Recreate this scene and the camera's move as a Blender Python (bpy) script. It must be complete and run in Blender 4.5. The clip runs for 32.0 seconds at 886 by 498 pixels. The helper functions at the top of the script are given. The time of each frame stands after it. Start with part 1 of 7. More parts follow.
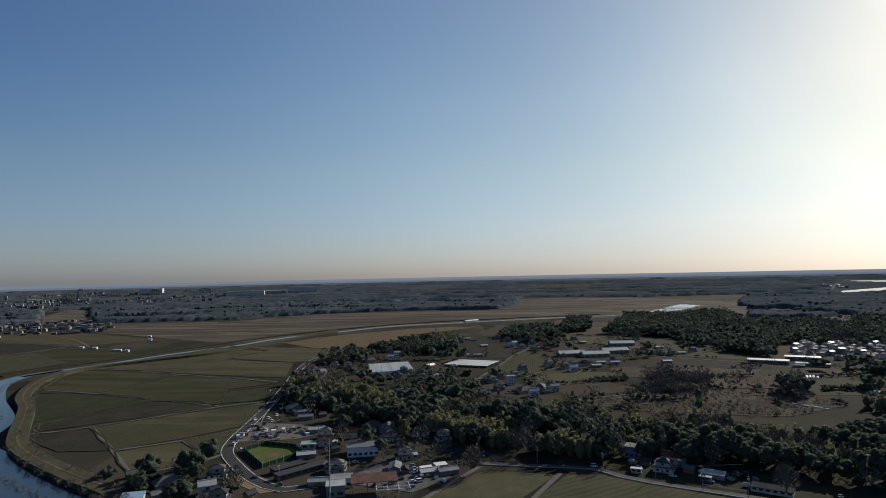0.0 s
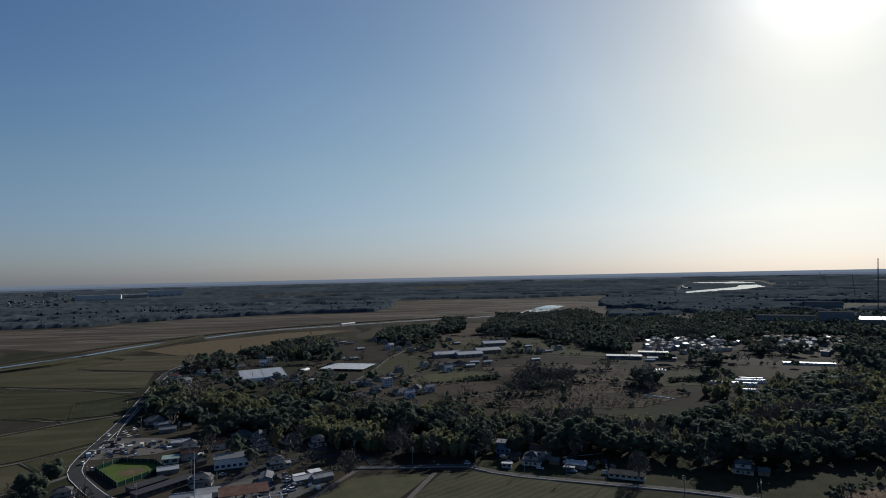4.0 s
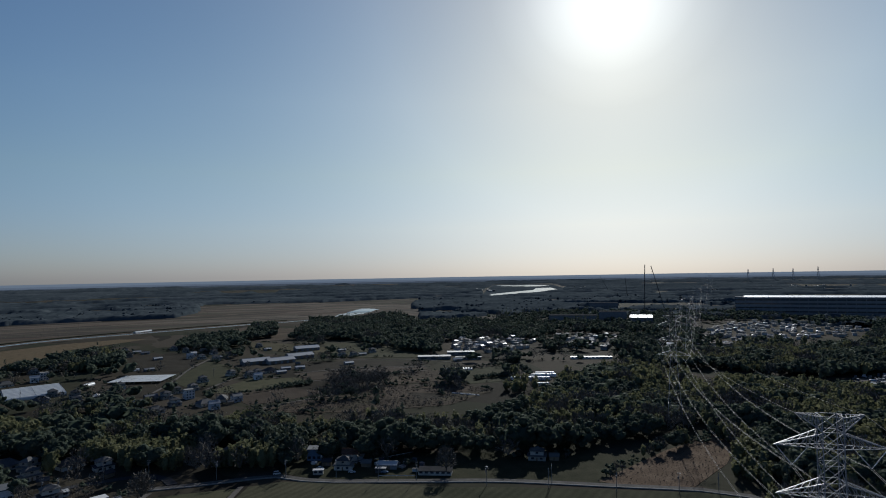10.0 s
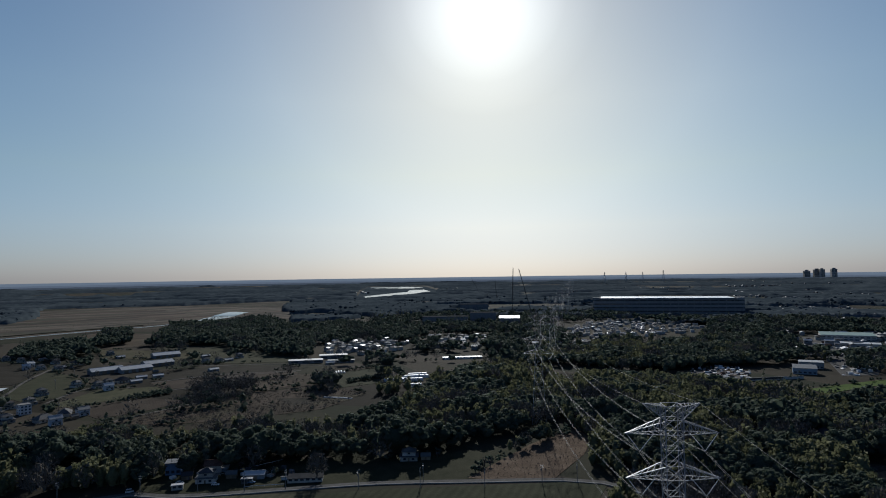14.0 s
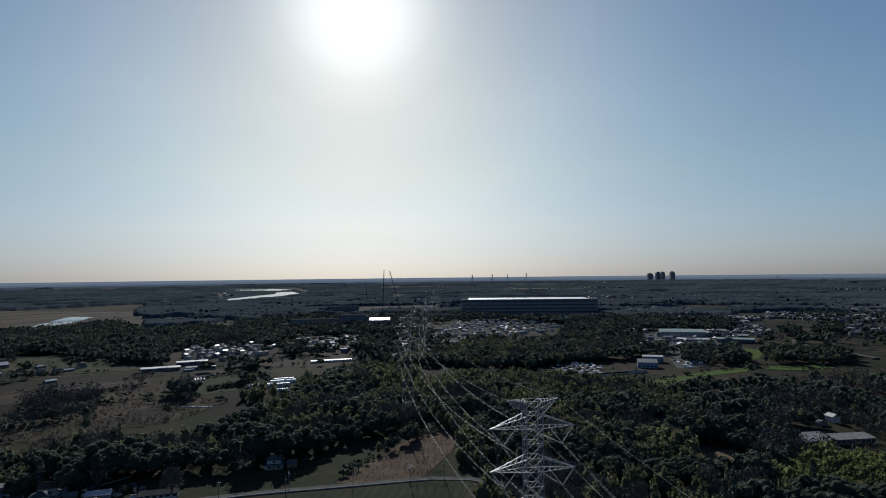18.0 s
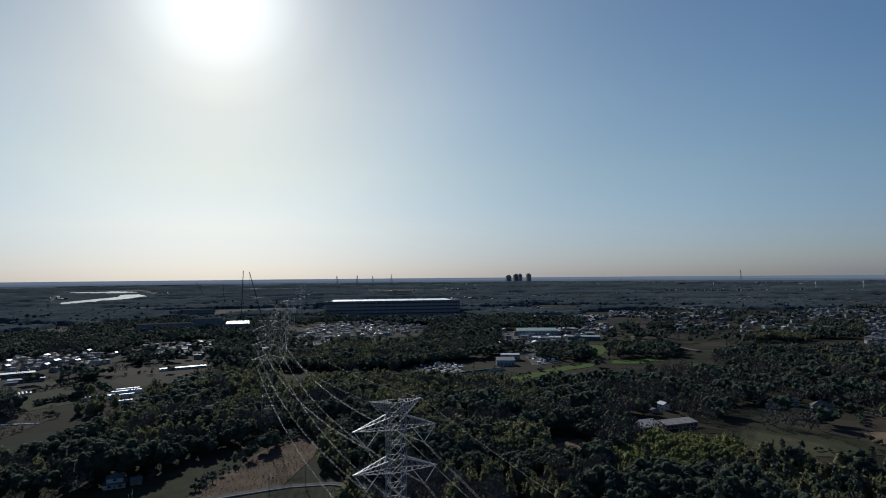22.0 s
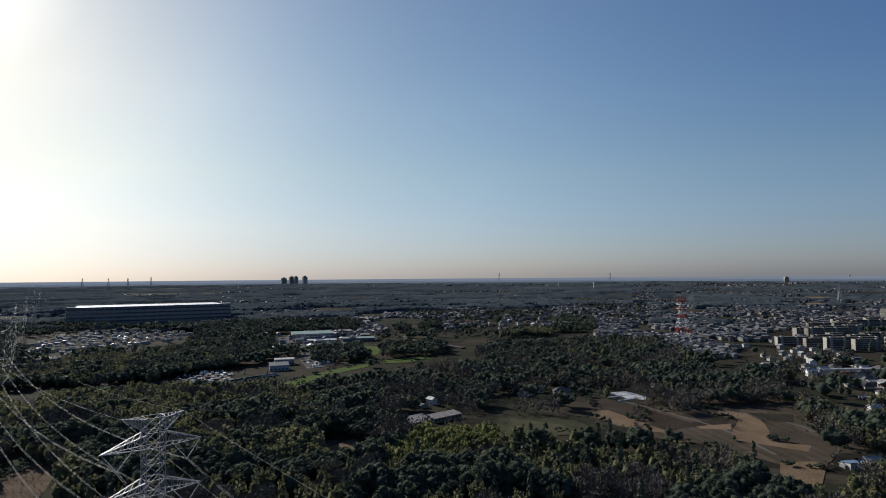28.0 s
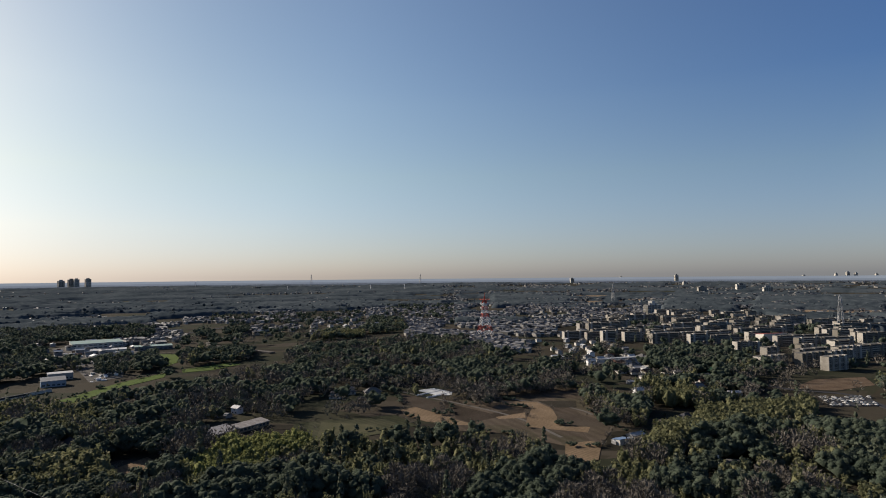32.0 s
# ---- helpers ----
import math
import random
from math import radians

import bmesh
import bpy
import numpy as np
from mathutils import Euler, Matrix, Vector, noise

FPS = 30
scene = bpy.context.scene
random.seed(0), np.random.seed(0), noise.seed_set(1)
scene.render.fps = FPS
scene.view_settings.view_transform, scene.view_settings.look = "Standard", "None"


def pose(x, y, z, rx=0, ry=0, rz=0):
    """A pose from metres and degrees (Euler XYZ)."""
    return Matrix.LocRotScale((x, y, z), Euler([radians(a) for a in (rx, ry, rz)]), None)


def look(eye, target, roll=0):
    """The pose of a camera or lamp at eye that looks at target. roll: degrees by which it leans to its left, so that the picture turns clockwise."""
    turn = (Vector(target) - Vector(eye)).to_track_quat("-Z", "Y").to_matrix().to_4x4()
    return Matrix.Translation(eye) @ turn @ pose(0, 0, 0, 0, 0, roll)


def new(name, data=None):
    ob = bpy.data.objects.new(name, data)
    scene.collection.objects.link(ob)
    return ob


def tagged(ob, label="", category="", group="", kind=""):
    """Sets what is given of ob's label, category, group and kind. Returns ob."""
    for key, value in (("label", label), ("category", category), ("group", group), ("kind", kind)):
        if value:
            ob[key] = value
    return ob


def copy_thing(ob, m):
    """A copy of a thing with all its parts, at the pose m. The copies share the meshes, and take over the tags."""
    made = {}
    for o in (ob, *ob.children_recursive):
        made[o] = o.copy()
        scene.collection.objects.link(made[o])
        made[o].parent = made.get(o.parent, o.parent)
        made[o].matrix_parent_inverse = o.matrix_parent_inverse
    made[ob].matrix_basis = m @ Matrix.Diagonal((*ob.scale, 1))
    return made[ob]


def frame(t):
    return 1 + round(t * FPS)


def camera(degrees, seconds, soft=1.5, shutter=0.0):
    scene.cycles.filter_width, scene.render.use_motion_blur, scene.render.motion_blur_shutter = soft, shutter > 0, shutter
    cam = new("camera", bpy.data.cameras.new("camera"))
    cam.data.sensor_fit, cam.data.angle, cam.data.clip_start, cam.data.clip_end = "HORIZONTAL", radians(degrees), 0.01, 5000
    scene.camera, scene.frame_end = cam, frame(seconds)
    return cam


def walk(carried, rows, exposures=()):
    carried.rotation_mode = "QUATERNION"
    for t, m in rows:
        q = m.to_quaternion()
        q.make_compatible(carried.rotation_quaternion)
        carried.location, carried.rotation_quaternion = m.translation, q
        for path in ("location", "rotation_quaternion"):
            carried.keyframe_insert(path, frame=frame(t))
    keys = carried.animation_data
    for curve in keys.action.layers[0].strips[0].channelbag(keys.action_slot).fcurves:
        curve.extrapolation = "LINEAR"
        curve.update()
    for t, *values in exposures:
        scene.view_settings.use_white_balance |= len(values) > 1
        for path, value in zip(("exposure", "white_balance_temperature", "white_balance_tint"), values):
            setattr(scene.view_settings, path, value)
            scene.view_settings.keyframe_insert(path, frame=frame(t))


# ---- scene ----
cam = camera(71.77, 32.0, soft=1.0)
EYE = 120.0
# seconds, yaw, pitch, roll: the camera hovers and turns to its right
TURNS = [
    (0, 4.76, 2.36, -1.17),
    (1, 1.88, 2.36, -1.19),
    (2, -0.95, 2.36, -1.20),
    (3, -3.81, 2.36, -1.20),
    (3.5, -5.26, 2.36, -1.19),
    (5.5, -10.95, 2.36, -1.15),
    (6, -12.41, 2.36, -1.14),
    (7, -15.27, 2.36, -1.11),
    (8, -18.14, 2.36, -1.08),
    (9, -20.97, 2.36, -1.04),
    (10, -23.85, 2.36, -0.99),
    (11, -26.74, 2.36, -0.95),
    (12, -29.62, 2.36, -0.90),
    (13, -32.60, 2.37, -0.86),
    (14, -35.55, 2.37, -0.81),
    (14.5, -37.08, 2.37, -0.79),
    (16.5, -43.04, 2.39, -0.69),
    (17, -44.55, 2.39, -0.67),
    (18, -47.57, 2.40, -0.63),
    (19, -50.62, 2.41, -0.59),
    (20, -53.74, 2.41, -0.55),
    (21, -56.93, 2.42, -0.52),
    (22, -60.12, 2.43, -0.49),
    (23, -63.36, 2.45, -0.47),
    (24, -66.63, 2.46, -0.45),
    (25, -69.92, 2.47, -0.44),
    (25.5, -71.62, 2.47, -0.43),
    (27.5, -78.85, 2.49, -0.43),
    (28, -80.77, 2.49, -0.44),
    (28.5, -82.66, 2.50, -0.44),
    (29, -84.61, 2.50, -0.45),
    (29.5, -86.60, 2.50, -0.46),
    (30, -88.86, 2.50, -0.47),
    (30.5, -91.19, 2.50, -0.48),
    (31, -93.51, 2.51, -0.50),
    (31.5, -95.83, 2.51, -0.51),
    (32, -98.15, 2.50, -0.53),
]
def heading(yaw, pitch, roll):
    a, b = radians(yaw), radians(pitch)
    return look((0, 0, EYE), (-math.sin(a) * math.cos(b), math.cos(a) * math.cos(b), EYE + math.sin(b)), roll)
walk(cam, [(t, heading(yaw, pitch, roll)) for t, yaw, pitch, roll in TURNS],
     [(0, 0.44, 6650, 11), (3, 0.23, 6300, 11), (6, 0.04, 6100, 9.5), (9, -0.03, 6000, 9), (13, 0.0, 5970, 9), (19, -0.02, 5950, 9), (22, 0.01, 5950, 9), (25, 0.11, 6120, 10), (28, 0.39, 6400, 12), (30, 0.62, 6800, 13), (32, 0.73, 7150, 14.5)])

# ---- world, sun, exposure ----
SUN_AZ, SUN_EL = 39.7, 24.6
world = bpy.data.worlds.new("sky")
scene.world = world
world.use_nodes = True
wn = world.node_tree
sky = wn.nodes.new("ShaderNodeTexSky")
sky.sky_type = "NISHITA"
sky.sun_disc = False
sky.sun_elevation = radians(SUN_EL)
sky.sun_rotation = radians(SUN_AZ)
sky.altitude = 100
sky.air_density = 1.0
sky.dust_density = 0.65
sky.ozone_density = 1.8
# the winter haze low over the land dims and cools the sky towards the horizon
way = wn.nodes.new("ShaderNodeTexCoord")
up = wn.nodes.new("ShaderNodeSeparateXYZ")
low = wn.nodes.new("ShaderNodeValToRGB")
for at, col in ((0.0, (0.53, 0.605, 0.88)), (0.06, (0.65, 0.69, 0.83)), (0.16, (0.85, 0.86, 0.80)), (0.27, (0.94, 0.955, 0.87)), (0.36, (0.91, 0.95, 0.895))):
    e = low.color_ramp.elements[0] if at == 0 else low.color_ramp.elements.new(at)
    e.color = (*col, 1)
low.color_ramp.elements.new(0.5).color = (0.9, 0.94, 0.92, 1)
low.color_ramp.elements[-1].color = (1, 1, 1, 1)
dim = wn.nodes.new("ShaderNodeMix")
dim.data_type, dim.blend_type = "RGBA", "MULTIPLY"
dim.inputs[0].default_value = 1.0
wn.links.new(way.outputs["Generated"], up.inputs[0])
wn.links.new(up.outputs["Z"], low.inputs[0])
wn.links.new(sky.outputs[0], dim.inputs[6])
wn.links.new(low.outputs[0], dim.inputs[7])
# away from the sun the clean upper sky is a deeper blue
a, b = radians(SUN_AZ), radians(SUN_EL)
aside = wn.nodes.new("ShaderNodeVectorMath")
aside.operation = "DOT_PRODUCT"
aside.inputs[1].default_value = (math.sin(a) * math.cos(b), math.cos(a) * math.cos(b), math.sin(b))
far_off, high = wn.nodes.new("ShaderNodeMapRange"), wn.nodes.new("ShaderNodeMapRange")
far_off.inputs[1].default_value, far_off.inputs[2].default_value = 0.95, 0.05
high.inputs[1].default_value, high.inputs[2].default_value = -0.05, 0.29
both = wn.nodes.new("ShaderNodeMath")
both.operation = "MULTIPLY"
deep = wn.nodes.new("ShaderNodeMix")
deep.data_type, deep.blend_type = "RGBA", "MULTIPLY"
deep.inputs[7].default_value = (0.40, 0.60, 0.95, 1)
wn.links.new(way.outputs["Generated"], aside.inputs[0])
wn.links.new(aside.outputs["Value"], far_off.inputs[0])
wn.links.new(up.outputs["Z"], high.inputs[0])
wn.links.new(far_off.outputs[0], both.inputs[0])
wn.links.new(high.outputs[0], both.inputs[1])
wn.links.new(both.outputs[0], deep.inputs[0])
wn.links.new(dim.outputs[2], deep.inputs[6])
# the haze under the sun is cream grey, not orange
near, flat = wn.nodes.new("ShaderNodeMapRange"), wn.nodes.new("ShaderNodeMapRange")
near.inputs[1].default_value, near.inputs[2].default_value = 0.6, 0.93
flat.inputs[1].default_value, flat.inputs[2].default_value = 0.075, 0.0
veil = wn.nodes.new("ShaderNodeMath")
veil.operation = "MULTIPLY"
cream = wn.nodes.new("ShaderNodeMix")
cream.data_type, cream.blend_type = "RGBA", "MULTIPLY"
cream.inputs[7].default_value = (0.74, 0.86, 1.04, 1)
wn.links.new(aside.outputs["Value"], near.inputs[0])
wn.links.new(up.outputs["Z"], flat.inputs[0])
wn.links.new(near.outputs[0], veil.inputs[0])
wn.links.new(flat.outputs[0], veil.inputs[1])
wn.links.new(veil.outputs[0], cream.inputs[0])
wn.links.new(deep.outputs[2], cream.inputs[6])
# the camera's view of the bright ring of haze round the sun is softer than the clear-air model
ring = wn.nodes.new("ShaderNodeValToRGB")
for at, g in ((0.0, 0.92), (0.7, 0.88), (0.82, 0.83), (0.9, 0.82), (0.94, 0.8), (0.97, 0.72), (0.985, 0.68), (0.992, 0.73), (0.9965, 0.86)):
    e = ring.color_ramp.elements[0] if at == 0 else ring.color_ramp.elements.new(at)
    e.color = (g, g, g, 1)
ring.color_ramp.elements[-1].color = (1, 1, 1, 1)
soften = wn.nodes.new("ShaderNodeMix")
soften.data_type, soften.blend_type = "RGBA", "MULTIPLY"
soften.inputs[0].default_value = 1.0
wn.links.new(aside.outputs["Value"], ring.inputs[0])
wn.links.new(cream.outputs[2], soften.inputs[6])
wn.links.new(ring.outputs[0], soften.inputs[7])
wn.links.new(soften.outputs[2], wn.nodes["Background"].inputs[0])
wn.nodes["Background"].inputs[1].default_value = 0.085
sun = new("sun", bpy.data.lights.new("sun", "SUN"))
sun.data.energy, sun.data.angle, sun.data.color = 5.0, radians(0.5), (1.0, 0.95, 0.87)
a, b = radians(SUN_AZ), radians(SUN_EL)
sun.matrix_world = look((math.sin(a) * math.cos(b) * 900, math.cos(a) * math.cos(b) * 900, math.sin(b) * 900), (0, 0, 0))


# ---- materials ----
def shader(name, cols, size=4.0, fine=0.4, rough=0.8, metal=0.0, bump=0.0, spec=0.013, rnd=0.0, translucent=0.0, island=0.0, alpha=1.0, stretch=(1, 1, 1), emit=0.0, trans=0.0):
    """Two or three colours mixed by noise of two sizes (metres), with relief."""
    m = bpy.data.materials.new(name)
    m.use_nodes = True
    t = m.node_tree
    n, l = t.nodes, t.links
    p = n["Principled BSDF"]
    geo = n.new("ShaderNodeNewGeometry")
    mp = n.new("ShaderNodeMapping")
    mp.inputs["Scale"].default_value = stretch
    l.new(geo.outputs["Position"], mp.inputs[0])
    big, small = n.new("ShaderNodeTexNoise"), n.new("ShaderNodeTexNoise")
    for tex, s in ((big, size), (small, fine)):
        tex.inputs["Scale"].default_value = 1.0 / s
        tex.inputs["Detail"].default_value = 3
        l.new(mp.outputs[0], tex.inputs["Vector"])
    add = n.new("ShaderNodeMath")
    add.operation = "MULTIPLY_ADD"
    add.inputs[1].default_value = 0.55
    l.new(small.outputs[0], add.inputs[0])
    half = n.new("ShaderNodeMath")
    half.operation = "MULTIPLY"
    half.inputs[1].default_value = 0.6
    l.new(big.outputs[0], half.inputs[0])
    l.new(half.outputs[0], add.inputs[2])
    fac = add.outputs[0]
    for amount, node, out in ((rnd, "ShaderNodeObjectInfo", "Random"), (island, "ShaderNodeNewGeometry", "Random Per Island")):
        if amount:
            src = n.new(node)
            ma = n.new("ShaderNodeMath")
            ma.operation = "MULTIPLY_ADD"
            ma.inputs[1].default_value = amount
            l.new(src.outputs[out], ma.inputs[0])
            sb = n.new("ShaderNodeMath")
            sb.operation = "SUBTRACT"
            sb.inputs[1].default_value = amount / 2
            l.new(fac, sb.inputs[0])
            l.new(sb.outputs[0], ma.inputs[2])
            fac = ma.outputs[0]
    ramp = n.new("ShaderNodeValToRGB")
    e = ramp.color_ramp.elements
    e[0].position, e[1].position = 0.33, 0.8
    e[0].color, e[1].color = (*cols[0], 1), (*cols[-1], 1)
    if len(cols) > 2:
        e.new(0.56).color = (*cols[1], 1)
    l.new(fac, ramp.inputs[0])
    l.new(ramp.outputs[0], p.inputs["Base Color"])
    p.inputs["Roughness"].default_value = rough
    p.inputs["Metallic"].default_value = metal
    p.inputs["Specular IOR Level"].default_value = spec
    if trans:
        p.inputs["Transmission Weight"].default_value = trans
    if bump:
        b = n.new("ShaderNodeBump")
        b.inputs["Distance"].default_value = bump
        b.inputs["Strength"].default_value = 0.7
        l.new(small.outputs[0], b.inputs["Height"])
        l.new(b.outputs[0], p.inputs["Normal"])
    # emission lets the horizon strips glow in their painted haze colour
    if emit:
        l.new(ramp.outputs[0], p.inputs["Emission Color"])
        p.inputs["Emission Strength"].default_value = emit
    if translucent:
        tr = n.new("ShaderNodeBsdfTranslucent")
        l.new(ramp.outputs[0], tr.inputs[0])
        mix = n.new("ShaderNodeMixShader")
        mix.inputs[0].default_value = translucent
        l.new(p.outputs[0], mix.inputs[1])
        l.new(tr.outputs[0], mix.inputs[2])
        l.new(mix.outputs[0], n["Material Output"].inputs[0])
    return m


M_GROUND = shader("dry_grass_ground", [(0.024, 0.022, 0.015), (0.039, 0.035, 0.023), (0.063, 0.053, 0.038)], 60, 5, 0.95, bump=0.4)
def furrows(m, width, turn, depth):
    """Darker parallel rows, width metres apart, over a material's colour."""
    t = m.node_tree
    n, l = t.nodes, t.links
    p = n["Principled BSDF"]
    old = p.inputs["Base Color"].links[0].from_socket
    geo, mp, wave = n.new("ShaderNodeNewGeometry"), n.new("ShaderNodeMapping"), n.new("ShaderNodeTexWave")
    mp.inputs["Rotation"].default_value = (0, 0, turn)
    l.new(geo.outputs["Position"], mp.inputs[0])
    l.new(mp.outputs[0], wave.inputs["Vector"])
    wave.inputs["Scale"].default_value = 0.314 / width
    wave.inputs["Distortion"].default_value = 1.2
    wave.inputs["Detail"].default_value = 2
    fac = n.new("ShaderNodeMath")
    fac.operation = "MULTIPLY"
    fac.inputs[1].default_value = depth
    l.new(wave.outputs["Fac"], fac.inputs[0])
    mix = n.new("ShaderNodeMix")
    mix.data_type, mix.blend_type = "RGBA", "MULTIPLY"
    mix.inputs[7].default_value = (0.45, 0.45, 0.45, 1)
    l.new(fac.outputs[0], mix.inputs[0])
    l.new(old, mix.inputs[6])
    l.new(mix.outputs[2], p.inputs["Base Color"])


def plots(m, cell, cols, amount, turn=0.5, aspect=(1.0, 0.45)):
    """Lays a patchwork of small plots, cell metres wide, over a material's colour."""
    t = m.node_tree
    n, l = t.nodes, t.links
    p = n["Principled BSDF"]
    old = p.inputs["Base Color"].links[0].from_socket
    geo, mp, vor = n.new("ShaderNodeNewGeometry"), n.new("ShaderNodeMapping"), n.new("ShaderNodeTexVoronoi")
    mp.inputs["Scale"].default_value = (*aspect, 1.0)
    mp.inputs["Rotation"].default_value = (0, 0, turn)
    l.new(geo.outputs["Position"], mp.inputs[0])
    l.new(mp.outputs[0], vor.inputs["Vector"])
    vor.inputs["Scale"].default_value = 1.0 / cell
    vor.distance = "CHEBYCHEV"
    sep = n.new("ShaderNodeSeparateColor")
    l.new(vor.outputs["Color"], sep.inputs[0])
    ramp = n.new("ShaderNodeValToRGB")
    ramp.color_ramp.interpolation = "CONSTANT"
    e = ramp.color_ramp.elements
    e[0].color, e[1].position, e[1].color = (*cols[0], 1), 1.0 / len(cols), (*cols[1], 1)
    for i in range(2, len(cols)):
        e.new(i / len(cols)).color = (*cols[i], 1)
    l.new(sep.outputs[0], ramp.inputs[0])
    mix = n.new("ShaderNodeMix")
    mix.data_type = "RGBA"
    mix.inputs[0].default_value = amount
    l.new(old, mix.inputs[6])
    l.new(ramp.outputs[0], mix.inputs[7])
    l.new(mix.outputs[2], p.inputs["Base Color"])


plots(M_GROUND, 46, [(0.014, 0.013, 0.011), (0.026, 0.027, 0.018), (0.038, 0.033, 0.025), (0.018, 0.022, 0.014), (0.03, 0.026, 0.02), (0.046, 0.039, 0.031)], 0.75)
M_PLAIN = shader("reed_plain", [(0.05, 0.043, 0.036), (0.084, 0.070, 0.057), (0.054, 0.051, 0.042)], 70, 6, 0.95, bump=0.4, stretch=(0.5, 1.6, 1))
plots(M_PLAIN, 24, [(0.046, 0.041, 0.034), (0.092, 0.075, 0.058), (0.034, 0.031, 0.026), (0.072, 0.06, 0.047), (0.05, 0.049, 0.036), (0.105, 0.09, 0.072), (0.06, 0.046, 0.036)], 0.85, 0.12, (0.13, 1.0))
M_FIELD_GREEN = shader("winter_paddy_green", [(0.032, 0.034, 0.018), (0.053, 0.051, 0.029), (0.087, 0.076, 0.048)], 26, 1.5, 0.95, bump=0.15, rnd=0.7)
plots(M_FIELD_GREEN, 15, [(0.03, 0.032, 0.018), (0.046, 0.044, 0.026), (0.06, 0.055, 0.034), (0.036, 0.035, 0.021)], 0.55, 0.72, (0.14, 1.0))
M_FIELD_TAN = shader("stubble_field", [(0.111, 0.080, 0.051), (0.162, 0.117, 0.076), (0.212, 0.160, 0.111)], 22, 1.4, 0.95, bump=0.15, rnd=0.3)
M_FIELD_DARK = shader("tilled_soil", [(0.030, 0.024, 0.018), (0.046, 0.037, 0.029), (0.066, 0.054, 0.042)], 24, 1.4, 0.95, bump=0.2, rnd=0.3)
M_SCRUBLAND = shader("brown_cleared_land", [(0.048, 0.033, 0.022), (0.082, 0.059, 0.041), (0.128, 0.097, 0.070)], 14, 1.2, 0.95, bump=0.5)
M_ROUGH = shader("rough_fallow_land", [(0.05, 0.041, 0.03), (0.081, 0.066, 0.049), (0.12, 0.096, 0.073)], 18, 1.8, 0.95, bump=0.4)
plots(M_ROUGH, 22, [(0.026, 0.022, 0.017), (0.05, 0.04, 0.03), (0.034, 0.033, 0.02), (0.066, 0.052, 0.04), (0.04, 0.031, 0.024)], 0.55, 0.3, (0.5, 1.0))
# grass colour with shadow painted in, for the lane verge and far levee
M_SHADE_GRASS = shader("shade_dark_grass", [(0.017, 0.019, 0.010), (0.028, 0.029, 0.017), (0.044, 0.042, 0.026)], 10, 1, 0.95, bump=0.2)
M_SOIL = shader("damp_dark_soil", [(0.020, 0.018, 0.014), (0.031, 0.028, 0.022), (0.048, 0.043, 0.034)], 20, 1.4, 0.95, bump=0.2)
M_OLIVE = shader("olive_winter_grass", [(0.028, 0.031, 0.018), (0.042, 0.044, 0.027), (0.063, 0.060, 0.038)], 16, 1.2, 0.95, bump=0.12, rnd=0.4)
M_LAWN = shader("green_lawn", [(0.039, 0.064, 0.017), (0.060, 0.086, 0.024), (0.075, 0.098, 0.034)], 15, 1, 0.9, bump=0.1)
M_GRASS = shader("grass_paddy", [(0.035, 0.038, 0.022), (0.054, 0.054, 0.032), (0.076, 0.071, 0.044)], 16, 1.2, 0.95, bump=0.12)
M_ASPHALT = shader("asphalt", [(0.03, 0.031, 0.033), (0.045, 0.045, 0.047)], 9, 0.5, 0.8, bump=0.02)
M_CONC = shader("pale_concrete", [(0.12, 0.118, 0.112), (0.2, 0.195, 0.185)], 6, 0.5, 0.8, bump=0.02, rnd=0.3)
M_YARD = shader("worn_yard_paving", [(0.045, 0.044, 0.042), (0.075, 0.072, 0.067), (0.12, 0.114, 0.104)], 7, 0.8, 0.9, bump=0.03)
M_TRACK = shader("gravel_track", [(0.070, 0.064, 0.056), (0.115, 0.106, 0.096)], 8, 0.8, 0.95, bump=0.05)
M_WATER = shader("river_water", [(0.012, 0.02, 0.024), (0.02, 0.03, 0.032)], 40, 3, 0.12, bump=0.03, spec=0.5)
M_BANK = shader("reed_bank", [(0.055, 0.043, 0.026), (0.084, 0.066, 0.041), (0.120, 0.093, 0.062)], 9, 1, 0.95, bump=0.3)
M_LEAF = shader("evergreen_leaves", [(0.041, 0.056, 0.042), (0.055, 0.071, 0.052), (0.076, 0.091, 0.066)], 12, 0.9, 0.9, spec=0.05, translucent=0.42, island=0.12, bump=0.6)
M_CEDAR = shader("cedar_needles", [(0.040, 0.050, 0.034), (0.064, 0.075, 0.052), (0.105, 0.112, 0.080)], 9, 1.1, 0.9, spec=0.05, translucent=0.15, island=0.25, bump=0.6)
M_BAMBOO = shader("bamboo_leaves", [(0.075, 0.081, 0.043), (0.110, 0.114, 0.060), (0.158, 0.156, 0.086)], 9, 1.2, 0.85, spec=0.05, translucent=0.36, island=0.25, bump=0.5)
# brighter copy of the bamboo colour: sunlight on the front grove painted in
M_LIME = shader("sunlit_bamboo_leaves", [(0.105, 0.118, 0.045), (0.15, 0.163, 0.062), (0.2, 0.208, 0.086)], 9, 1.2, 0.85, spec=0.05, translucent=0.4, island=0.25, bump=0.4)
M_BARE = shader("bare_twigs", [(0.068, 0.061, 0.052), (0.098, 0.089, 0.076), (0.138, 0.126, 0.108)], 12, 1.5, 0.95, spec=0.03, island=0.35)
# shade of the balcony recesses, put into a dark grey-brown colour
M_RECESS = shader("painted_recess_shade", [(0.035, 0.033, 0.03), (0.075, 0.07, 0.063)], 4, 1.2, 0.6)
M_BARK = shader("bark", [(0.056, 0.048, 0.045), (0.102, 0.090, 0.087)], 1, 0.2, 0.95, bump=0.04)
# far woods in blue-grey: the haze before them is mixed into the colour
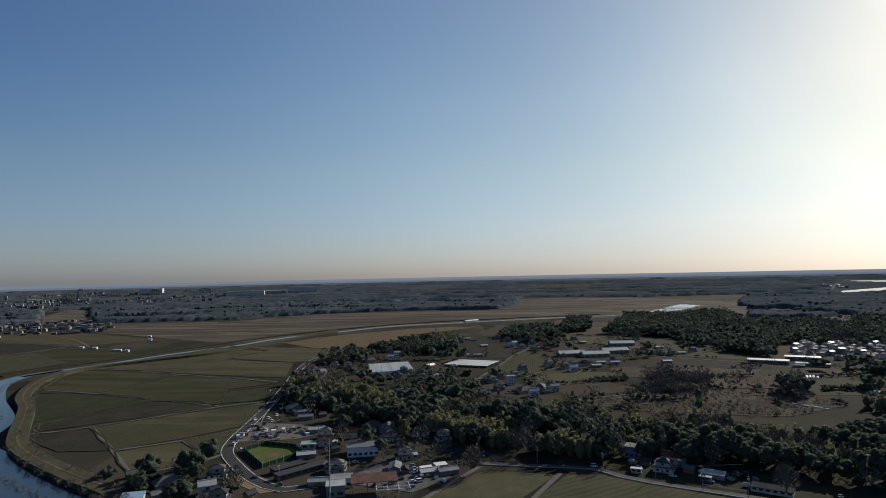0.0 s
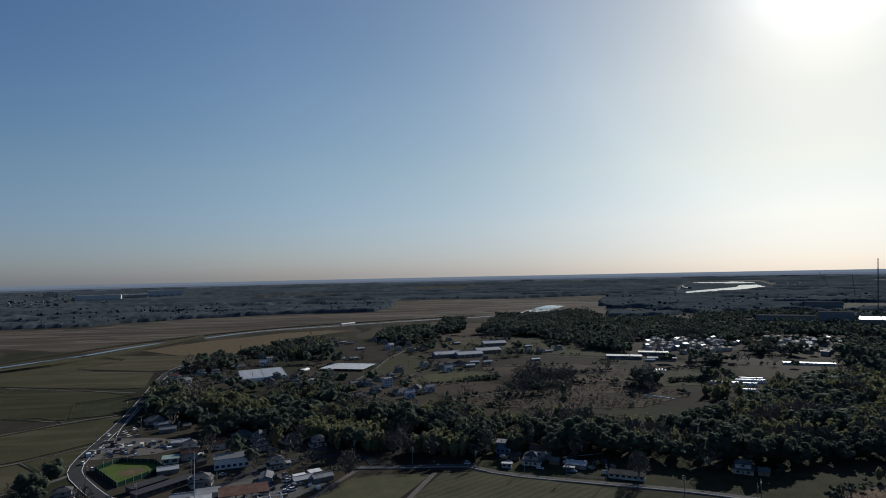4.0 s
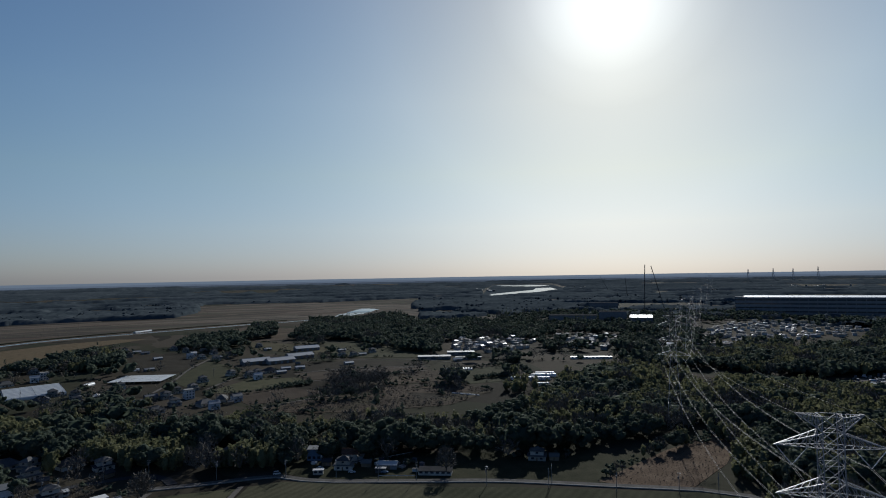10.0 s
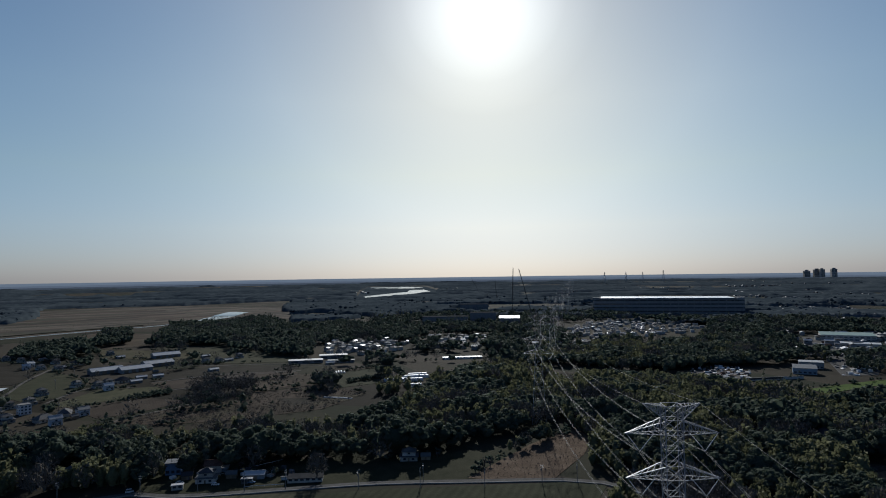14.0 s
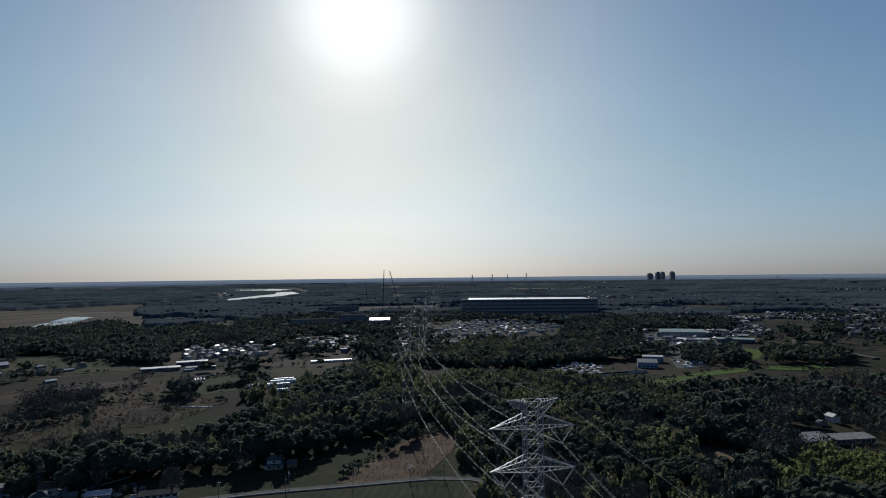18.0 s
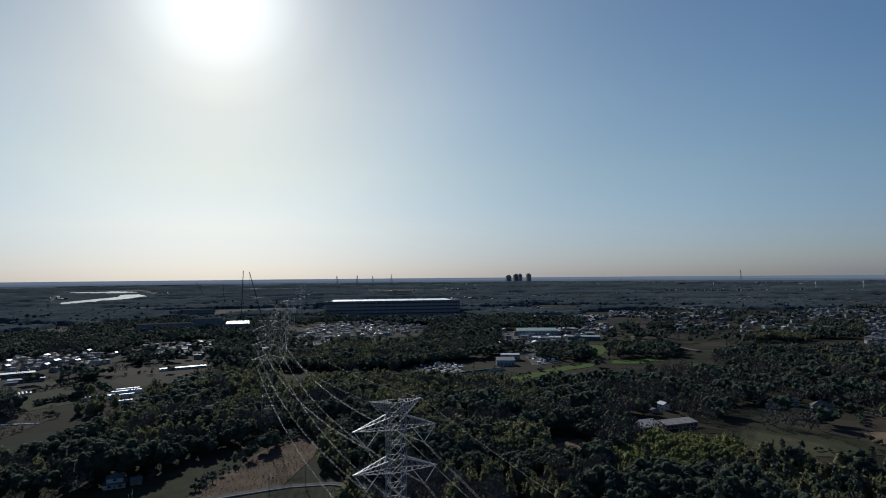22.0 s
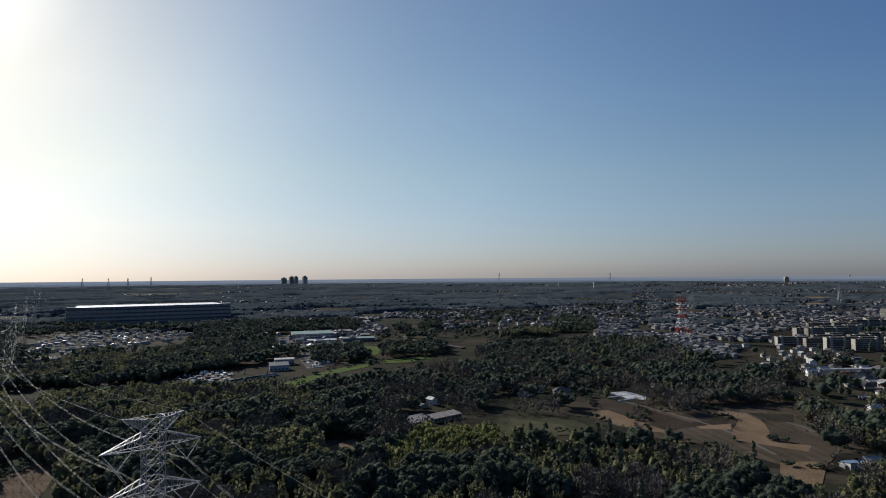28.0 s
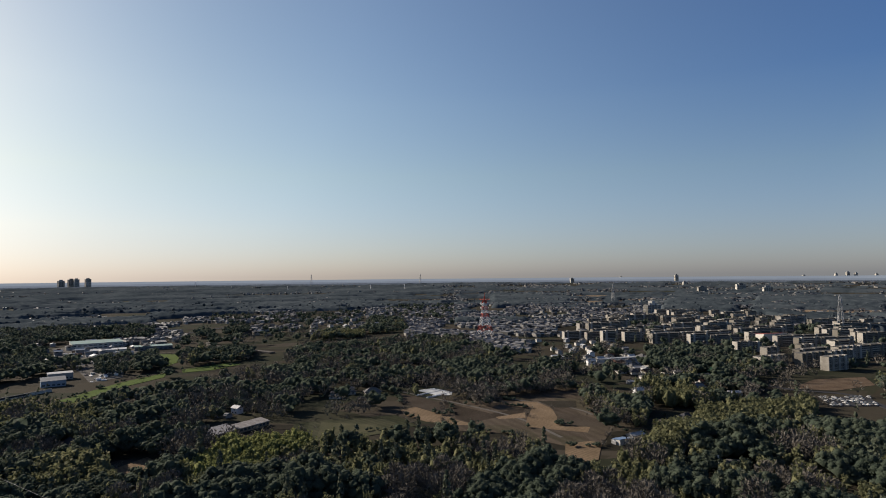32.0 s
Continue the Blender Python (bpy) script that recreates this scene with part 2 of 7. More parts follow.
M_HAZED_WOOD = shader("distant_woodland", [(0.024, 0.032, 0.037), (0.040, 0.050, 0.056), (0.066, 0.077, 0.082)], 120, 14, 1.0, spec=0.0, island=0.15, bump=1.4, stretch=(0.6, 0.6, 1))
M_STEEL = shader("galvanised_steel", [(0.2, 0.205, 0.21), (0.32, 0.32, 0.32)], 3, 0.5, 0.55, metal=0.3, spec=0.3)
M_WIRE = shader("aluminium_conductor", [(0.17, 0.17, 0.17), (0.26, 0.26, 0.25)], 5, 1, 0.6, metal=0.3)
M_DARK = shader("dark_steel", [(0.05, 0.05, 0.052), (0.09, 0.088, 0.085)], 3, 0.4, 0.5)
M_RED = shader("red_paint", [(0.26, 0.055, 0.042), (0.36, 0.085, 0.062)], 4, 0.5, 0.6)
M_WHITE = shader("white_paint", [(0.4, 0.4, 0.395), (0.6, 0.595, 0.58)], 5, 0.6, 0.6, rnd=0.4)
M_CREAM = shader("cream_render_wall", [(0.22, 0.21, 0.185), (0.42, 0.4, 0.36)], 5, 0.6, 0.85, rnd=0.8)
M_GREYWALL = shader("grey_cladding", [(0.12, 0.122, 0.125), (0.22, 0.22, 0.22)], 6, 0.6, 0.65, rnd=0.6)
M_TILE = shader("grey_roof_tiles", [(0.035, 0.036, 0.04), (0.06, 0.06, 0.063), (0.1, 0.097, 0.093)], 5, 0.4, 0.75, bump=0.06, spec=0.06, rnd=0.8)
M_FELT = shader("dark_roof_felt", [(0.03, 0.031, 0.032), (0.06, 0.06, 0.06)], 6, 0.8, 1.0, spec=0.0)
M_BROWNROOF = shader("brown_roof_sheet", [(0.045, 0.026, 0.020), (0.078, 0.044, 0.034), (0.115, 0.078, 0.062)], 4, 0.5, 0.6, rnd=0.4)
M_METALROOF = shader("pale_metal_roof", [(0.10, 0.104, 0.108), (0.19, 0.192, 0.192), (0.34, 0.34, 0.335)], 6, 0.5, 0.55, metal=0.05, spec=0.18, rnd=0.9)
M_SHINE = shader("glossy_sheet_roof", [(0.19, 0.195, 0.197), (0.29, 0.29, 0.287)], 8, 0.8, 0.6, metal=0.3, spec=0.4)
M_BLUEWALL = shader("blue_cladding", [(0.08, 0.12, 0.19), (0.12, 0.18, 0.27)], 5, 0.5, 0.55)
M_PALEBLUE = shader("pale_blue_cladding", [(0.16, 0.2, 0.24), (0.24, 0.29, 0.33)], 5, 0.5, 0.6)
M_TEAL = shader("teal_roof", [(0.16, 0.215, 0.195), (0.24, 0.3, 0.275)], 5, 0.5, 0.5)
M_GLASS = shader("window_glass", [(0.02, 0.025, 0.03), (0.04, 0.048, 0.055)], 4, 1, 0.08, spec=0.6)
M_PLASTIC = shader("greenhouse_film", [(0.42, 0.435, 0.43), (0.58, 0.59, 0.58)], 4, 0.5, 0.4, spec=0.4, translucent=0.2)
M_WOOD = shader("weathered_wood", [(0.12, 0.09, 0.06), (0.2, 0.155, 0.11)], 3, 0.3, 0.85, rnd=0.4)
M_TYRE = shader("black_rubber", [(0.02, 0.02, 0.02), (0.03, 0.03, 0.03)], 1, 0.2, 0.8)
M_GREENNET = shader("green_net_fence", [(0.012, 0.036, 0.024), (0.022, 0.055, 0.036)], 3, 0.4, 0.8)
# haze put into colour and emission, paler for each farther horizon strip
M_HAZE = shader("painted_haze_far", [(0.14, 0.168, 0.205), (0.155, 0.185, 0.22)], 500, 120, 1.0, spec=0.0, emit=0.8)
M_HAZE_NEAR = shader("painted_haze_middle", [(0.105, 0.128, 0.162), (0.125, 0.148, 0.18)], 400, 60, 1.0, spec=0.0, emit=0.8)
M_HAZE_LOW = shader("painted_haze_low", [(0.058, 0.072, 0.092), (0.078, 0.092, 0.112)], 300, 40, 1.0, spec=0.0, emit=0.7)
M_OLDROOF = shader("weathered_roof_sheets", [(0.13, 0.11, 0.095), (0.22, 0.2, 0.18), (0.34, 0.32, 0.3)], 3, 0.5, 0.6, rnd=0.3)
furrows(M_FIELD_GREEN, 4.2, 0.72, 0.4)
furrows(M_FIELD_TAN, 3.2, 1.05, 0.4)
furrows(M_FIELD_DARK, 3.0, 0.72, 0.5)
furrows(M_SOIL, 3.6, 0.72, 0.4)
furrows(M_OLIVE, 5.0, 0.95, 0.4)
furrows(M_ROUGH, 9.0, 1.3, 0.35)


# ---- tools ----
def rise(r):
    """Height of the land at a distance: flat, then lifting to a low rim that carries the horizon."""
    if r < 2000:
        return 0.0
    return EYE + r * (-0.06 + 0.0543 * ((r - 2000) / 2900) ** 0.7)


def gz(x, y):
    return rise(math.hypot(x, y))


def rise_np(r):
    k = np.clip((r - 2000) / 2900, 0, None)
    return np.where(r < 2000, 0.0, EYE + r * (-0.06 + 0.0543 * k**0.7))


class Build:
    """Collects vertices and faces for one mesh."""

    def __init__(self):
        self.v, self.f = [], []

    def face(self, *pts):
        n = len(self.v)
        self.v += [tuple(p) for p in pts]
        self.f.append(tuple(range(n, n + len(pts))))
        return self

    def solid(self, ring0, ring1):
        """A closed prism between two rings of equal length (bottom, top; anticlockwise from above)."""
        n, k = len(self.v), len(ring0)
        self.v += [tuple(p) for p in ring0] + [tuple(p) for p in ring1]
        self.f.append(tuple(range(n + k - 1, n - 1, -1)))
        self.f.append(tuple(range(n + k, n + 2 * k)))
        for i in range(k):
            j = (i + 1) % k
            self.f.append((n + i, n + j, n + k + j, n + k + i))
        return self

    def box(self, x0, x1, y0, y1, z0, z1):
        r = [(x0, y0), (x1, y0), (x1, y1), (x0, y1)]
        return self.solid([(*p, z0) for p in r], [(*p, z1) for p in r])

    def gable(self, w, d, z0, h, eave=0.5, thick=0.25):
        """A pitched roof with its ridge along x: two slabs and closed ends."""
        x, y = w / 2 + eave, d / 2 + eave
        zr = z0 + h
        for s in (-1, 1):
            lo = [(-x, s * y, z0 - 0.15), (x, s * y, z0 - 0.15), (x, 0, zr), (-x, 0, zr)]
            if s > 0:
                lo = lo[::-1]
            self.solid(lo, [(p[0], p[1], p[2] + thick) for p in lo])
        for s in (-1, 1):
            e = s * w / 2
            p = [(e, -d / 2, z0), (e, d / 2, z0), (e, 0, zr)]
            self.face(*(p if s > 0 else p[::-1]))
        self.box(-x, x, -0.18, 0.18, zr + thick - 0.1, zr + thick + 0.2)
        return self

    def hip(self, w, d, z0, h, eave=0.6):
        x, y = w / 2 + eave, d / 2 + eave
        r = max(0.4, (w - d) / 2)
        lo = [(-x, -y, z0), (x, -y, z0), (x, y, z0), (-x, y, z0)]
        self.solid([(p[0], p[1], z0 - 0.2) for p in lo], lo)
        a, b = (-r, 0, z0 + h), (r, 0, z0 + h)
        self.face(lo[0], lo[1], b, a).face(lo[1], lo[2], b).face(lo[2], lo[3], a, b).face(lo[3], lo[0], a)
        self.box(-r - 0.2, r + 0.2, -0.2, 0.2, z0 + h - 0.15, z0 + h + 0.22)
        return self

    def beam(self, p, q, w):
        p, q = Vector(p), Vector(q)
        d = (q - p).normalized()
        u = d.cross(Vector((0, 0, 1)))
        if u.length < 1e-3:
            u = Vector((1, 0, 0))
        u = u.normalized() * w / 2
        v = d.cross(u).normalized() * w / 2
        r = [u + v, v - u, -u - v, u - v]
        return self.solid([p + c for c in r], [q + c for c in r])

    def tube(self, x, y, z0, z1, r0, r1, k=8):
        cs = [(math.cos(2 * math.pi * i / k), math.sin(2 * math.pi * i / k)) for i in range(k)]
        return self.solid([(x + r0 * c, y + r0 * s, z0) for c, s in cs], [(x + r1 * c, y + r1 * s, z1) for c, s in cs])

    def mesh(self, name, mat):
        me = bpy.data.meshes.new(name)
        me.from_pydata(self.v, [], self.f)
        me.materials.append(mat)
        return me


def part(name, b, mat, parent, label=""):
    """Links a Build or a ready mesh as one mesh object under a thing or a part."""
    me = b.mesh(name, mat) if isinstance(b, Build) else b
    ob = new(name, me)
    ob.parent = parent
    return tagged(ob, label) if label else ob


def thing(name, x, y, turn=0.0, label="", category="", group="", z=None):
    ob = new(name)
    ob.empty_display_size = 1
    ob.matrix_basis = pose(x, y, gz(x, y) if z is None else z, 0, 0, turn)
    return tagged(ob, label, category, group)


def solo(name, b, mat, label, category="", group="", kind=""):
    ob = new(name, b.mesh(name, mat) if isinstance(b, Build) else b)
    return tagged(ob, label, category, group, kind)


def weld(v):
    """Shared corners and faces of a list of loose quads, so that lumps shade as round."""
    key = np.round(v * 500).astype(np.int64)
    _, first, back = np.unique(key, axis=0, return_index=True, return_inverse=True)
    return v[first], np.asarray(back).reshape(-1, 4)


def arrays(name, v, f, mat, smooth=False):
    """A mesh from numpy arrays of vertices and equal-sided faces."""
    me = bpy.data.meshes.new(name)
    k = f.shape[1]
    me.vertices.add(len(v))
    me.vertices.foreach_set("co", np.ascontiguousarray(v, dtype=np.float32).ravel())
    me.loops.add(f.size)
    me.loops.foreach_set("vertex_index", np.ascontiguousarray(f, dtype=np.int32).ravel())
    me.polygons.add(len(f))
    me.polygons.foreach_set("loop_start", np.arange(0, f.size, k, dtype=np.int32))
    me.update(calc_edges=True)
    if smooth:
        me.polygons.foreach_set("use_smooth", np.ones(len(f), bool))
    me.materials.append(mat)
    return me


def inside(poly, x, y):
    """Which of the points lie in a polygon."""
    x, y = np.asarray(x, float), np.asarray(y, float)
    hit = np.zeros(x.shape, bool)
    for (ax, ay), (bx, by) in zip(poly, poly[1:] + poly[:1]):
        if ay != by:
            hit ^= ((ay > y) != (by > y)) & (x < (bx - ax) * (y - ay) / (by - ay) + ax)
    return hit


rng = np.random.default_rng(7)


def sheet(name, poly, mat, label, lift=0.12, category="", kind="structure", group=""):
    """A flat slab on the ground with the outline poly."""
    area = sum(ax * by - bx * ay for (ax, ay), (bx, by) in zip(poly, poly[1:] + poly[:1]))
    if area < 0:
        poly = poly[::-1]
    b = Build().solid([(x, y, gz(x, y) - 0.5) for x, y in poly], [(x, y, gz(x, y) + lift) for x, y in poly])
    return solo(name, b, mat, label, category, group, kind)


def drape(name, poly, mat, label, lift=0.3, category="", kind="structure"):
    """A thin cover of far, rising land with the outline poly, in small cells that follow the ground."""
    p = np.array(poly, float)
    az, rad = np.degrees(np.arctan2(p[:, 0], p[:, 1])), np.hypot(p[:, 0], p[:, 1])
    a = np.arange(az.min() - 0.1, az.max() + 0.2, 0.1)
    r = np.geomspace(rad.min() * 0.93, rad.max() * 1.03, max(4, int(math.log(rad.max() / rad.min() * 1.1) / 0.008)))
    ag, rg = np.meshgrid(np.radians(a), r, indexing="ij")
    v = np.stack([rg * np.sin(ag), rg * np.cos(ag), rise_np(rg) + lift], -1)
    idx = np.arange(ag.size).reshape(ag.shape)
    f = np.stack([idx[:-1, :-1], idx[1:, :-1], idx[1:, 1:], idx[:-1, 1:]], -1).reshape(-1, 4)[:, ::-1]
    mid = v.reshape(-1, 3)[f].mean(1)
    f = f[inside(poly, mid[:, 0], mid[:, 1])]
    used, back = np.unique(f, return_inverse=True)
    return solo(name, arrays(name, v.reshape(-1, 3)[used], np.asarray(back).reshape(-1, 4), mat), None, label, category, "", kind)


def smooth_line(pts, step=12.0):
    """A Catmull-Rom line through the points, in steps of about so many metres."""
    out = []
    p = [pts[0]] + list(pts) + [pts[-1]]
    for i in range(1, len(p) - 2):
        a, b, c, d = (np.array(q, float) for q in p[i - 1 : i + 3])
        n = max(1, int(np.linalg.norm(c - b) / step))
        for k in range(n):
            t = k / n
            out.append(0.5 * (2 * b + (c - a) * t + (2 * a - 5 * b + 4 * c - d) * t * t + (3 * b - a - 3 * c + d) * t**3))
    return np.array(out + [np.array(pts[-1], float)])


def ribbon(name, pts, width, mat, label, lift=0.2, depth=0.7, side=0.0, category="", step=12.0, kind="structure"):
    """A band along a line; width may be one number or one for each end."""
    line = smooth_line(pts, step)
    d = np.gradient(line, axis=0)
    nrm = np.stack([-d[:, 1], d[:, 0]], 1) / np.linalg.norm(d, axis=1)[:, None]
    w0, w1 = width if isinstance(width, tuple) else (width, width)
    w = np.linspace(w0, w1, len(line))[:, None]
    lft, rgt = line + nrm * (w / 2 + side), line - nrm * (w / 2 - side)
    b = Build()
    for i in range(len(line) - 1):
        q = [rgt[i], rgt[i + 1], lft[i + 1], lft[i]]
        b.solid([(x, y, gz(x, y) + lift - depth) for x, y in q], [(x, y, gz(x, y) + lift) for x, y in q])
    return solo(name, b, mat, label, category, "", kind)


# ---- ground, fields, water, roads ----
rings = np.concatenate([np.linspace(0, 400, 9)[1:], np.linspace(440, 2000, 28), np.linspace(2080, 4940, 40)])
seg = 180
ang = np.linspace(0, 2 * math.pi, seg, endpoint=False)
rr, aa = np.meshgrid(rings, ang, indexing="ij")
gv = np.stack([rr * np.sin(aa), rr * np.cos(aa), rise_np(rr)], -1).reshape(-1, 3)
gf = []
for i in range(len(rings) - 1):
    for j in range(seg):
        k = (j + 1) % seg
        gf.append((i * seg + j, (i + 1) * seg + j, (i + 1) * seg + k, i * seg + k))
gm = bpy.data.meshes.new("ground")
gm.from_pydata([tuple(v) for v in gv], [], [tuple(q[::-1]) for q in gf] + [tuple(range(seg - 1, -1, -1))])
gm.materials.append(M_GROUND)
solo("ground", gm, None, "wide winter ground of dry grass and soil", "ground", kind="structure")

drape("plain", [(-1156, 1645), (-747, 1652), (-571, 1925), (-326, 1995), (6, 2012), (90, 2554), (293, 2618), (572, 2515), (678, 2349), (812, 2118), (821, 1968), (793, 1728), (683, 1639), (603, 1774), (531, 1844), (420, 1720), (256, 1645), (32, 1551), (-104, 1471), (-232, 1413), (-334, 1290), (-421, 1126), (-500, 1105), (-613, 1175), (-742, 1255), (-959, 1384)], M_PLAIN, "brown dry reed plain along the far river bank", 0.1, "field")
drape("meadow", [(-1235, 1584), (-1142, 1648), (-1328, 1889), (-1493, 2171), (-1648, 2246), (-1448, 1856)], M_PLAIN, "dull brown fields between the far woods", 0.1, "field")
drape("far_field", [(2316, -859), (2326, -1171), (2721, -1399), (3019, -1366), (2917, -1083)], M_FIELD_TAN, "tan and green open fields before the distant town", 0.4, "field")
drape("far_field", [(1650, -1272), (1470, -1413), (1592, -1532), (1757, -1394)], M_FIELD_TAN, "strip of dry fields behind the apartment blocks", 0.4, "field")
# the marsh shares the far woods' haze-tinted colour
drape("lake_marsh", [(1282, 2489), (1319, 2425), (1588, 2527), (1856, 2685), (1997, 2845), (2097, 3065), (2174, 3237), (2099, 3404), (1910, 3507), (1679, 3166), (1458, 2787)], M_HAZED_WOOD, "dark reed marsh round the lake inlet, tinted blue as by haze", 0.2, "field")
RISES = []
FIELDS = [
    ("a", [(-364, 458), (-334, 481), (-274, 417), (-310, 414), (-345, 436)], M_SOIL, "dark furrowed paddy beside the levee"),
    ("b", [(-332, 483), (-258, 554), (-223, 581), (-204, 492), (-235, 451), (-272, 419)], M_FIELD_GREEN, "olive-green winter paddy with faint rows"),
    ("c", [(-269, 415), (-234, 441), (-196, 403), (-200, 390), (-227, 366)], M_FIELD_GREEN, "brown-green winter paddy beside the hut"),
    ("d", [(-233, 444), (-202, 478), (-193, 430), (-191, 416), (-196, 404)], M_FIELD_GREEN, "small green winter paddy beside the road"),
    ("e", [(-371, 468), (-385, 492), (-341, 585), (-263, 561)], M_SOIL, "dark freshly tilled wedge-shaped paddy"),
    ("f", [(-397, 500), (-469, 584), (-493, 628), (-462, 631), (-350, 593)], M_OLIVE, "olive stubble paddy inside the river bend"),
    ("g", [(-512, 655), (-555, 789), (-403, 746), (-430, 630), (-479, 644)], M_FIELD_GREEN, "striped olive paddy along the river bank"),
    ("h", [(-424, 627), (-397, 742), (-292, 706), (-252, 679), (-292, 646), (-267, 571), (-353, 599)], M_FIELD_GREEN, "broad dark-green winter paddy"),
    ("i", [(-265, 576), (-283, 639), (-244, 668), (-230, 614), (-228, 586)], M_OLIVE, "olive paddy beside the road"),
    ("j", [(-570, 820), (-525, 873), (-476, 1034), (-376, 980), (-399, 883), (-283, 842), (-254, 724), (-386, 754)], M_FIELD_GREEN, "wide flat olive paddy"),
    ("k", [(-474, 1059), (-301, 1011), (-216, 975), (-251, 856), (-287, 853), (-403, 901), (-374, 987)], M_FIELD_GREEN, "pale dry paddy near the river"),
    ("l", [(-1163, 1356), (-1022, 1393), (-662, 1180), (-781, 1095), (-1017, 1186)], M_FIELD_GREEN, "dull green paddies beyond the river"),
    ("la", [(-989, 1152), (-779, 1077), (-806, 1013), (-832, 971)], M_SOIL, "dark tilled paddies beyond the river"),
    ("lb", [(-795, 1013), (-754, 1058), (-621, 999), (-638, 1138), (-594, 1078), (-613, 941), (-631, 873), (-745, 937)], M_FIELD_GREEN, "olive paddies beside the far levee"),
    ("lc", [(-813, 948), (-787, 989), (-632, 862), (-657, 766)], M_OLIVE, "olive-brown paddy beyond the river"),
    ("m", [(-10, 378), (34, 372), (10, 330), (-20, 240), (-60, 240), (-44, 330)], M_GRASS, "green grass paddy beside the lane"),
    ("n", [(40, 372), (59, 372), (120, 336), (170, 300), (140, 230), (10, 240), (20, 335)], M_OLIVE, "brown-green paddy below the lane"),
    ("o", [(129, 326), (176, 303), (285, 236), (200, 190), (150, 230)], M_OLIVE, "olive dry paddy below the lane"),
    ("p", [(223, 290), (300, 319), (364, 334), (352, 306), (312, 280), (262, 258), (238, 270)], M_SCRUBLAND, "rough brown cleared ground with scrub"),
    ("ma", [(-3, 791), (50, 967), (80, 837), (72, 788), (47, 736), (14, 738)], M_OLIVE, "olive field between farm lanes"),
    ("mb", [(32, 695), (83, 760), (164, 735), (103, 692), (49, 680)], M_GRASS, "green grass strip among vegetable fields"),
    ("mc", [(51, 663), (116, 681), (147, 635), (98, 610), (65, 608)], M_FIELD_DARK, "dark tilled vegetable field"),
    ("md", [(136, 775), (302, 763), (297, 726), (225, 706), (141, 717)], M_FIELD_DARK, "long dark brown tilled field"),
    ("me", [(172, 831), (230, 860), (271, 825), (324, 784), (309, 762), (141, 784)], M_SOIL, "narrow dark field beside the straight road"),
    ("mf", [(63, 587), (148, 615), (207, 634), (276, 632), (292, 598), (300, 559), (234, 518), (149, 528), (98, 553)], M_ROUGH, "rough brown scrubland behind the wood"),
    ("mg", [(341, 698), (426, 717), (357, 602), (289, 604), (295, 631)], M_OLIVE, "olive field with dark hedges"),
    ("mh", [(218, 592), (246, 574), (245, 551), (217, 551)], M_SOIL, "bare dark patch in the scrubland"),
    ("mj", [(-56, 771), (-20, 760), (14, 730), (0, 699), (-51, 701)], M_SOIL, "dark vegetable field before the net house"),
    ("mk", [(132, 1197), (201, 1108), (247, 1017), (210, 934), (165, 1009), (118, 1071)], M_FIELD_GREEN, "dull green field behind the barns"),
    ("ml", [(248, 1103), (399, 1003), (340, 821), (289, 856), (217, 896)], M_OLIVE, "olive-brown field beside the wood"),
    ("mm", [(55, 1429), (173, 1562), (302, 1389), (250, 1204), (132, 1197), (71, 1250)], M_ROUGH, "tan-brown open land before the river"),
    ("mn", [(-392, 1104), (-318, 1229), (-196, 1350), (-99, 1393), (-47, 1370), (-93, 1309), (-172, 1223), (-137, 1115), (-219, 1036), (-217, 982), (-301, 1011)], M_BANK, "pale brown fields along the river"),
    ("mo", [(-58, 1089), (52, 1020), (41, 975), (9, 863), (-57, 903)], M_SOIL, "dark garden plots between farmhouses"),
    ("mp", [(174, 723), (223, 699), (294, 718), (331, 702), (295, 637), (214, 639), (216, 678)], M_ROUGH, "grey-brown fallow field"),
    ("x", [(413, 153), (441, 139), (412, 113), (396, 139)], M_FIELD_TAN, "small brown clearing in the wood"),
    ("y", [(691, 144), (597, 37), (516, 5), (500, 59), (553, 115)], M_GROUND, "rough grass around the long shed"),
    ("z", [(520, 50), (536, -34), (493, -49), (483, -4), (500, 49)], M_OLIVE, "rough olive field with pale rows"),
    ("ra", [(645, -91), (651, -163), (614, -251), (457, -197), (411, -168), (418, -145), (458, -114), (477, -67)], M_ROUGH, "rough brown ground between the field plots"),
    ("rb", [(648, -32), (612, -61), (563, -87), (526, -81), (551, -62), (581, -42), (627, -42)], M_FIELD_DARK, "long dark brown tilled field"),
    ("rc", [(570, -89), (525, -116), (544, -152), (524, -144), (508, -113), (496, -93), (514, -83)], M_FIELD_DARK, "dark brown tilled field strip"),
    ("rd", [(554, -40), (564, -54), (517, -80), (494, -76), (507, -57), (536, -41)], M_FIELD_TAN, "pale tan field with furrows"),
    ("re", [(522, -73), (496, -91), (488, -93), (493, -69)], M_FIELD_TAN, "pale tan strip of field"),
    ("rf", [(582, -137), (565, -169), (535, -174), (504, -168), (476, -159), (465, -182), (450, -174), (461, -155), (476, -133), (501, -141), (538, -156), (557, -134)], M_FIELD_TAN, "bare tan sandy field"),
    ("rg", [(512, -117), (524, -146), (505, -141), (505, -118)], M_FIELD_TAN, "narrow tan strip beside the dark field"),
    ("rh", [(514, -173), (507, -191), (476, -202), (467, -190), (478, -160)], M_FIELD_DARK, "dark tilled plot among tan fields"),
    ("ri", [(568, -171), (564, -207), (535, -197), (539, -176)], M_SOIL, "dark plot beside the scrub"),
    ("rj", [(626, -224), (615, -246), (595, -237), (594, -225)], M_FIELD_TAN, "orange-brown bare building plot"),
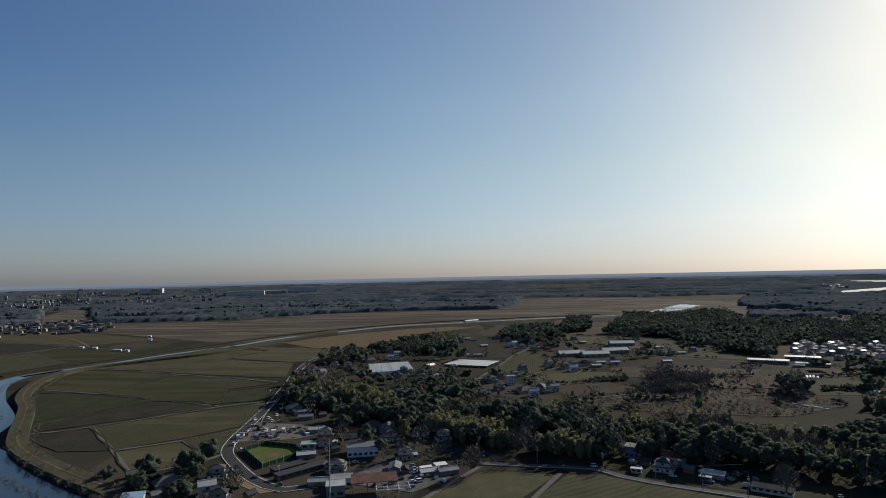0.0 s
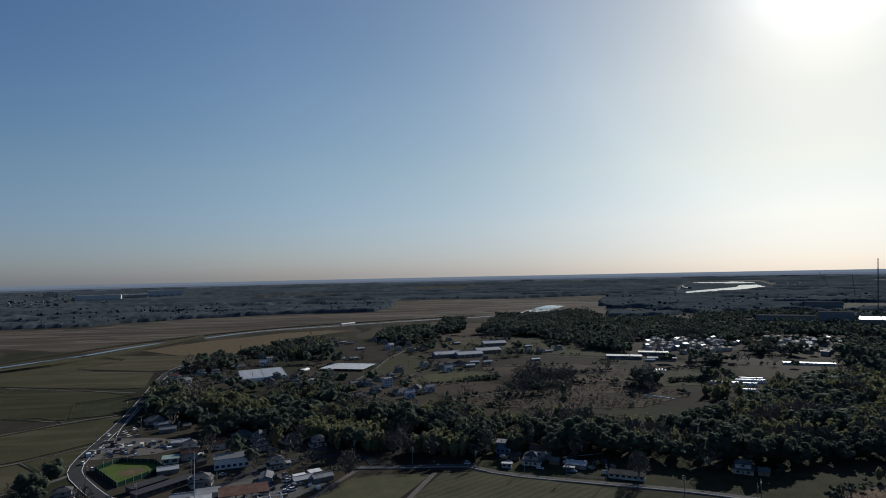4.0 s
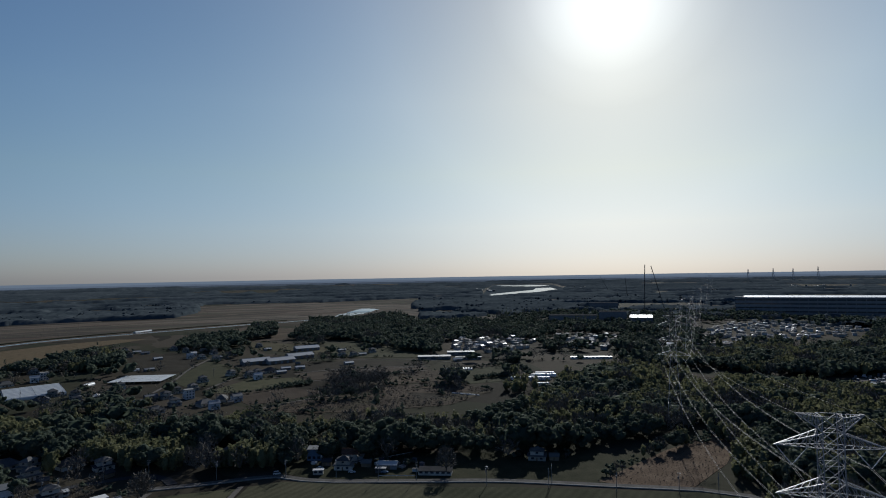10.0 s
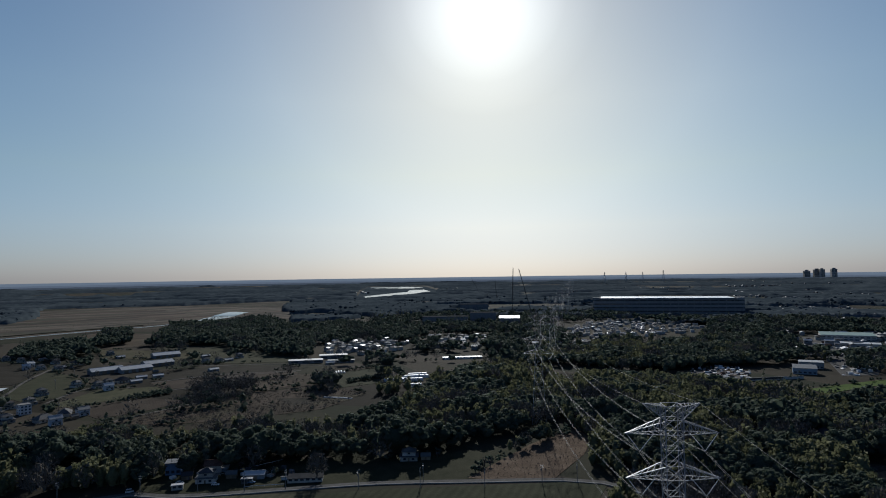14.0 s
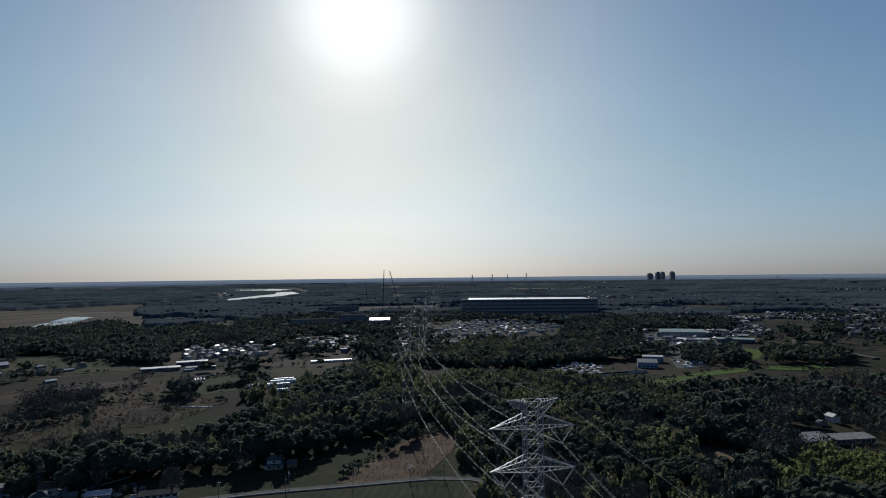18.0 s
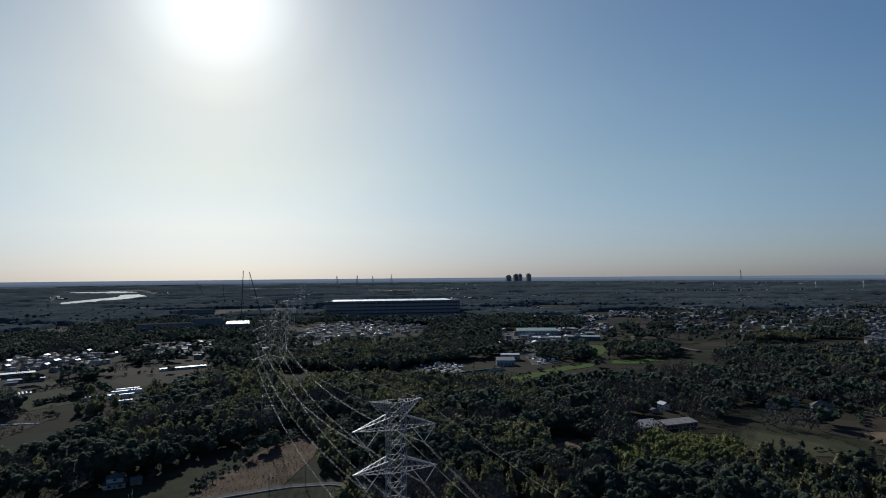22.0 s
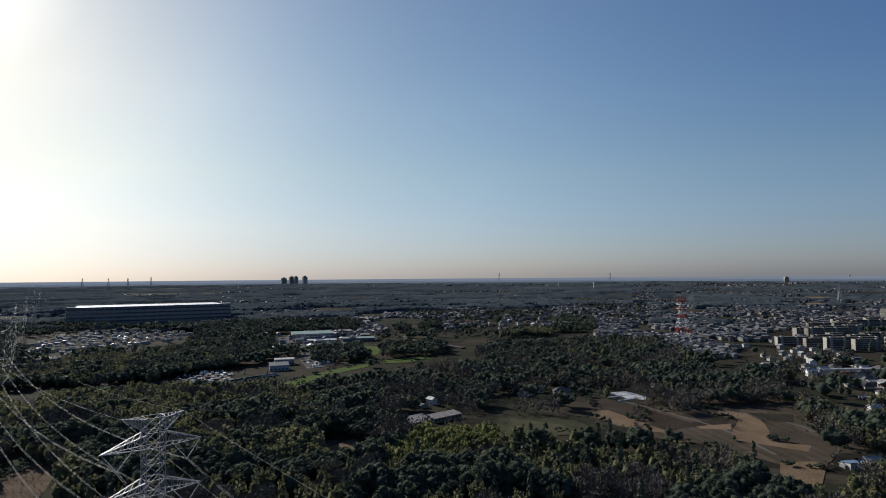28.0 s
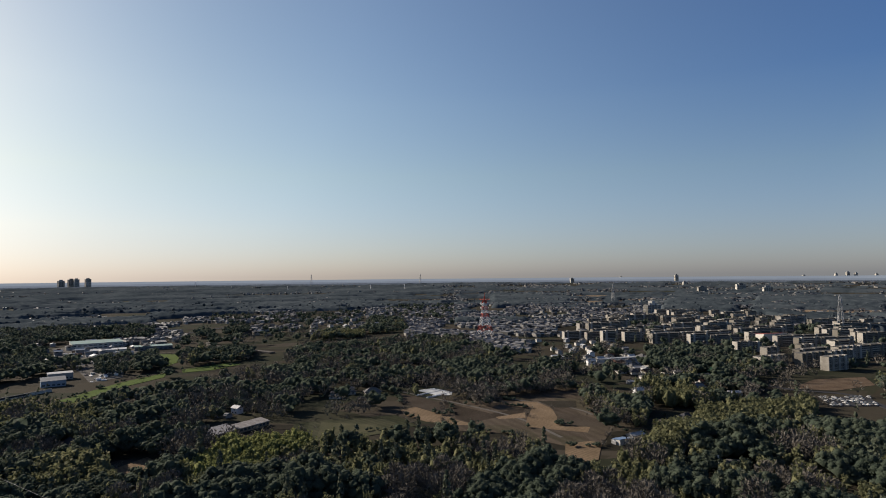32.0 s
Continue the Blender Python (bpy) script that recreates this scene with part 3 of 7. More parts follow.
    ("rk", [(423, -147), (427, -169), (414, -170), (383, -155), (381, -143), (390, -135)], M_FIELD_TAN, "bare sandy yard with spoil"),
    ("rl", [(520, 38), (533, 10), (524, -24), (497, -36), (475, -21), (458, 16), (463, 38)], M_OLIVE, "rough olive field with pale rows"),
    ("aj", [(520, 28), (506, -9), (487, -31), (466, -4), (472, 29)], M_GRASS, "rough grass strip beside the wood"),
]
for i, (_, poly, mat, label) in enumerate(FIELDS):
    sheet("field", poly, mat, label, 0.1 + 0.004 * i, "field")

for poly, mat, label in (
    ([(1029, 320), (1019, 278), (933, 250), (888, 255), (966, 282)], M_LAWN, "bright green lawn between woods"),
    ([(848, 226), (901, 176), (884, 157), (836, 186), (822, 217)], M_LAWN, "bright green lawn beside the wood"),
    ([(656, 291), (761, 268), (825, 237), (788, 230), (721, 257), (644, 270)], M_LAWN, "yellow-green grass bank beside the sheds"),
):
    sheet("lawn", poly, mat, label, 0.4, "lawn")
    RISES += [poly] + [[(x * k, y * k) for x, y in poly] for k in (0.97, 0.94, 0.91)]
for _, poly, mat, label in FIELDS[:11]:
    ribbon("field_ridge", poly + poly[:1], 1.3, M_OLIVE, "low grassy ridge round a paddy", 0.45, 0.9, category="ridge", step=30.0)

# dark sheet where the wood throws its shadow towards the lane
sheet("verge", [(58, 394), (72, 374), (90, 362), (132, 341), (176, 319), (224, 286), (262, 258), (300, 310), (225, 352), (140, 398), (70, 412)], M_SHADE_GRASS, "dark rough grass between the lane and the wood", 0.06, "grass")
RIVER = [(-150, 215), (-250, 318), (-330, 372), (-400, 425), (-440, 500), (-520, 590), (-580, 672), (-604, 740), (-588, 791), (-572, 826), (-552, 874), (-523, 949), (-494, 1004), (-461, 1066), (-433, 1156), (-391, 1237), (-337, 1303), (-281, 1390), (-212, 1456), (-107, 1505), (33, 1570), (182, 1639), (306, 1678), (431, 1766)]
ribbon("river", RIVER[:9], (66, 17), M_WATER, "calm dark river reflecting the sky", 0.12, 0.5, category="river")
ribbon("river", RIVER[7:], (12, 13), M_WATER, "narrow far reach of the river", 0.12, 0.5, category="river")
ribbon("river_bank", [(-178, 268), (-205, 322), (-254, 354), (-304, 387), (-345, 420), (-374, 455), (-440, 545), (-485, 595), (-528, 662), (-556, 736), (-552, 805), (-508, 873), (-452, 950), (-415, 1070), (-350, 1325)], (15, 10), M_OLIVE, "grassy river levee of dry reeds", 3.4, 4.0, category="bank")
# the levee's shadow line is painted as dark grass
ribbon("far_river_bank", [(-633, 738), (-611, 822), (-583, 894), (-548, 993), (-490, 1133), (-424, 1265), (-311, 1410), (-165, 1532), (34, 1628), (285, 1727)], 14, M_SHADE_GRASS, "far grassy river levee, coloured dark as its shadow line", 1.5, 2.0, category="bank")
drape("water", [(1352, 2551), (1509, 2603), (1717, 2680), (1919, 2811), (1985, 2979), (1898, 2990), (1797, 2859), (1600, 2759), (1437, 2670)], M_WATER, "bright bend of the lake inlet", 0.6, "water")
drape("water", [(1823, 3385), (2075, 3300), (2098, 3148), (1980, 3148)], M_WATER, "bright far arm of the lake", 0.6, "water")
drape("river", [(401, 1702), (546, 1868), (646, 2000), (605, 2066), (477, 1886)], M_WATER, "bright bend of the river on the plain", 0.4, "river")


LEVEE = [(-178, 268), (-205, 322), (-254, 354), (-304, 387), (-345, 420), (-374, 455), (-440, 545), (-485, 595), (-528, 662), (-556, 736), (-552, 805), (-508, 873), (-452, 950)]
ribbon("levee_path", LEVEE, 1.8, M_BANK, "trodden earth path along the top of the levee", 3.5, 0.4, category="path")
ROAD_A = [(-105, 350), (-122, 342), (-146, 359), (-172, 391), (-188, 416), (-196, 445), (-202, 487), (-215, 573), (-235, 678), (-255, 780), (-262, 880), (-226, 1021)]
ribbon("road", ROAD_A, 9, M_ASPHALT, "two-lane asphalt road curving past the paddies", 0.35, category="road")
ribbon("road_edge_line", ROAD_A, 0.35, M_WHITE, "white painted road edge line", 0.37, 0.2, 4.0)
ribbon("road_edge_line", ROAD_A, 0.35, M_WHITE, "white painted road edge line", 0.37, 0.2, -4.0)
ribbon("road", [(-105, 350), (-85, 379), (-72, 405), (-55, 418), (-12, 420), (0, 396)], 6, M_ASPHALT, "narrow village road between the houses", 0.33, category="road")
LANE = [(-12, 393), (16, 389), (42, 387), (58, 384), (72, 369), (87, 359), (132, 337), (176, 315), (227, 280), (264, 254), (279, 236), (284, 214), (272, 190), (230, 150)]
ribbon("lane", LANE, 5, M_YARD, "worn pale asphalt lane along the foot of the wood", 0.4, category="road")
ribbon("lane_kerb", LANE, 0.9, M_CONC, "worn concrete kerb of the lane", 0.6, 0.8, -2.9, category="kerb")
for pts, label in (
    ([(-371, 461), (-334, 483), (-261, 559), (-224, 583)], "pale straight farm track between paddies"),
    ([(-521, 652), (-461, 637), (-402, 617), (-347, 596), (-264, 564)], "pale farm track across the paddies"),
    ([(-569, 810), (-520, 798), (-389, 746), (-327, 723), (-253, 693)], "narrow grassy farm track"),
    ([(-399, 883), (-365, 863), (-318, 849), (-283, 842)], "narrow track along the paddies"),
    ([(-331, 481), (-271, 416), (-226, 365)], "dark grassy path between two paddies"),
    ([(-272, 418), (-234, 444), (-200, 483)], "pale track along the furrowed paddy"),
    ([(-234, 444), (-195, 401)], "short grassy path between paddies"),
    ([(-226, 367), (-199, 388), (-187, 412)], "pale track below the paddies"),
    ([(-1007, 1174), (-767, 1076), (-621, 999)], "pale track between the far paddies"),
    ([(-826, 963), (-799, 1005), (-781, 1095), (-656, 1169)], "narrow ridge across the far paddies"),
    ([(-1105, 1389), (-878, 1214), (-731, 1056)], "narrow track between far fields"),
    ([(320, 808), (333, 788), (379, 726), (422, 709)], "pale farm road past the long sheds"),
    ([(125, 713), (201, 707), (291, 718)], "thin pale track between dark plots"),
    ([(203, 759), (254, 756), (300, 742)], "thin track over the fallow land"),
    ([(-42, 328), (-12, 386)], "grassy path beside the green paddy"),
    ([(12, 320), (36, 374)], "grassy path between two paddies"),
    ([(62, 577), (96, 597), (137, 615), (180, 634)], "pale sandy path along the scrubland"),
    ([(198, 916), (232, 865), (276, 841), (320, 808), (334, 792)], "straight pale farm road"),
    ([(-19, 719), (1, 791), (21, 885), (50, 975)], "farm lane between fields"),
    ([(33, 713), (74, 778), (116, 754)], "farm lane past the blue shed"),
    ([(139, 775), (222, 780), (308, 745)], "thin pale track between dark fields"),
    ([(640, -48), (520, -128), (440, -150)], "pale track along the fields"),
    ([(506, -200), (540, -190), (600, -130)], "pale track between field plots"),
):
    ribbon("farm_track", pts, 3.2, M_TRACK, label, 0.26, category="track")
ribbon("road", [(690, -350), (640, -420), (577, -442), (540, -478), (474, -460), (420, -450)], 7, M_ASPHALT, "asphalt road passing the car park", 0.35, category="road")
ribbon("road", [(1560, 300), (1640, 240), (1500, 330), (1150, 420)][::-1], 12, M_ASPHALT, "curving main road through the factory district", 0.4, category="road")
ribbon("road", [(1000, 130), (1150, 260), (1330, 240), (1530, 235), (1640, 240)], 10, M_TRACK, "pale embanked road through the industrial district", 2.5, 3.0, category="road")
ribbon("road", [(790, 700), (1000, 960), (1300, 1270)], 13, M_TRACK, "straight pale road under the power line", 0.3, category="road")


# ---- trees ----
def quads(centres, size, aspect, facing=None, up=0.0, r=rng, spread=0.55):
    """Small leaf-clump faces at the centres, turned at random, or round the given directions."""
    n = len(centres)
    d = r.normal(size=(n, 3))
    if facing is not None:
        d = facing + spread * d
    d /= np.linalg.norm(d, axis=1)[:, None]
    h = np.cross(d, r.normal(size=(n, 3)))
    h /= np.linalg.norm(h, axis=1)[:, None] + 1e-9
    if up:
        h = h * (1 - up) + np.array([0, 0, up])
        h /= np.linalg.norm(h, axis=1)[:, None]
    w = np.cross(d, h)
    s = (size * r.uniform(0.6, 1.3, n))[:, None]
    a, b = h * s * aspect, w * s
    j = lambda: r.uniform(0.6, 1.1, (n, 1))  # noqa: E731
    v = np.stack([centres - a * j(), centres + b * j(), centres + a * j(), centres - b * j()], 1)
    return v.reshape(-1, 3)


def blob(c, rad, k=6, squash=1.0, r=rng):
    """A rough low lump as quads: the shaded inside of a crown."""
    v = []
    for i in range(3):
        for j in range(k):
            th = [(-0.9, 0.45), (0.0, 1.0), (0.85, 0.5)][i]
            q = 2 * math.pi * (j + 0.5 * i) / k
            s = rad * r.uniform(0.8, 1.1)
            v.append((c[0] + s * th[1] * math.cos(q), c[1] + s * th[1] * math.sin(q), c[2] + s * th[0] * squash))
    out = []
    for i in range(2):
        for j in range(k):
            out += [v[i * k + j], v[i * k + (j + 1) % k], v[(i + 1) * k + (j + 1) % k], v[(i + 1) * k + j]]
    top = [v[2 * k + j] for j in range(k)]
    out += [top[0], top[1], top[2], top[3]]
    return np.array(out)


def crown_broad(h=12.0, wid=5.0, leaves=40, lobes=9, size=0.8):
    """A rounded dome: one broad core, swelling lobes, and a skin of small leaf clumps that follows them."""
    out, cs, rs = [blob((0, 0, h * 0.58), wid * 0.78, 7, h * 0.36 / wid)], [(0, 0, h * 0.58)], [wid * 0.86]
    for i in range(lobes):
        z = 1 - 1.25 * (i + 0.5) / lobes
        q = i * 2.4 + rng.uniform(-0.4, 0.4)
        rad = wid * 0.72 * math.sqrt(max(0.03, 1 - z * z)) * rng.uniform(0.75, 1.1)
        c = (rad * math.cos(q), rad * math.sin(q), h * 0.62 + z * h * 0.25 * rng.uniform(0.8, 1.2))
        r = wid * rng.uniform(0.28, 0.46)
        cs.append(c)
        rs.append(r)
        out.append(blob(c, r, 5, 0.85))
    cs, rs = np.array(cs), np.array(rs)
    pick = rng.integers(0, lobes + 1, leaves)
    d = rng.normal(size=(leaves, 3))
    d[:, 2] = np.abs(d[:, 2]) * 1.1 - 0.2
    d /= np.linalg.norm(d, axis=1)[:, None]
    return np.concatenate([quads(cs[pick] + d * rs[pick][:, None] * rng.uniform(0.98, 1.1, (leaves, 1)), size, 1.1, d, spread=0.32)] + out)


def crown_cedar(h=15.0, wid=2.6, leaves=120, size=0.7):
    z = rng.uniform(0.18, 1.0, leaves) ** 0.8
    q = rng.uniform(0, 6.28, leaves)
    rad = wid * (1.05 - z) ** 0.8 * rng.uniform(0.8, 1.1, leaves)
    c = np.stack([rad * np.cos(q), rad * np.sin(q), z * h], 1)
    d = np.stack([np.cos(q), np.sin(q), 0.5 + 0 * q], 1)
    inner = [blob((0, 0, h * k), wid * (1.0 - k) * 0.95, 5, 1.4) for k in (0.3, 0.62)]
    return np.concatenate([quads(c, size, 1.0, d)] + inner)


def crown_bamboo(h=11.0, wid=2.6, culms=9, per=16, size=0.46):
    cs, fs = [], []
    for i in range(culms):
        q, b = rng.uniform(0, 6.28), rng.uniform(0.1, 1.0) * wid
        hh = h * rng.uniform(0.78, 1.05)
        lean = rng.uniform(0, 6.28)
        for k in range(per):
            t = rng.uniform(0.35, 1.0)
            bend = 1.9 * max(0.0, t - 0.55) ** 1.6 * 2.2
            x = b * math.cos(q) + bend * math.cos(lean) + rng.normal() * 0.45 * (1.15 - t)
            y = b * math.sin(q) + bend * math.sin(lean) + rng.normal() * 0.45 * (1.15 - t)
            cs.append((x, y, hh * t - 0.5 * bend))
            fs.append((math.cos(lean) + 0.4 * rng.normal(), math.sin(lean) + 0.4 * rng.normal(), 0.3))
    return np.concatenate([quads(np.array(cs), size, 1.9, np.array(fs), 0.35), blob((0, 0, h * 0.45), wid * 1.0, 5, 1.5)])


def crown_bare(h=11.0, wid=4.2, twigs=260, thick=1.0):
    q = rng.uniform(0, 6.28, twigs)
    z = rng.uniform(0.35, 1.0, twigs)
    rad = wid * np.sqrt(np.clip(1 - ((z - 0.55) / 0.5) ** 2, 0.02, 1)) * rng.uniform(0.3, 1.0, twigs)
    c = np.stack([rad * np.cos(q), rad * np.sin(q), z * h], 1)
    d = c - np.array([0, 0, h * 0.25])
    d /= np.linalg.norm(d, axis=1)[:, None]
    d += 0.55 * rng.normal(size=(twigs, 3))
    d /= np.linalg.norm(d, axis=1)[:, None]
    w = np.cross(d, rng.normal(size=(twigs, 3)))
    w /= np.linalg.norm(w, axis=1)[:, None]
    ln, wd = rng.uniform(0.06, 0.11, (twigs, 1)) * h, rng.uniform(0.08, 0.18, (twigs, 1)) * thick
    tip = c + d * ln
    fork = np.cross(d, w) * ln * 0.2
    v = np.stack([c - d * ln, c + w * wd + fork, tip, c - w * wd - fork * 0.3], 1).reshape(-1, 3)
    limbs = []
    for i in range(7):
        e = np.array([math.cos(i * 0.9) * wid * 0.55, math.sin(i * 0.9) * wid * 0.55, h * 0.72])
        s = np.array([0, 0, h * 0.2])
        o = np.array([0.16, 0, 0])
        limbs += [s - o, s + o, e + o * 0.3, e - o * 0.3]
    return np.concatenate([v, np.array(limbs)])


def trunk_mesh(h, r):
    b = Build().tube(0, 0, -0.5, h * 0.45, r, r * 0.65, 6)
    for i in range(4):
        q = i * 1.57 + 0.4
        b.beam((0, 0, h * 0.38), (math.cos(q) * h * 0.16, math.sin(q) * h * 0.16, h * 0.62), r * 0.7)
    return b


def leaf_mesh(v, mat, name="crown"):
    return arrays(name, *weld(v), mat, True)


LIMES = [[crown_bamboo(8, 2.6, 11, 20, 0.42), crown_bamboo(9, 3.0, 12, 20, 0.42)], [crown_bamboo(9, 2.8, 9, 18, 0.4)], [crown_bamboo(9, 2.8, 5, 5, 1.1)]]
SPECIES = {
    "broad": ([[crown_broad(12, 5.2, 220, 10, 0.32), crown_broad(13, 6.2, 250, 12, 0.32), crown_broad(10, 4.6, 190, 9, 0.32), crown_broad(11, 5.4, 220, 10, 0.32)], [crown_broad(12, 5.2, 78, 5, 0.44), crown_broad(13, 6.0, 84, 5, 0.44), crown_broad(10, 4.8, 70, 4, 0.44)], [crown_broad(12, 5.4, 14, 2, 0.55), crown_broad(10, 5.0, 14, 2, 0.55)]], M_LEAF, 12, "evergreen_tree", "dark evergreen broadleaf tree with a rounded crown"),
    "cedar": ([[crown_cedar(), crown_cedar(17, 2.8, 130)], [crown_cedar(15, 2.7, 45, 1.1), crown_cedar(17, 2.9, 48, 1.1)], [crown_cedar(15, 2.8, 18, 1.1)]], M_CEDAR, 15, "cedar_tree", "dark conical cedar tree"),
    "bamboo": ([[crown_bamboo(), crown_bamboo(12, 3.0, 11), crown_bamboo(10, 2.4, 8)], [crown_bamboo(11, 2.6, 7, 9, 0.6), crown_bamboo(12, 3.0, 8, 9, 0.6)], [crown_bamboo(11, 2.8, 5, 7, 0.8)]], M_BAMBOO, 11, "bamboo_clump", "yellow-green bamboo clump with arching plumes"),
    "bare": ([[crown_bare(11, 4.4, 330, 0.55), crown_bare(12, 4.8, 350, 0.55), crown_bare(9, 4.2, 300, 0.55)], [crown_bare(11, 4.4, 110, 0.95), crown_bare(12, 4.8, 120, 0.95)], [crown_bare(11, 4.6, 48, 1.6)]], M_BARE, 11, "bare_tree", "leafless grey-brown deciduous tree"),
    "lime": (LIMES, M_LIME, 9, "bamboo_clump", "bright lime-green bamboo clump with feathery plumes"),
    "bush": ([[crown_broad(3.4, 2.6, 24, 3, 0.45), crown_broad(3.0, 2.9, 24, 3, 0.45)], [crown_broad(3.4, 2.8, 10, 2, 0.6)], [crown_broad(3.6, 3.0, 4, 1, 0.8)]], M_LEAF, 3, "bush", "low dark evergreen bush at a field edge"),
    "scrub": ([[crown_bare(4.0, 2.4, 46), crown_bare(3.2, 2.2, 40)], [crown_bare(4.0, 2.6, 22, 1.6)], [crown_bare(4.0, 2.8, 14, 2.2)]], M_BARE, 4, "scrub", "low leafless grey-brown scrub"),
}


def merged(name, kind, x, y, scale, label):
    """One mesh of many trees of a kind, for woods that nobody could count."""
    lods, mat, *_ = SPECIES[kind]
    dist = np.hypot(x, y)
    level = np.where(dist < 288, 2, (dist > 380).astype(int) + (dist > 520))
    chance = rng.uniform(0, 1, len(x))
    wide = {"broad": 1.24, "bare": 1.2, "cedar": 1.15, "bamboo": 1.15}.get(kind, 1.0)
    out, faces, base = [], [], 0
    for lv, i, (tv, tf) in [(lv, i, weld(tv)) for lv, temps in enumerate(lods) for i, tv in enumerate(temps)]:
        k = len(lods[lv])
        m = (level == lv) & (chance >= i / k) & (chance < (i + 1) / k)
        n = int(m.sum())
        if not n:
            continue
        q = rng.uniform(0, 6.28, n)
        c, s, k = np.cos(q)[:, None], np.sin(q)[:, None], scale[m][:, None]
        kz = k * rng.uniform(0.85, 1.2, (n, 1))
        px = (tv[:, 0] * c - tv[:, 1] * s) * k * wide + x[m][:, None]
        py = (tv[:, 0] * s + tv[:, 1] * c) * k * wide + y[m][:, None]
        pz = tv[:, 2] * kz + rise_np(np.hypot(x[m], y[m]))[:, None]
        out.append(np.stack([px, py, pz], -1).reshape(-1, 3))
        faces.append((tf[None] + (base + len(tv) * np.arange(n))[:, None, None]).reshape(-1, 4))
        base += n * len(tv)
    return solo(name, arrays(name, np.concatenate(out), np.concatenate(faces), mat, True), None, label, "trees", kind="stuff")


def scatter(poly, spacing):
    """Jittered points in a polygon."""
    xs, ys = [p[0] for p in poly], [p[1] for p in poly]
    gx, gy = np.meshgrid(np.arange(min(xs), max(xs), spacing), np.arange(min(ys), max(ys), spacing))
    gx = gx.ravel() + rng.uniform(-0.45, 0.45, gx.size) * spacing
    gy = gy.ravel() + rng.uniform(-0.45, 0.45, gy.size) * spacing
    m = inside(poly, gx, gy)
    return gx[m], gy[m]


# ---- pylons and cables ----
LINE = [(-66.0, -170.0), (140.3, 96.0), (348.6, 358.5), (640.0, 629.0), (1012.0, 967.0), (1460.0, 1366.0), (1985.0, 1830.0)]
ARMS = ((78.3, 12.0), (66.9, 12.0), (55.5, 12.6))


def body_half(z):
    return 2.2 if z > 54 else 2.2 + (54 - z) / 54 * 3.6


def make_pylon(x, y, turn, k=1.0):
    p = thing("pylon", x, y, turn, "tall galvanised steel lattice transmission pylon with three cross-arms", "pylon", "pylons of the power line")
    levels = [0, 10, 19, 27, 34, 40.5, 46.5, 52, 55.5, 59.3, 63, 66.9, 70.5, 74.4, 78.3, 82, 85.6]
    w = 0.26 * k
    for sx in (-1, 1):
        for sy in (-1, 1):
            b = Build()
            b.beam((sx * body_half(0), sy * body_half(0), -0.5), (sx * 2.2, sy * 2.2, 54), 0.34 * k)
            b.beam((sx * 2.2, sy * 2.2, 54), (sx * 2.2, sy * 2.2, 85.6), 0.26 * k)
            part("leg", b, M_STEEL, p)
    b = Build()
    for z0, z1 in zip(levels, levels[1:]):
        h0, h1 = body_half(z0), body_half(z1)
        c0 = [(-h0, -h0), (h0, -h0), (h0, h0), (-h0, h0)]
        c1 = [(-h1, -h1), (h1, -h1), (h1, h1), (-h1, h1)]
        for i in range(4):
            j = (i + 1) % 4
            b.beam((*c0[i], z0), (*c1[j], z1), 0.15 * k).beam((*c0[j], z0), (*c1[i], z1), 0.15 * k).beam((*c1[i], z1), (*c1[j], z1), 0.16 * k)
    tagged(part("lattice_bracing", b, M_STEEL, p), kind="stuff")
    for z, reach in ARMS + ((85.4, 7.3),):
        drop = -3.2 if z > 80 else 3.4
        for s in (-1, 1):
            b = Build()
            tip = Vector((s * reach, 0, z + (0.5 if z > 80 else 0.0)))
            for sy in (-1, 1):
                near, far = Vector((s * 2.2, sy * 2.2, z)), Vector((s * 2.2, sy * 2.2, z + drop))
                b.beam(near, tip, w * 0.8).beam(far, tip, w)
                prev = far
                for n in range(1, 6):
                    t = n / 6
                    a, c = near.lerp(tip, t), far.lerp(tip, t)
                    b.beam(prev, a, 0.11 * k).beam(a, c, 0.11 * k)
                    prev = c
            for n in range(1, 6):
                t0, t1 = (n - 1) / 6, n / 6
                n0, n1 = (Vector((s * 2.2, q * 2.2, z)).lerp(tip, tt) for q, tt in ((-1, t0), (1, t1)))
                b.beam(n0, n1, 0.1 * k)
                m0, m1 = (Vector((s * 2.2, q * 2.2, z + drop)).lerp(tip, tt) for q, tt in ((1, t0), (-1, t1)))
                b.beam(m0, m1, 0.1 * k)
            part("crossarm", b, M_STEEL, p)
            if z < 80:
                for off in (reach - 0.4, 4.6):
                    i = Build()
                    top, low = Vector((s * off, 0, z - 0.1)), Vector((s * 8.3, 0, z - 4.6))
                    i.beam(top, low, 0.12 * k)
                    for n in range(3, 15):
                        q = top.lerp(low, n / 17)
                        i.tube(q.x, q.y, q.z - 0.07, q.z + 0.07, 0.22 * k, 0.16 * k, 6)
                    part("insulator_string", i, M_WHITE, p, "pale porcelain insulator string")
    return p


def turn_at(i):
    a = LINE[max(0, i - 1)]
    b = LINE[min(len(LINE) - 1, i + 1)]
    return math.degrees(math.atan2(b[1] - a[1], b[0] - a[0])) - 90


first = make_pylon(*LINE[1], turn_at(1), 0.82)
second = make_pylon(*LINE[2], turn_at(2), 0.42)
for i, (x, y) in enumerate(LINE):
    if i not in (1, 2):
        copy_thing(second if i else first, pose(x, y, gz(x, y), 0, 0, turn_at(i)))


def far_pylon(x, y, turn):
    p = thing("distant_pylon", x, y, turn, "distant grey lattice transmission pylon on the skyline", "pylon", "distant pylons")
    b = Build()
    for sx in (-1, 1):
        for sy in (-1, 1):
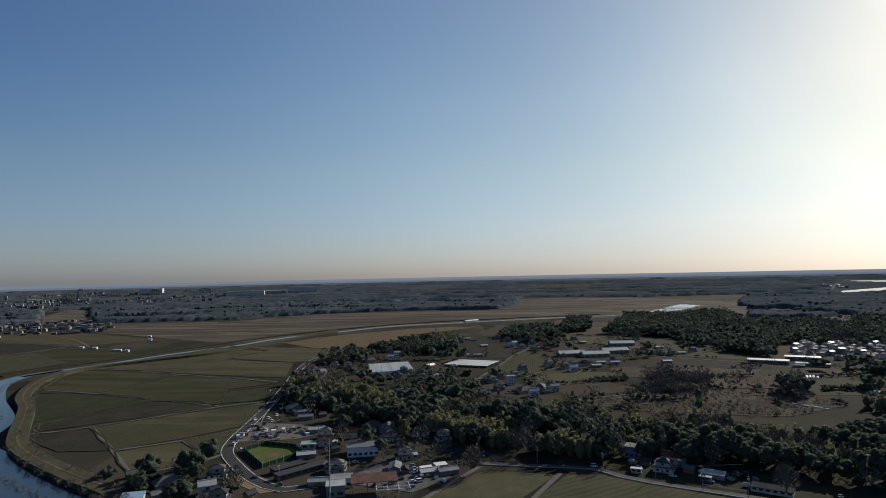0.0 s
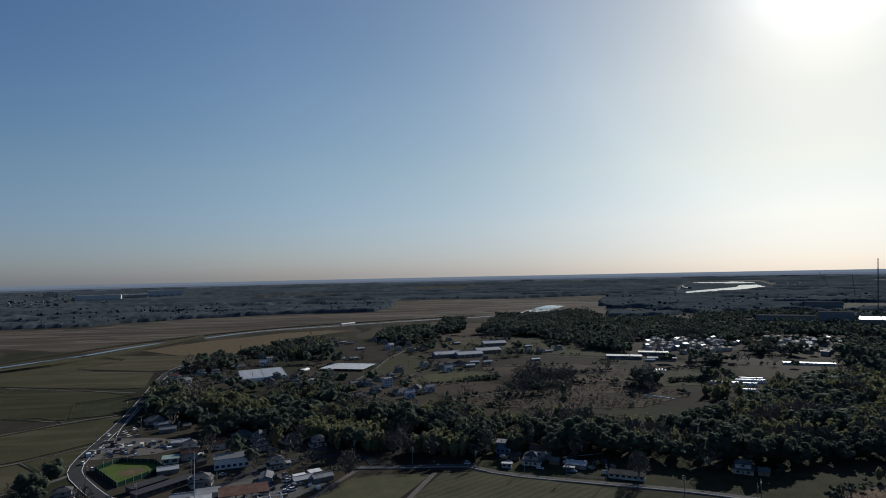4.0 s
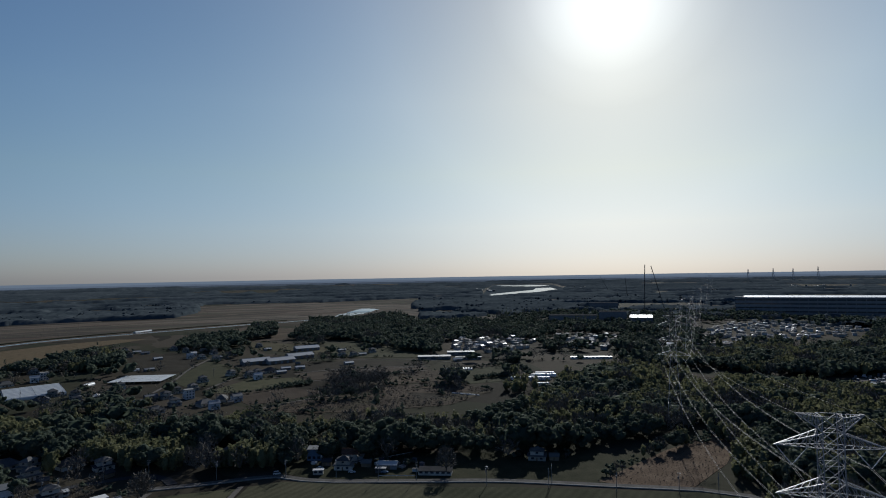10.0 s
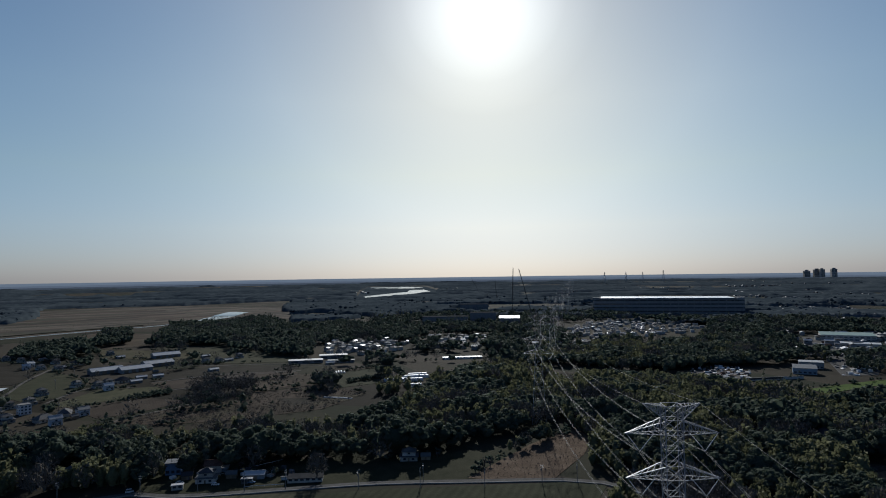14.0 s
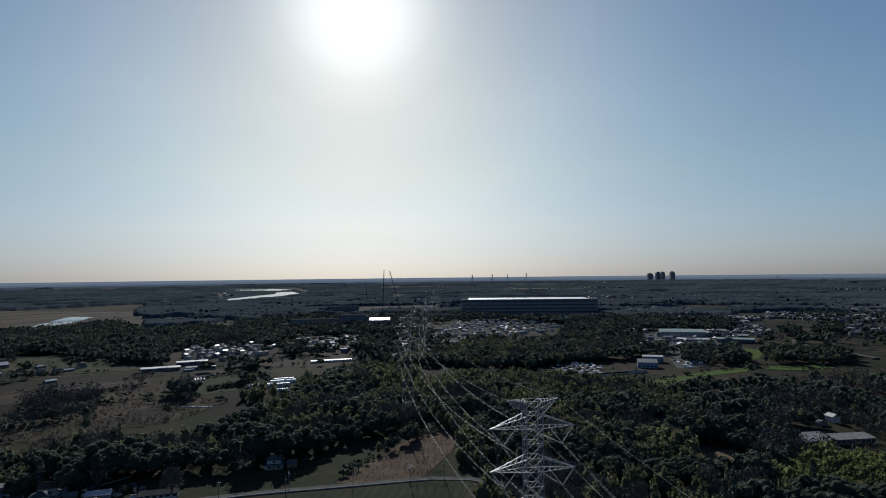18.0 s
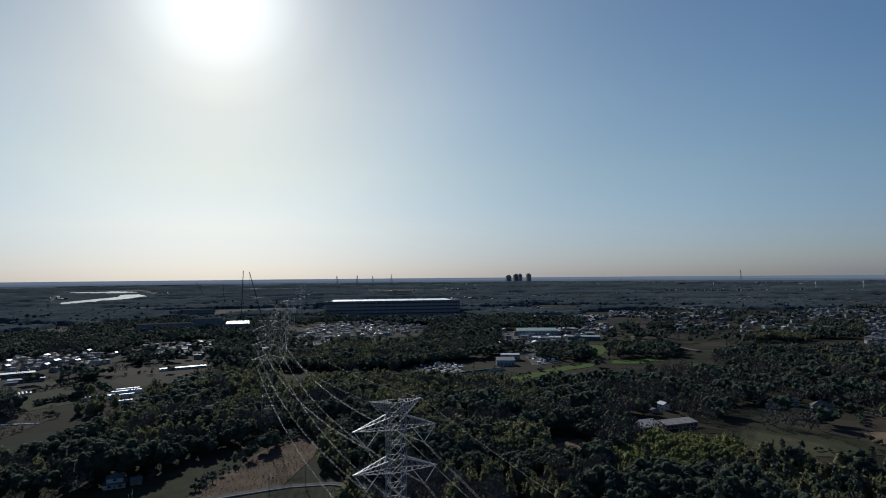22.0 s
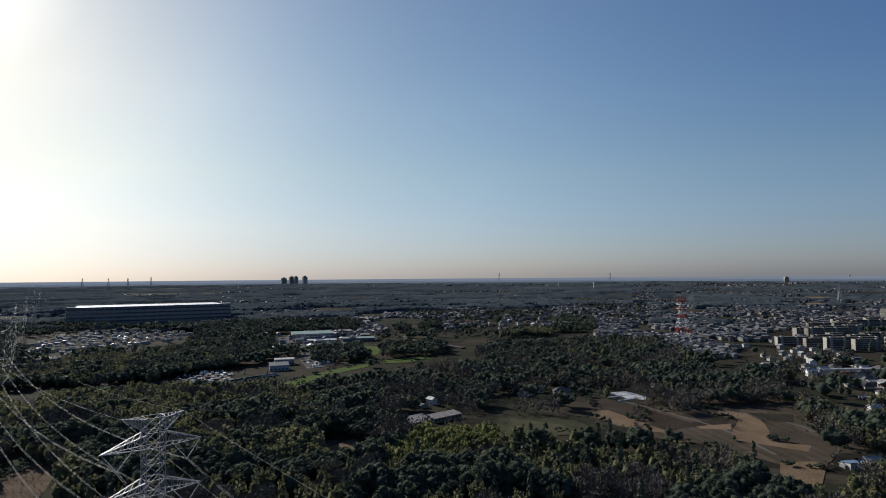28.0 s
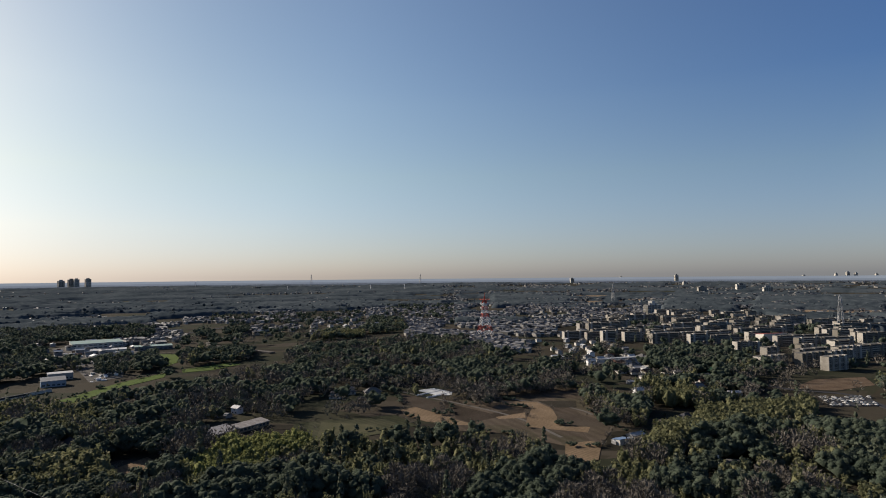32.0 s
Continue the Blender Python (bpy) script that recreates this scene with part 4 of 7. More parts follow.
            b.beam((sx * 5.6, sy * 5.6, -2), (sx * 1.6, sy * 1.6, 70), 0.8)
            b.beam((sx * 5.6, sy * 5.6, 2), (-sx * 2.6, sy * 2.6, 45), 0.5).beam((sx * 2.8, sy * 2.8, 45), (-sx * 1.8, sy * 1.8, 70), 0.5)
    part("lattice_body", b, M_STEEL, p)
    for z, reach in ((70, 6), (62, 11), (52, 11), (42, 11)):
        part("crossarm", Build().beam((-reach, 0, z), (reach, 0, z), 0.9).beam((-reach, 0, z), (0, 0, z + 3), 0.6).beam((reach, 0, z), (0, 0, z + 3), 0.6), M_STEEL, p)


for az_, dist in ((50.28, 4000), (52.13, 4050), (53.55, 4000), (55.29, 4200), (131.0, 1500), (113.6, 2500), (96.0, 4300), (86.0, 4400)):
    x, y = dist * math.sin(radians(az_)), dist * math.cos(radians(az_))
    far_pylon(x, y, 70 - az_)


def cable(points, sag, r, label, steps=40):
    """A hanging cable along a chain of supports."""
    cu = bpy.data.curves.new("power_cable", "CURVE")
    cu.dimensions, cu.bevel_depth, cu.bevel_resolution = "3D", r, 1
    sp = cu.splines.new("POLY")
    pts = []
    for a, b in zip(points, points[1:]):
        for k in range(steps):
            t = k / steps
            q = Vector(a).lerp(Vector(b), t)
            q.z -= 4 * sag * (Vector(b) - Vector(a)).length / 340 * t * (1 - t)
            pts.append(q)
    pts.append(Vector(points[-1]))
    sp.points.add(len(pts) - 1)
    sp.points.foreach_set("co", [c for q in pts for c in (*q, 1.0)])
    cu.materials.append(M_WIRE)
    return tagged(new("power_cable", cu), label, "cable", "cables of the power line")


def support(i, lateral, z):
    x, y = LINE[i]
    a = radians(turn_at(i))
    return (x + lateral * math.cos(a), y + lateral * math.sin(a), gz(x, y) + z)


for z, _ in ARMS:
    for s in (-1, 1):
        for d in (-0.22, 0.22):
            cable([support(i, s * 8.3 + d, z - 4.7) for i in range(len(LINE))], 10.5, 0.033, "sagging aluminium power cable between pylons")
for s in (-1, 1):
    cable([support(i, s * 7.3, 85.9) for i in range(len(LINE))], 7.5, 0.024, "thin earth wire along the pylon tops")


# ---- large far buildings ----
M_SUNROOF = shader("white_sheet_roof", [(0.66, 0.66, 0.65), (0.8, 0.8, 0.79)], 8, 0.8, 0.36, spec=0.5)


def warehouse():
    w = thing("warehouse", 1560, 1080, -50.7, "huge grey logistics warehouse with dark window bands and a pale roof", "warehouse")
    L, D = 400, 150
    for k in range(4):
        part("storey", Build().box(-L / 2, L / 2, -D / 2, D / 2, k * 10 + 0.0, k * 10 + 6.4), M_GREYWALL, w)
        part("window_band", Build().box(-L / 2 + 0.8, L / 2 - 0.8, -D / 2 + 0.8, D / 2 - 0.8, k * 10 + 6.4, k * 10 + 10), M_GLASS, w, "dark recessed band of windows")
        for i in range(20):
            x = -L / 2 + 5 + i * (L - 10) / 19
            part("mullion", Build().box(x - 0.5, x + 0.5, -D / 2, -D / 2 + 0.8, k * 10 + 6.4, k * 10 + 10), M_GREYWALL, w)
    part("parapet", Build().box(-L / 2 + 18, L / 2 - 18, -D / 2 + 12, D / 2 - 12, 40, 44.5), M_GREYWALL, w)
    for j in range(4):
        y0 = -D / 2 + 14 + j * 31
        for i in range(6):
            x0 = -L / 2 + 22 + i * 59.4
            part("roof_panel", Build().box(x0, x0 + 58.6, y0, y0 + 29, 44.5, 44.9), M_SUNROOF, w, "bright sunlit sheet-metal roof")
    for s in (-1, 1):
        part("stair_tower", Build().box(s * (L / 2 - 9) - 9, s * (L / 2 - 9) + 9, -D / 2 + 4, -D / 2 + 26, 40, 46), M_GREYWALL, w)
    return w


warehouse()


# ---- buildings ----
M_BLUEROOF = shader("light_blue_roof", [(0.14, 0.22, 0.3), (0.2, 0.3, 0.4)], 5, 0.5, 0.6, spec=0.15)
M_PALEROOF = shader("pale_barn_roof", [(0.26, 0.262, 0.26), (0.38, 0.38, 0.375)], 6, 0.6, 0.5, spec=0.25, rnd=0.3)
SPOTS = []
GARDENS = []
TEMPLATES = {}
WALL = {}


def wall_of(h, b, mat):
    """The main wall of a building, which holds its windows and doors."""
    WALL[h.name] = part("wall", b, mat, h)


def window(parent, x0, x1, y0, y1, z0, z1):
    part("window", Build().box(x0, x1, y0, y1, z0, z1), M_GLASS, WALL.get(parent.name, parent))


def windows_round(h, w, d, z0, z1, nx, ny):
    """Windows set on the four walls, a few centimetres proud."""
    for s in (-1, 1):
        for i in range(nx):
            x = -w / 2 + (i + 0.5) * w / nx
            window(h, x - 0.8, x + 0.8, s * d / 2 - 0.05, s * d / 2 + 0.05, z0, z1)
    for i in range(ny):
        y = -d / 2 + (i + 0.5) * d / ny
        window(h, -w / 2 - 0.05, -w / 2 + 0.05, y - 0.7, y + 0.7, z0, z1)


def build_house(kind, x, y, turn):
    if kind == "farmhouse":
        h = thing("farmhouse", x, y, turn, "low farmhouse with a broad dark tiled hip roof", "house")
        wall_of(h, Build().box(-7, 7, -4.5, 4.5, -0.5, 3.1), M_CREAM)
        part("roof", Build().hip(14, 9, 3.1, 3.6, 1.1), M_TILE, h)
        part("porch_roof", Build().solid([(-3, -6.4, 2.5), (3, -6.4, 2.5), (3, -4.5, 2.9), (-3, -4.5, 2.9)], [(-3, -6.4, 2.65), (3, -6.4, 2.65), (3, -4.5, 3.05), (-3, -4.5, 3.05)]), M_TILE, h)
        windows_round(h, 14, 9, 0.8, 2.2, 2, 0)
        part("door", Build().box(-0.9, 0.9, -4.56, -4.5, 0, 2.1), M_WOOD, WALL[h.name])
    elif kind == "house":
        h = thing("house", x, y, turn, "two-storey house with pale walls and a dark tiled roof", "house")
        wall_of(h, Build().box(-5.5, 5.5, -4, 4, -0.5, 3.0), M_CREAM)
        part("skirt_roof", Build().hip(11, 8, 3.0, 1.1, 0.8), M_TILE, h)
        part("upper_wall", Build().box(-4.2, 4.2, -3.2, 3.2, 3.0, 6.0), M_CREAM, h)
        part("roof", Build().hip(8.4, 6.4, 6.0, 2.0, 0.7), M_TILE, h)
        windows_round(h, 11, 8, 0.9, 2.2, 2, 0)
        windows_round(h, 8.4, 6.4, 4.3, 5.4, 1, 1)
        part("door", Build().box(-0.6, 0.4, -4.06, -4.0, 0, 2.1), M_WOOD, WALL[h.name])
    elif kind == "gable_house":
        h = thing("gable_house", x, y, turn, "two-storey house with white walls and a grey gable roof", "house")
        wall_of(h, Build().box(-4.5, 4.5, -3.6, 3.6, -0.5, 5.6), M_WHITE)
        part("roof", Build().gable(9, 7.2, 5.6, 2.2, 0.6), M_METALROOF, h)
        windows_round(h, 9, 7.2, 0.9, 2.2, 2, 0)
        windows_round(h, 9, 7.2, 3.6, 4.8, 1, 1)
        part("balcony", Build().box(-3, 3, -4.8, -3.6, 2.7, 3.7), M_GREYWALL, h)
        part("door", Build().box(2.6, 3.6, -3.66, -3.6, 0, 2.1), M_WOOD, WALL[h.name])
    elif kind == "brown_house":
        h = thing("brown_house", x, y, turn, "house with tan walls and a brown gable roof", "house")
        wall_of(h, Build().box(-5, 5, -3.8, 3.8, -0.5, 4.4), M_CREAM)
        part("roof", Build().gable(10, 7.6, 4.4, 2.4, 0.7), M_BROWNROOF, h)
        windows_round(h, 10, 7.6, 0.9, 2.2, 1, 1)
        part("annex", Build().box(5, 8.5, -3, 2, -0.5, 2.7), M_GREYWALL, h)
        part("annex_roof", Build().box(4.9, 8.9, -3.4, 2.4, 2.7, 2.95), M_METALROOF, h)
    elif kind == "estate_house":
        h = thing("estate_house", x, y, turn, "small two-storey estate house with a glinting grey roof", "house")
        wall_of(h, Build().box(-4.4, 4.4, -3.6, 3.6, -0.5, 5.0), M_GREYWALL)
        part("roof", Build().gable(8.8, 7.2, 5.0, 1.3, 0.6), M_METALROOF, h)
        window(h, -3, 0.4, -3.66, -3.6, 3.4, 4.7)
    elif kind == "estate_villa":
        h = thing("estate_villa", x, y, turn, "two-storey estate house with a low dark hip roof", "house")
        wall_of(h, Build().box(-4.6, 4.6, -4, 4, -0.5, 5.2), M_CREAM)
        part("roof", Build().hip(9.2, 8, 5.2, 1.5, 0.6), M_TILE, h)
        window(h, -3, 0.4, -4.06, -4.0, 3.4, 4.7)
    elif kind == "flat_house":
        h = thing("flat_house", x, y, turn, "boxy white three-storey house with a flat roof", "house")
        wall_of(h, Build().box(-4.5, 4.5, -4, 4, -0.5, 8.6), M_WHITE)
        part("parapet", Build().box(-4.7, 4.7, -4.2, 4.2, 8.6, 9.2), M_CONC, h)
        for z in (0.9, 3.7, 6.4):
            windows_round(h, 9, 8, z, z + 1.4, 3, 2)
    elif kind == "shed":
        h = thing("shed", x, y, turn, "low farm shed with a pale corrugated metal roof", "shed")
        wall_of(h, Build().box(-6, 6, -3.5, 3.5, -0.5, 2.7), M_GREYWALL)
        part("roof", Build().gable(12, 7, 2.7, 1.3, 0.4), M_METALROOF, h)
        part("sliding_door", Build().box(-2, 2, -3.58, -3.5, 0, 2.3), M_WOOD, WALL[h.name])
    elif kind == "barn":
        h = thing("barn", x, y, turn, "large barn with grey walls and a wide pale gable roof", "barn")
        wall_of(h, Build().box(-19, 19, -9, 9, -0.5, 4.5), M_GREYWALL)
        part("roof", Build().gable(38, 18, 4.5, 3.4, 0.7), M_PALEROOF, h)
        for i in range(4):
            part("sliding_door", Build().box(-16 + i * 8.6, -11 + i * 8.6, -9.1, -9, 0, 3.6), M_WOOD, WALL[h.name])
    elif kind == "factory":
        h = thing("factory", x, y, turn, "long low factory hall with pale walls and a flat metal roof", "factory")
        wall_of(h, Build().box(-22, 22, -11, 11, -0.5, 7.0), M_CREAM)
        part("roof", Build().gable(44, 22, 7.0, 1.6, 0.6), M_METALROOF, h)
        for i in range(9):
            window(h, -20 + i * 4.7, -17 + i * 4.7, -11.06, -11, 3.2, 4.8)
        part("roller_door", Build().box(-21, -16, -11.08, -11, 0, 4.2), M_GREYWALL, WALL[h.name])
    else:
        h = thing("outbuilding", x, y, turn, "small wooden outbuilding with a tiled roof", "outbuilding")
        wall_of(h, Build().box(-3, 3, -2.2, 2.2, -0.5, 2.5), M_WOOD)
        part("roof", Build().gable(6, 4.4, 2.5, 1.5, 0.4), M_TILE, h)
        part("door", Build().box(-0.6, 0.6, -2.26, -2.2, 0, 2.0), M_WOOD, WALL[h.name])
    return h


def house(kind, x, y, turn, s=1.0, group=""):
    SPOTS.append((x, y, {"barn": 22.0, "factory": 26.0, "shed": 9.0, "outbuilding": 6.0}.get(kind, 10.0) * s))
    SPOTS.append((x * 0.965, y * 0.965, 8.0 * s))
    if kind in TEMPLATES:
        ob = copy_thing(TEMPLATES[kind], pose(x, y, gz(x, y), 0, 0, turn))
    else:
        ob = TEMPLATES[kind] = build_house(kind, x, y, turn)
    ob.scale = (s, s, s)
    if group and ("village" in group or "farm" in group or "fields" in group or "lane" in group):
        GARDENS.append((x, y))
    return tagged(ob, group=group) if group else ob


# village beside the road
for kind, x, y, turn in (
    ("farmhouse", -183, 544, 20), ("shed", -162, 512, 15), ("farmhouse", -98, 478, 25), ("house", -79, 446, 30), ("house", -62, 402, 20),
    ("brown_house", -123, 433, 15), ("brown_house", -110, 455, 12), ("house", -100, 375, 10), ("outbuilding", -218, 614, 0), ("farmhouse", -192, 346, 40),
    ("house", -170, 363, 20), ("gable_house", -163, 335, 30), ("outbuilding", -224, 362, 45), ("shed", -172, 530, 20), ("outbuilding", -150, 520, 30),
    ("farmhouse", -140, 545, 10), ("house", -84, 470, 60), ("farmhouse", -60, 462, 35), ("outbuilding", -70, 432, 10), ("shed", -140, 470, 14),
    ("shed", -128, 404, 20), ("outbuilding", -112, 418, 40), ("shed", -64, 379, 95), ("outbuilding", -57, 374, 100), ("shed", -42, 371, 25), ("shed", -31, 373, 25),
    ("outbuilding", -36, 430, 40), ("house", -40, 448, 20), ("farmhouse", 36, 442, 20), ("outbuilding", 52, 424, 60), ("house", -128, 452, 10), ("outbuilding", -96, 432, 30), ("shed", -186, 330, 40),
    ("house", -150, 322, 15), ("outbuilding", -136, 330, 60), ("shed", -104, 352, 10),
):
    house(kind, x, y, turn, group="houses of the near village")
# farms behind the wood
for kind, x, y, turn in (
    ("flat_house", 15, 671, 20), ("house", 2, 640, 15), ("farmhouse", 28, 625, 30), ("gable_house", 35, 605, 10), ("house", 32, 767, 20), ("gable_house", -212, 735, 60),
    ("shed", -230, 748, 0), ("farmhouse", -119, 719, 10), ("house", -114, 752, 15), ("gable_house", -150, 868, 10), ("farmhouse", -175, 850, 30), ("house", -62, 1072, 10), ("house", 2, 1130, 5),
    ("gable_house", 29, 1022, 30), ("house", 3, 707, 20), ("farmhouse", 44, 640, 80), ("outbuilding", 50, 620, 20), ("shed", -20, 690, 20), ("house", -86, 700, 10), ("shed", -70, 716, 100),
    ("outbuilding", -60, 740, 15), ("house", 96, 790, 20), ("farmhouse", 112, 800, 10), ("shed", 124, 786, 10), ("house", 66, 800, 40), ("farmhouse", -14, 612, 25), ("gable_house", -30, 640, 15),
    ("house", -196, 800, 20), ("outbuilding", -190, 780, 50), ("farmhouse", -215, 690, 35), ("shed", -20, 1010, 20), ("house", 60, 1040, 20), ("farmhouse", 84, 1010, 10), ("house", 20, 1090, 0), ("shed", -40, 1100, 10),
    ("house", -90, 1050, 15), ("brown_house", -240, 780, 30), ("shed", 70, 980, 20), ("house", 40, 985, 15), ("barn", 106, 892, 12), ("barn", 138, 884, 12), ("barn", 172, 920, 12), ("shed", 143, 1043, 10),
    ("shed", 247, 965, 8), ("shed", 152, 812, 5), ("barn", 200, 1010, 5), ("house", 232, 905, 15), ("shed", 262, 900, 5), ("house", 285, 925, 15),
    ("house", -72, 1147, 10), ("shed", -53, 1120, 15), ("house", 20, 716, 30), ("outbuilding", 156, 848, 10), ("house", 136, 1096, 15), ("shed", 361, 773, -20), ("house", 416, 859, -25), ("shed", -28, 895, 20), ("house", -53, 766, 15),
):
    house(kind, x, y, turn, group="farm buildings behind the wood")
# more farm buildings between the plots
for kind, x, y, turn in (("gable_house", -226, 723, 40), ("shed", -226, 765, 20), ("house", -214, 802, 15), ("house", -175, 741, 30), ("shed", -189, 853, 5), ("house", -165, 950, 20), ("flat_house", -143, 884, 20), ("house", -91, 734, 10), ("shed", -73, 717, 15), ("shed", -62, 1072, 20), ("gable_house", -26, 1019, 10), ("gable_house", 24, 999, 5), ("shed", 48, 1096, 30), ("house", 58, 960, 15), ("gable_house", 79, 1009, 40), ("house", 85, 778, 20), ("gable_house", 92, 755, 10), ("shed", 107, 786, 15), ("shed", 134, 813, 5), ("shed", 149, 807, 8), ("house", -6, 682, 30), ("farmhouse", 31, 617, 25), ("gable_house", 57, 631, 20), ("shed", 219, 818, 10), ("house", 247, 894, 15)):
    if all((x - a) ** 2 + (y - b) ** 2 > 150 for a, b in GARDENS):
        house(kind, x, y, turn, group="farm buildings behind the wood")
# houses by the lane
for kind, x, y, turn in (("house", 98, 380, -28), ("brown_house", 107, 397, -28), ("outbuilding", 90, 392, -20), ("shed", 123, 369, -30), ("outbuilding", 112, 378, -30), ("house", 215, 342, -35), ("outbuilding", 224, 336, -35)):
    house(kind, x, y, turn, group="houses along the lane")
# farm houses among the right-hand woods
for kind, x, y, turn, s in (
    ("house", 815, -317, 95, 1.2), ("house", 766, -344, 80, 1.1), ("brown_house", 688, -341, 100, 1.1), ("house", 670, -370, 80, 1.1), ("brown_house", 594, -352, 100, 1.0), ("gable_house", 578, -277, 100, 1.0),
    ("shed", 561, -368, 90, 1.1), ("farmhouse", 472, -267, 110, 1.0), ("shed", 430, -203, 110, 1.0), ("house", 640, 6, 95, 1.0), ("farmhouse", 632, -17, 95, 1.1), ("outbuilding", 600, -5, 80, 1.0),
    ("shed", 554, 112, 50, 1.0), ("gable_house", 568, 104, 50, 0.9), ("brown_house", 516, 159, 50, 1.0), ("farmhouse", 477, 202, 40, 1.0), ("shed", 418, -185, 100, 0.8), ("house", 620, 20, 80, 1.0),
    ("house", 650, -318, 95, 1.0), ("gable_house", 640, -350, 85, 1.0), ("house", 710, -318, 95, 1.0), ("shed", 730, -350, 95, 1.2), ("barn", 800, -340, 95, 0.8), ("brown_house", 620, -372, 80, 1.0), ("house", 700, -372, 95, 1.0), ("shed", 660, -395, 95, 1.2),
    ("house", 605, -330, 80, 1.0), ("gable_house", 585, -345, 100, 1.0), ("barn", 850, -290, 95, 0.7), ("shed", 640, -300, 95, 1.0), ("outbuilding", 540, -276, 60, 1.0),
):
    house(kind, x, y, turn, s, group="houses among the fields")


def fill(poly, step, kinds, turn, group, skip=0.2, s0=0.9, s1=1.15):
    x, y = scatter(poly, step)
    for a, b in zip(x, y):
        if rng.uniform() > skip:
            house(kinds[rng.integers(0, len(kinds))], a, b, turn + 90 * rng.integers(0, 2) + rng.uniform(-6, 6), rng.uniform(s0, s1), group)


EST = ["estate_house", "estate_villa", "estate_villa"]
fill([(395, 850), (470, 800), (585, 915), (565, 985), (490, 1030), (440, 960)], 20, EST, 30, "houses of the small estate", 0.12)
fill([(560, 805), (610, 765), (749, 905), (689, 1000), (620, 930)], 22, EST, 30, "houses of the second estate", 0.15)
fill([(852, 800), (960, 900), (1190, 1010), (1235, 830), (1214, 700), (960, 690), (835, 705)], 22, EST, 35, "houses of the estate below the warehouse", 0.15, 0.8, 1.05)
fill([(700, 760), (790, 760), (830, 700), (760, 690)], 24, EST, 30, "houses beside the power line", 0.3)


fill([(800, -300), (870, -330), (820, -420), (735, -380), (690, -330)], 21, ["house", "gable_house", "brown_house", "farmhouse"], 95, "houses before the apartment blocks", 0.25)
fill([(905, -290), (1090, -390), (980, -440), (860, -400)], 24, EST, 95, "houses before the apartment blocks", 0.3)
fill([(930, -60), (1060, -150), (1150, -330), (1090, -380), (960, -290)], 60, EST, 95, "houses before the apartment blocks", 0.3)


fill([(840, 430), (960, 440), (1060, 530), (1180, 570), (1260, 480), (1150, 330), (1000, 340)], 32, ["shed", "estate_house", "shed", "estate_villa"], -60, "workshops of the industrial district", 0.35, 0.9, 1.5)
fill([(1240, 60), (1300, 240), (1560, 180), (1620, 20), (1400, -40)], 46, ["shed", "estate_house", "estate_villa"], -70, "workshops of the industrial district", 0.35, 0.9, 1.5)


# ---- special buildings ----
def hall(name, x, y, turn, w, d, h0, h1, wall, roof, label, category="building", bays=6):
    """A box building with a roof that slopes from front to back, and a row of windows."""
    SPOTS.append((x, y, 0.6 * max(w, d)))
    t = thing(name, x, y, turn, label, category)
    wall_of(t, Build().solid([(-w / 2, -d / 2, -0.5), (w / 2, -d / 2, -0.5), (w / 2, d / 2, -0.5), (-w / 2, d / 2, -0.5)], [(-w / 2, -d / 2, h0), (w / 2, -d / 2, h0), (w / 2, d / 2, h1), (-w / 2, d / 2, h1)]), wall)
    e = 0.4
    lo = [(-w / 2 - e, -d / 2 - e, h0 + 0.02), (w / 2 + e, -d / 2 - e, h0 + 0.02), (w / 2 + e, d / 2 + e, h1 + 0.02), (-w / 2 - e, d / 2 + e, h1 + 0.02)]
    part("roof", Build().solid(lo, [(a, b, c + 0.35) for a, b, c in lo]), roof, t)
    for k in range(min(2, max(1, int(h0 / 4)))):
        for i in range(bays):
            cx = -w / 2 + (i + 0.5) * w / bays
            window(t, cx - w / bays * 0.3, cx + w / bays * 0.3, -d / 2 - 0.08, -d / 2, 1.2 + k * 4, 2.8 + k * 4)
    return t


hall("white_workshop", -91, 411, 14, 21, 11, 6.2, 6.8, M_WHITE, M_METALROOF, "white two-storey workshop with a pale blue-grey roof", "workshop", 6)
hall("blue_house", 86, 408, -25, 9, 7, 7.0, 7.6, M_BLUEWALL, M_METALROOF, "small blue-clad two-storey building by the lane", "house", 3)
hall("white_office", -90, 350, 14, 12, 8, 5.0, 5.4, M_WHITE, M_METALROOF, "small white office with a flat pale roof", "office", 3)
hall("white_shop", -90, 336, 14, 10, 9, 6.0, 6.2, M_CONC, M_METALROOF, "pale concrete workshop block", "workshop", 2)
hall("teal_shed", -133, 426, 12, 10, 7, 3.2, 3.8, M_CREAM, M_TEAL, "shed with a light blue-green roof", "shed", 2)
hall("long_shed", -120, 372, 50, 36, 6, 2.8, 3.4, M_DARK, M_TILE, "long dark-roofed shed beside the pitch", "shed", 7)
hall("boundary_wall", 141, 351, -28, 16, 0.4, 1.8, 1.8, M_WHITE, M_CONC, "white boundary wall by the lane", "wall", 1)
hall("shiny_hall", 933, 1050, -42, 46, 50, 20, 22.5, M_GREYWALL, M_SHINE, "grey industrial hall with a bright sunlit roof", "hall", 8)
hall("grey_block", 950, 1165, -40, 62, 40, 26, 26, M_GREYWALL, M_FELT, "tall grey concrete plant building", "factory", 10)
hall("grey_block", 880, 1225, -38, 110, 40, 17, 17, M_GREYWALL, M_FELT, "long grey factory building", "factory", 16)
hall("white_roof_block", 1260, 1590, -38, 90, 40, 18, 18, M_GREYWALL, M_FELT, "grey factory with a pale roof", "factory", 12)
hall("long_white_shed", 340, 806, -24, 46, 10, 4.0, 4.8, M_GREYWALL, M_SHINE, "long grey shed with a glossy pale roof", "shed", 3)
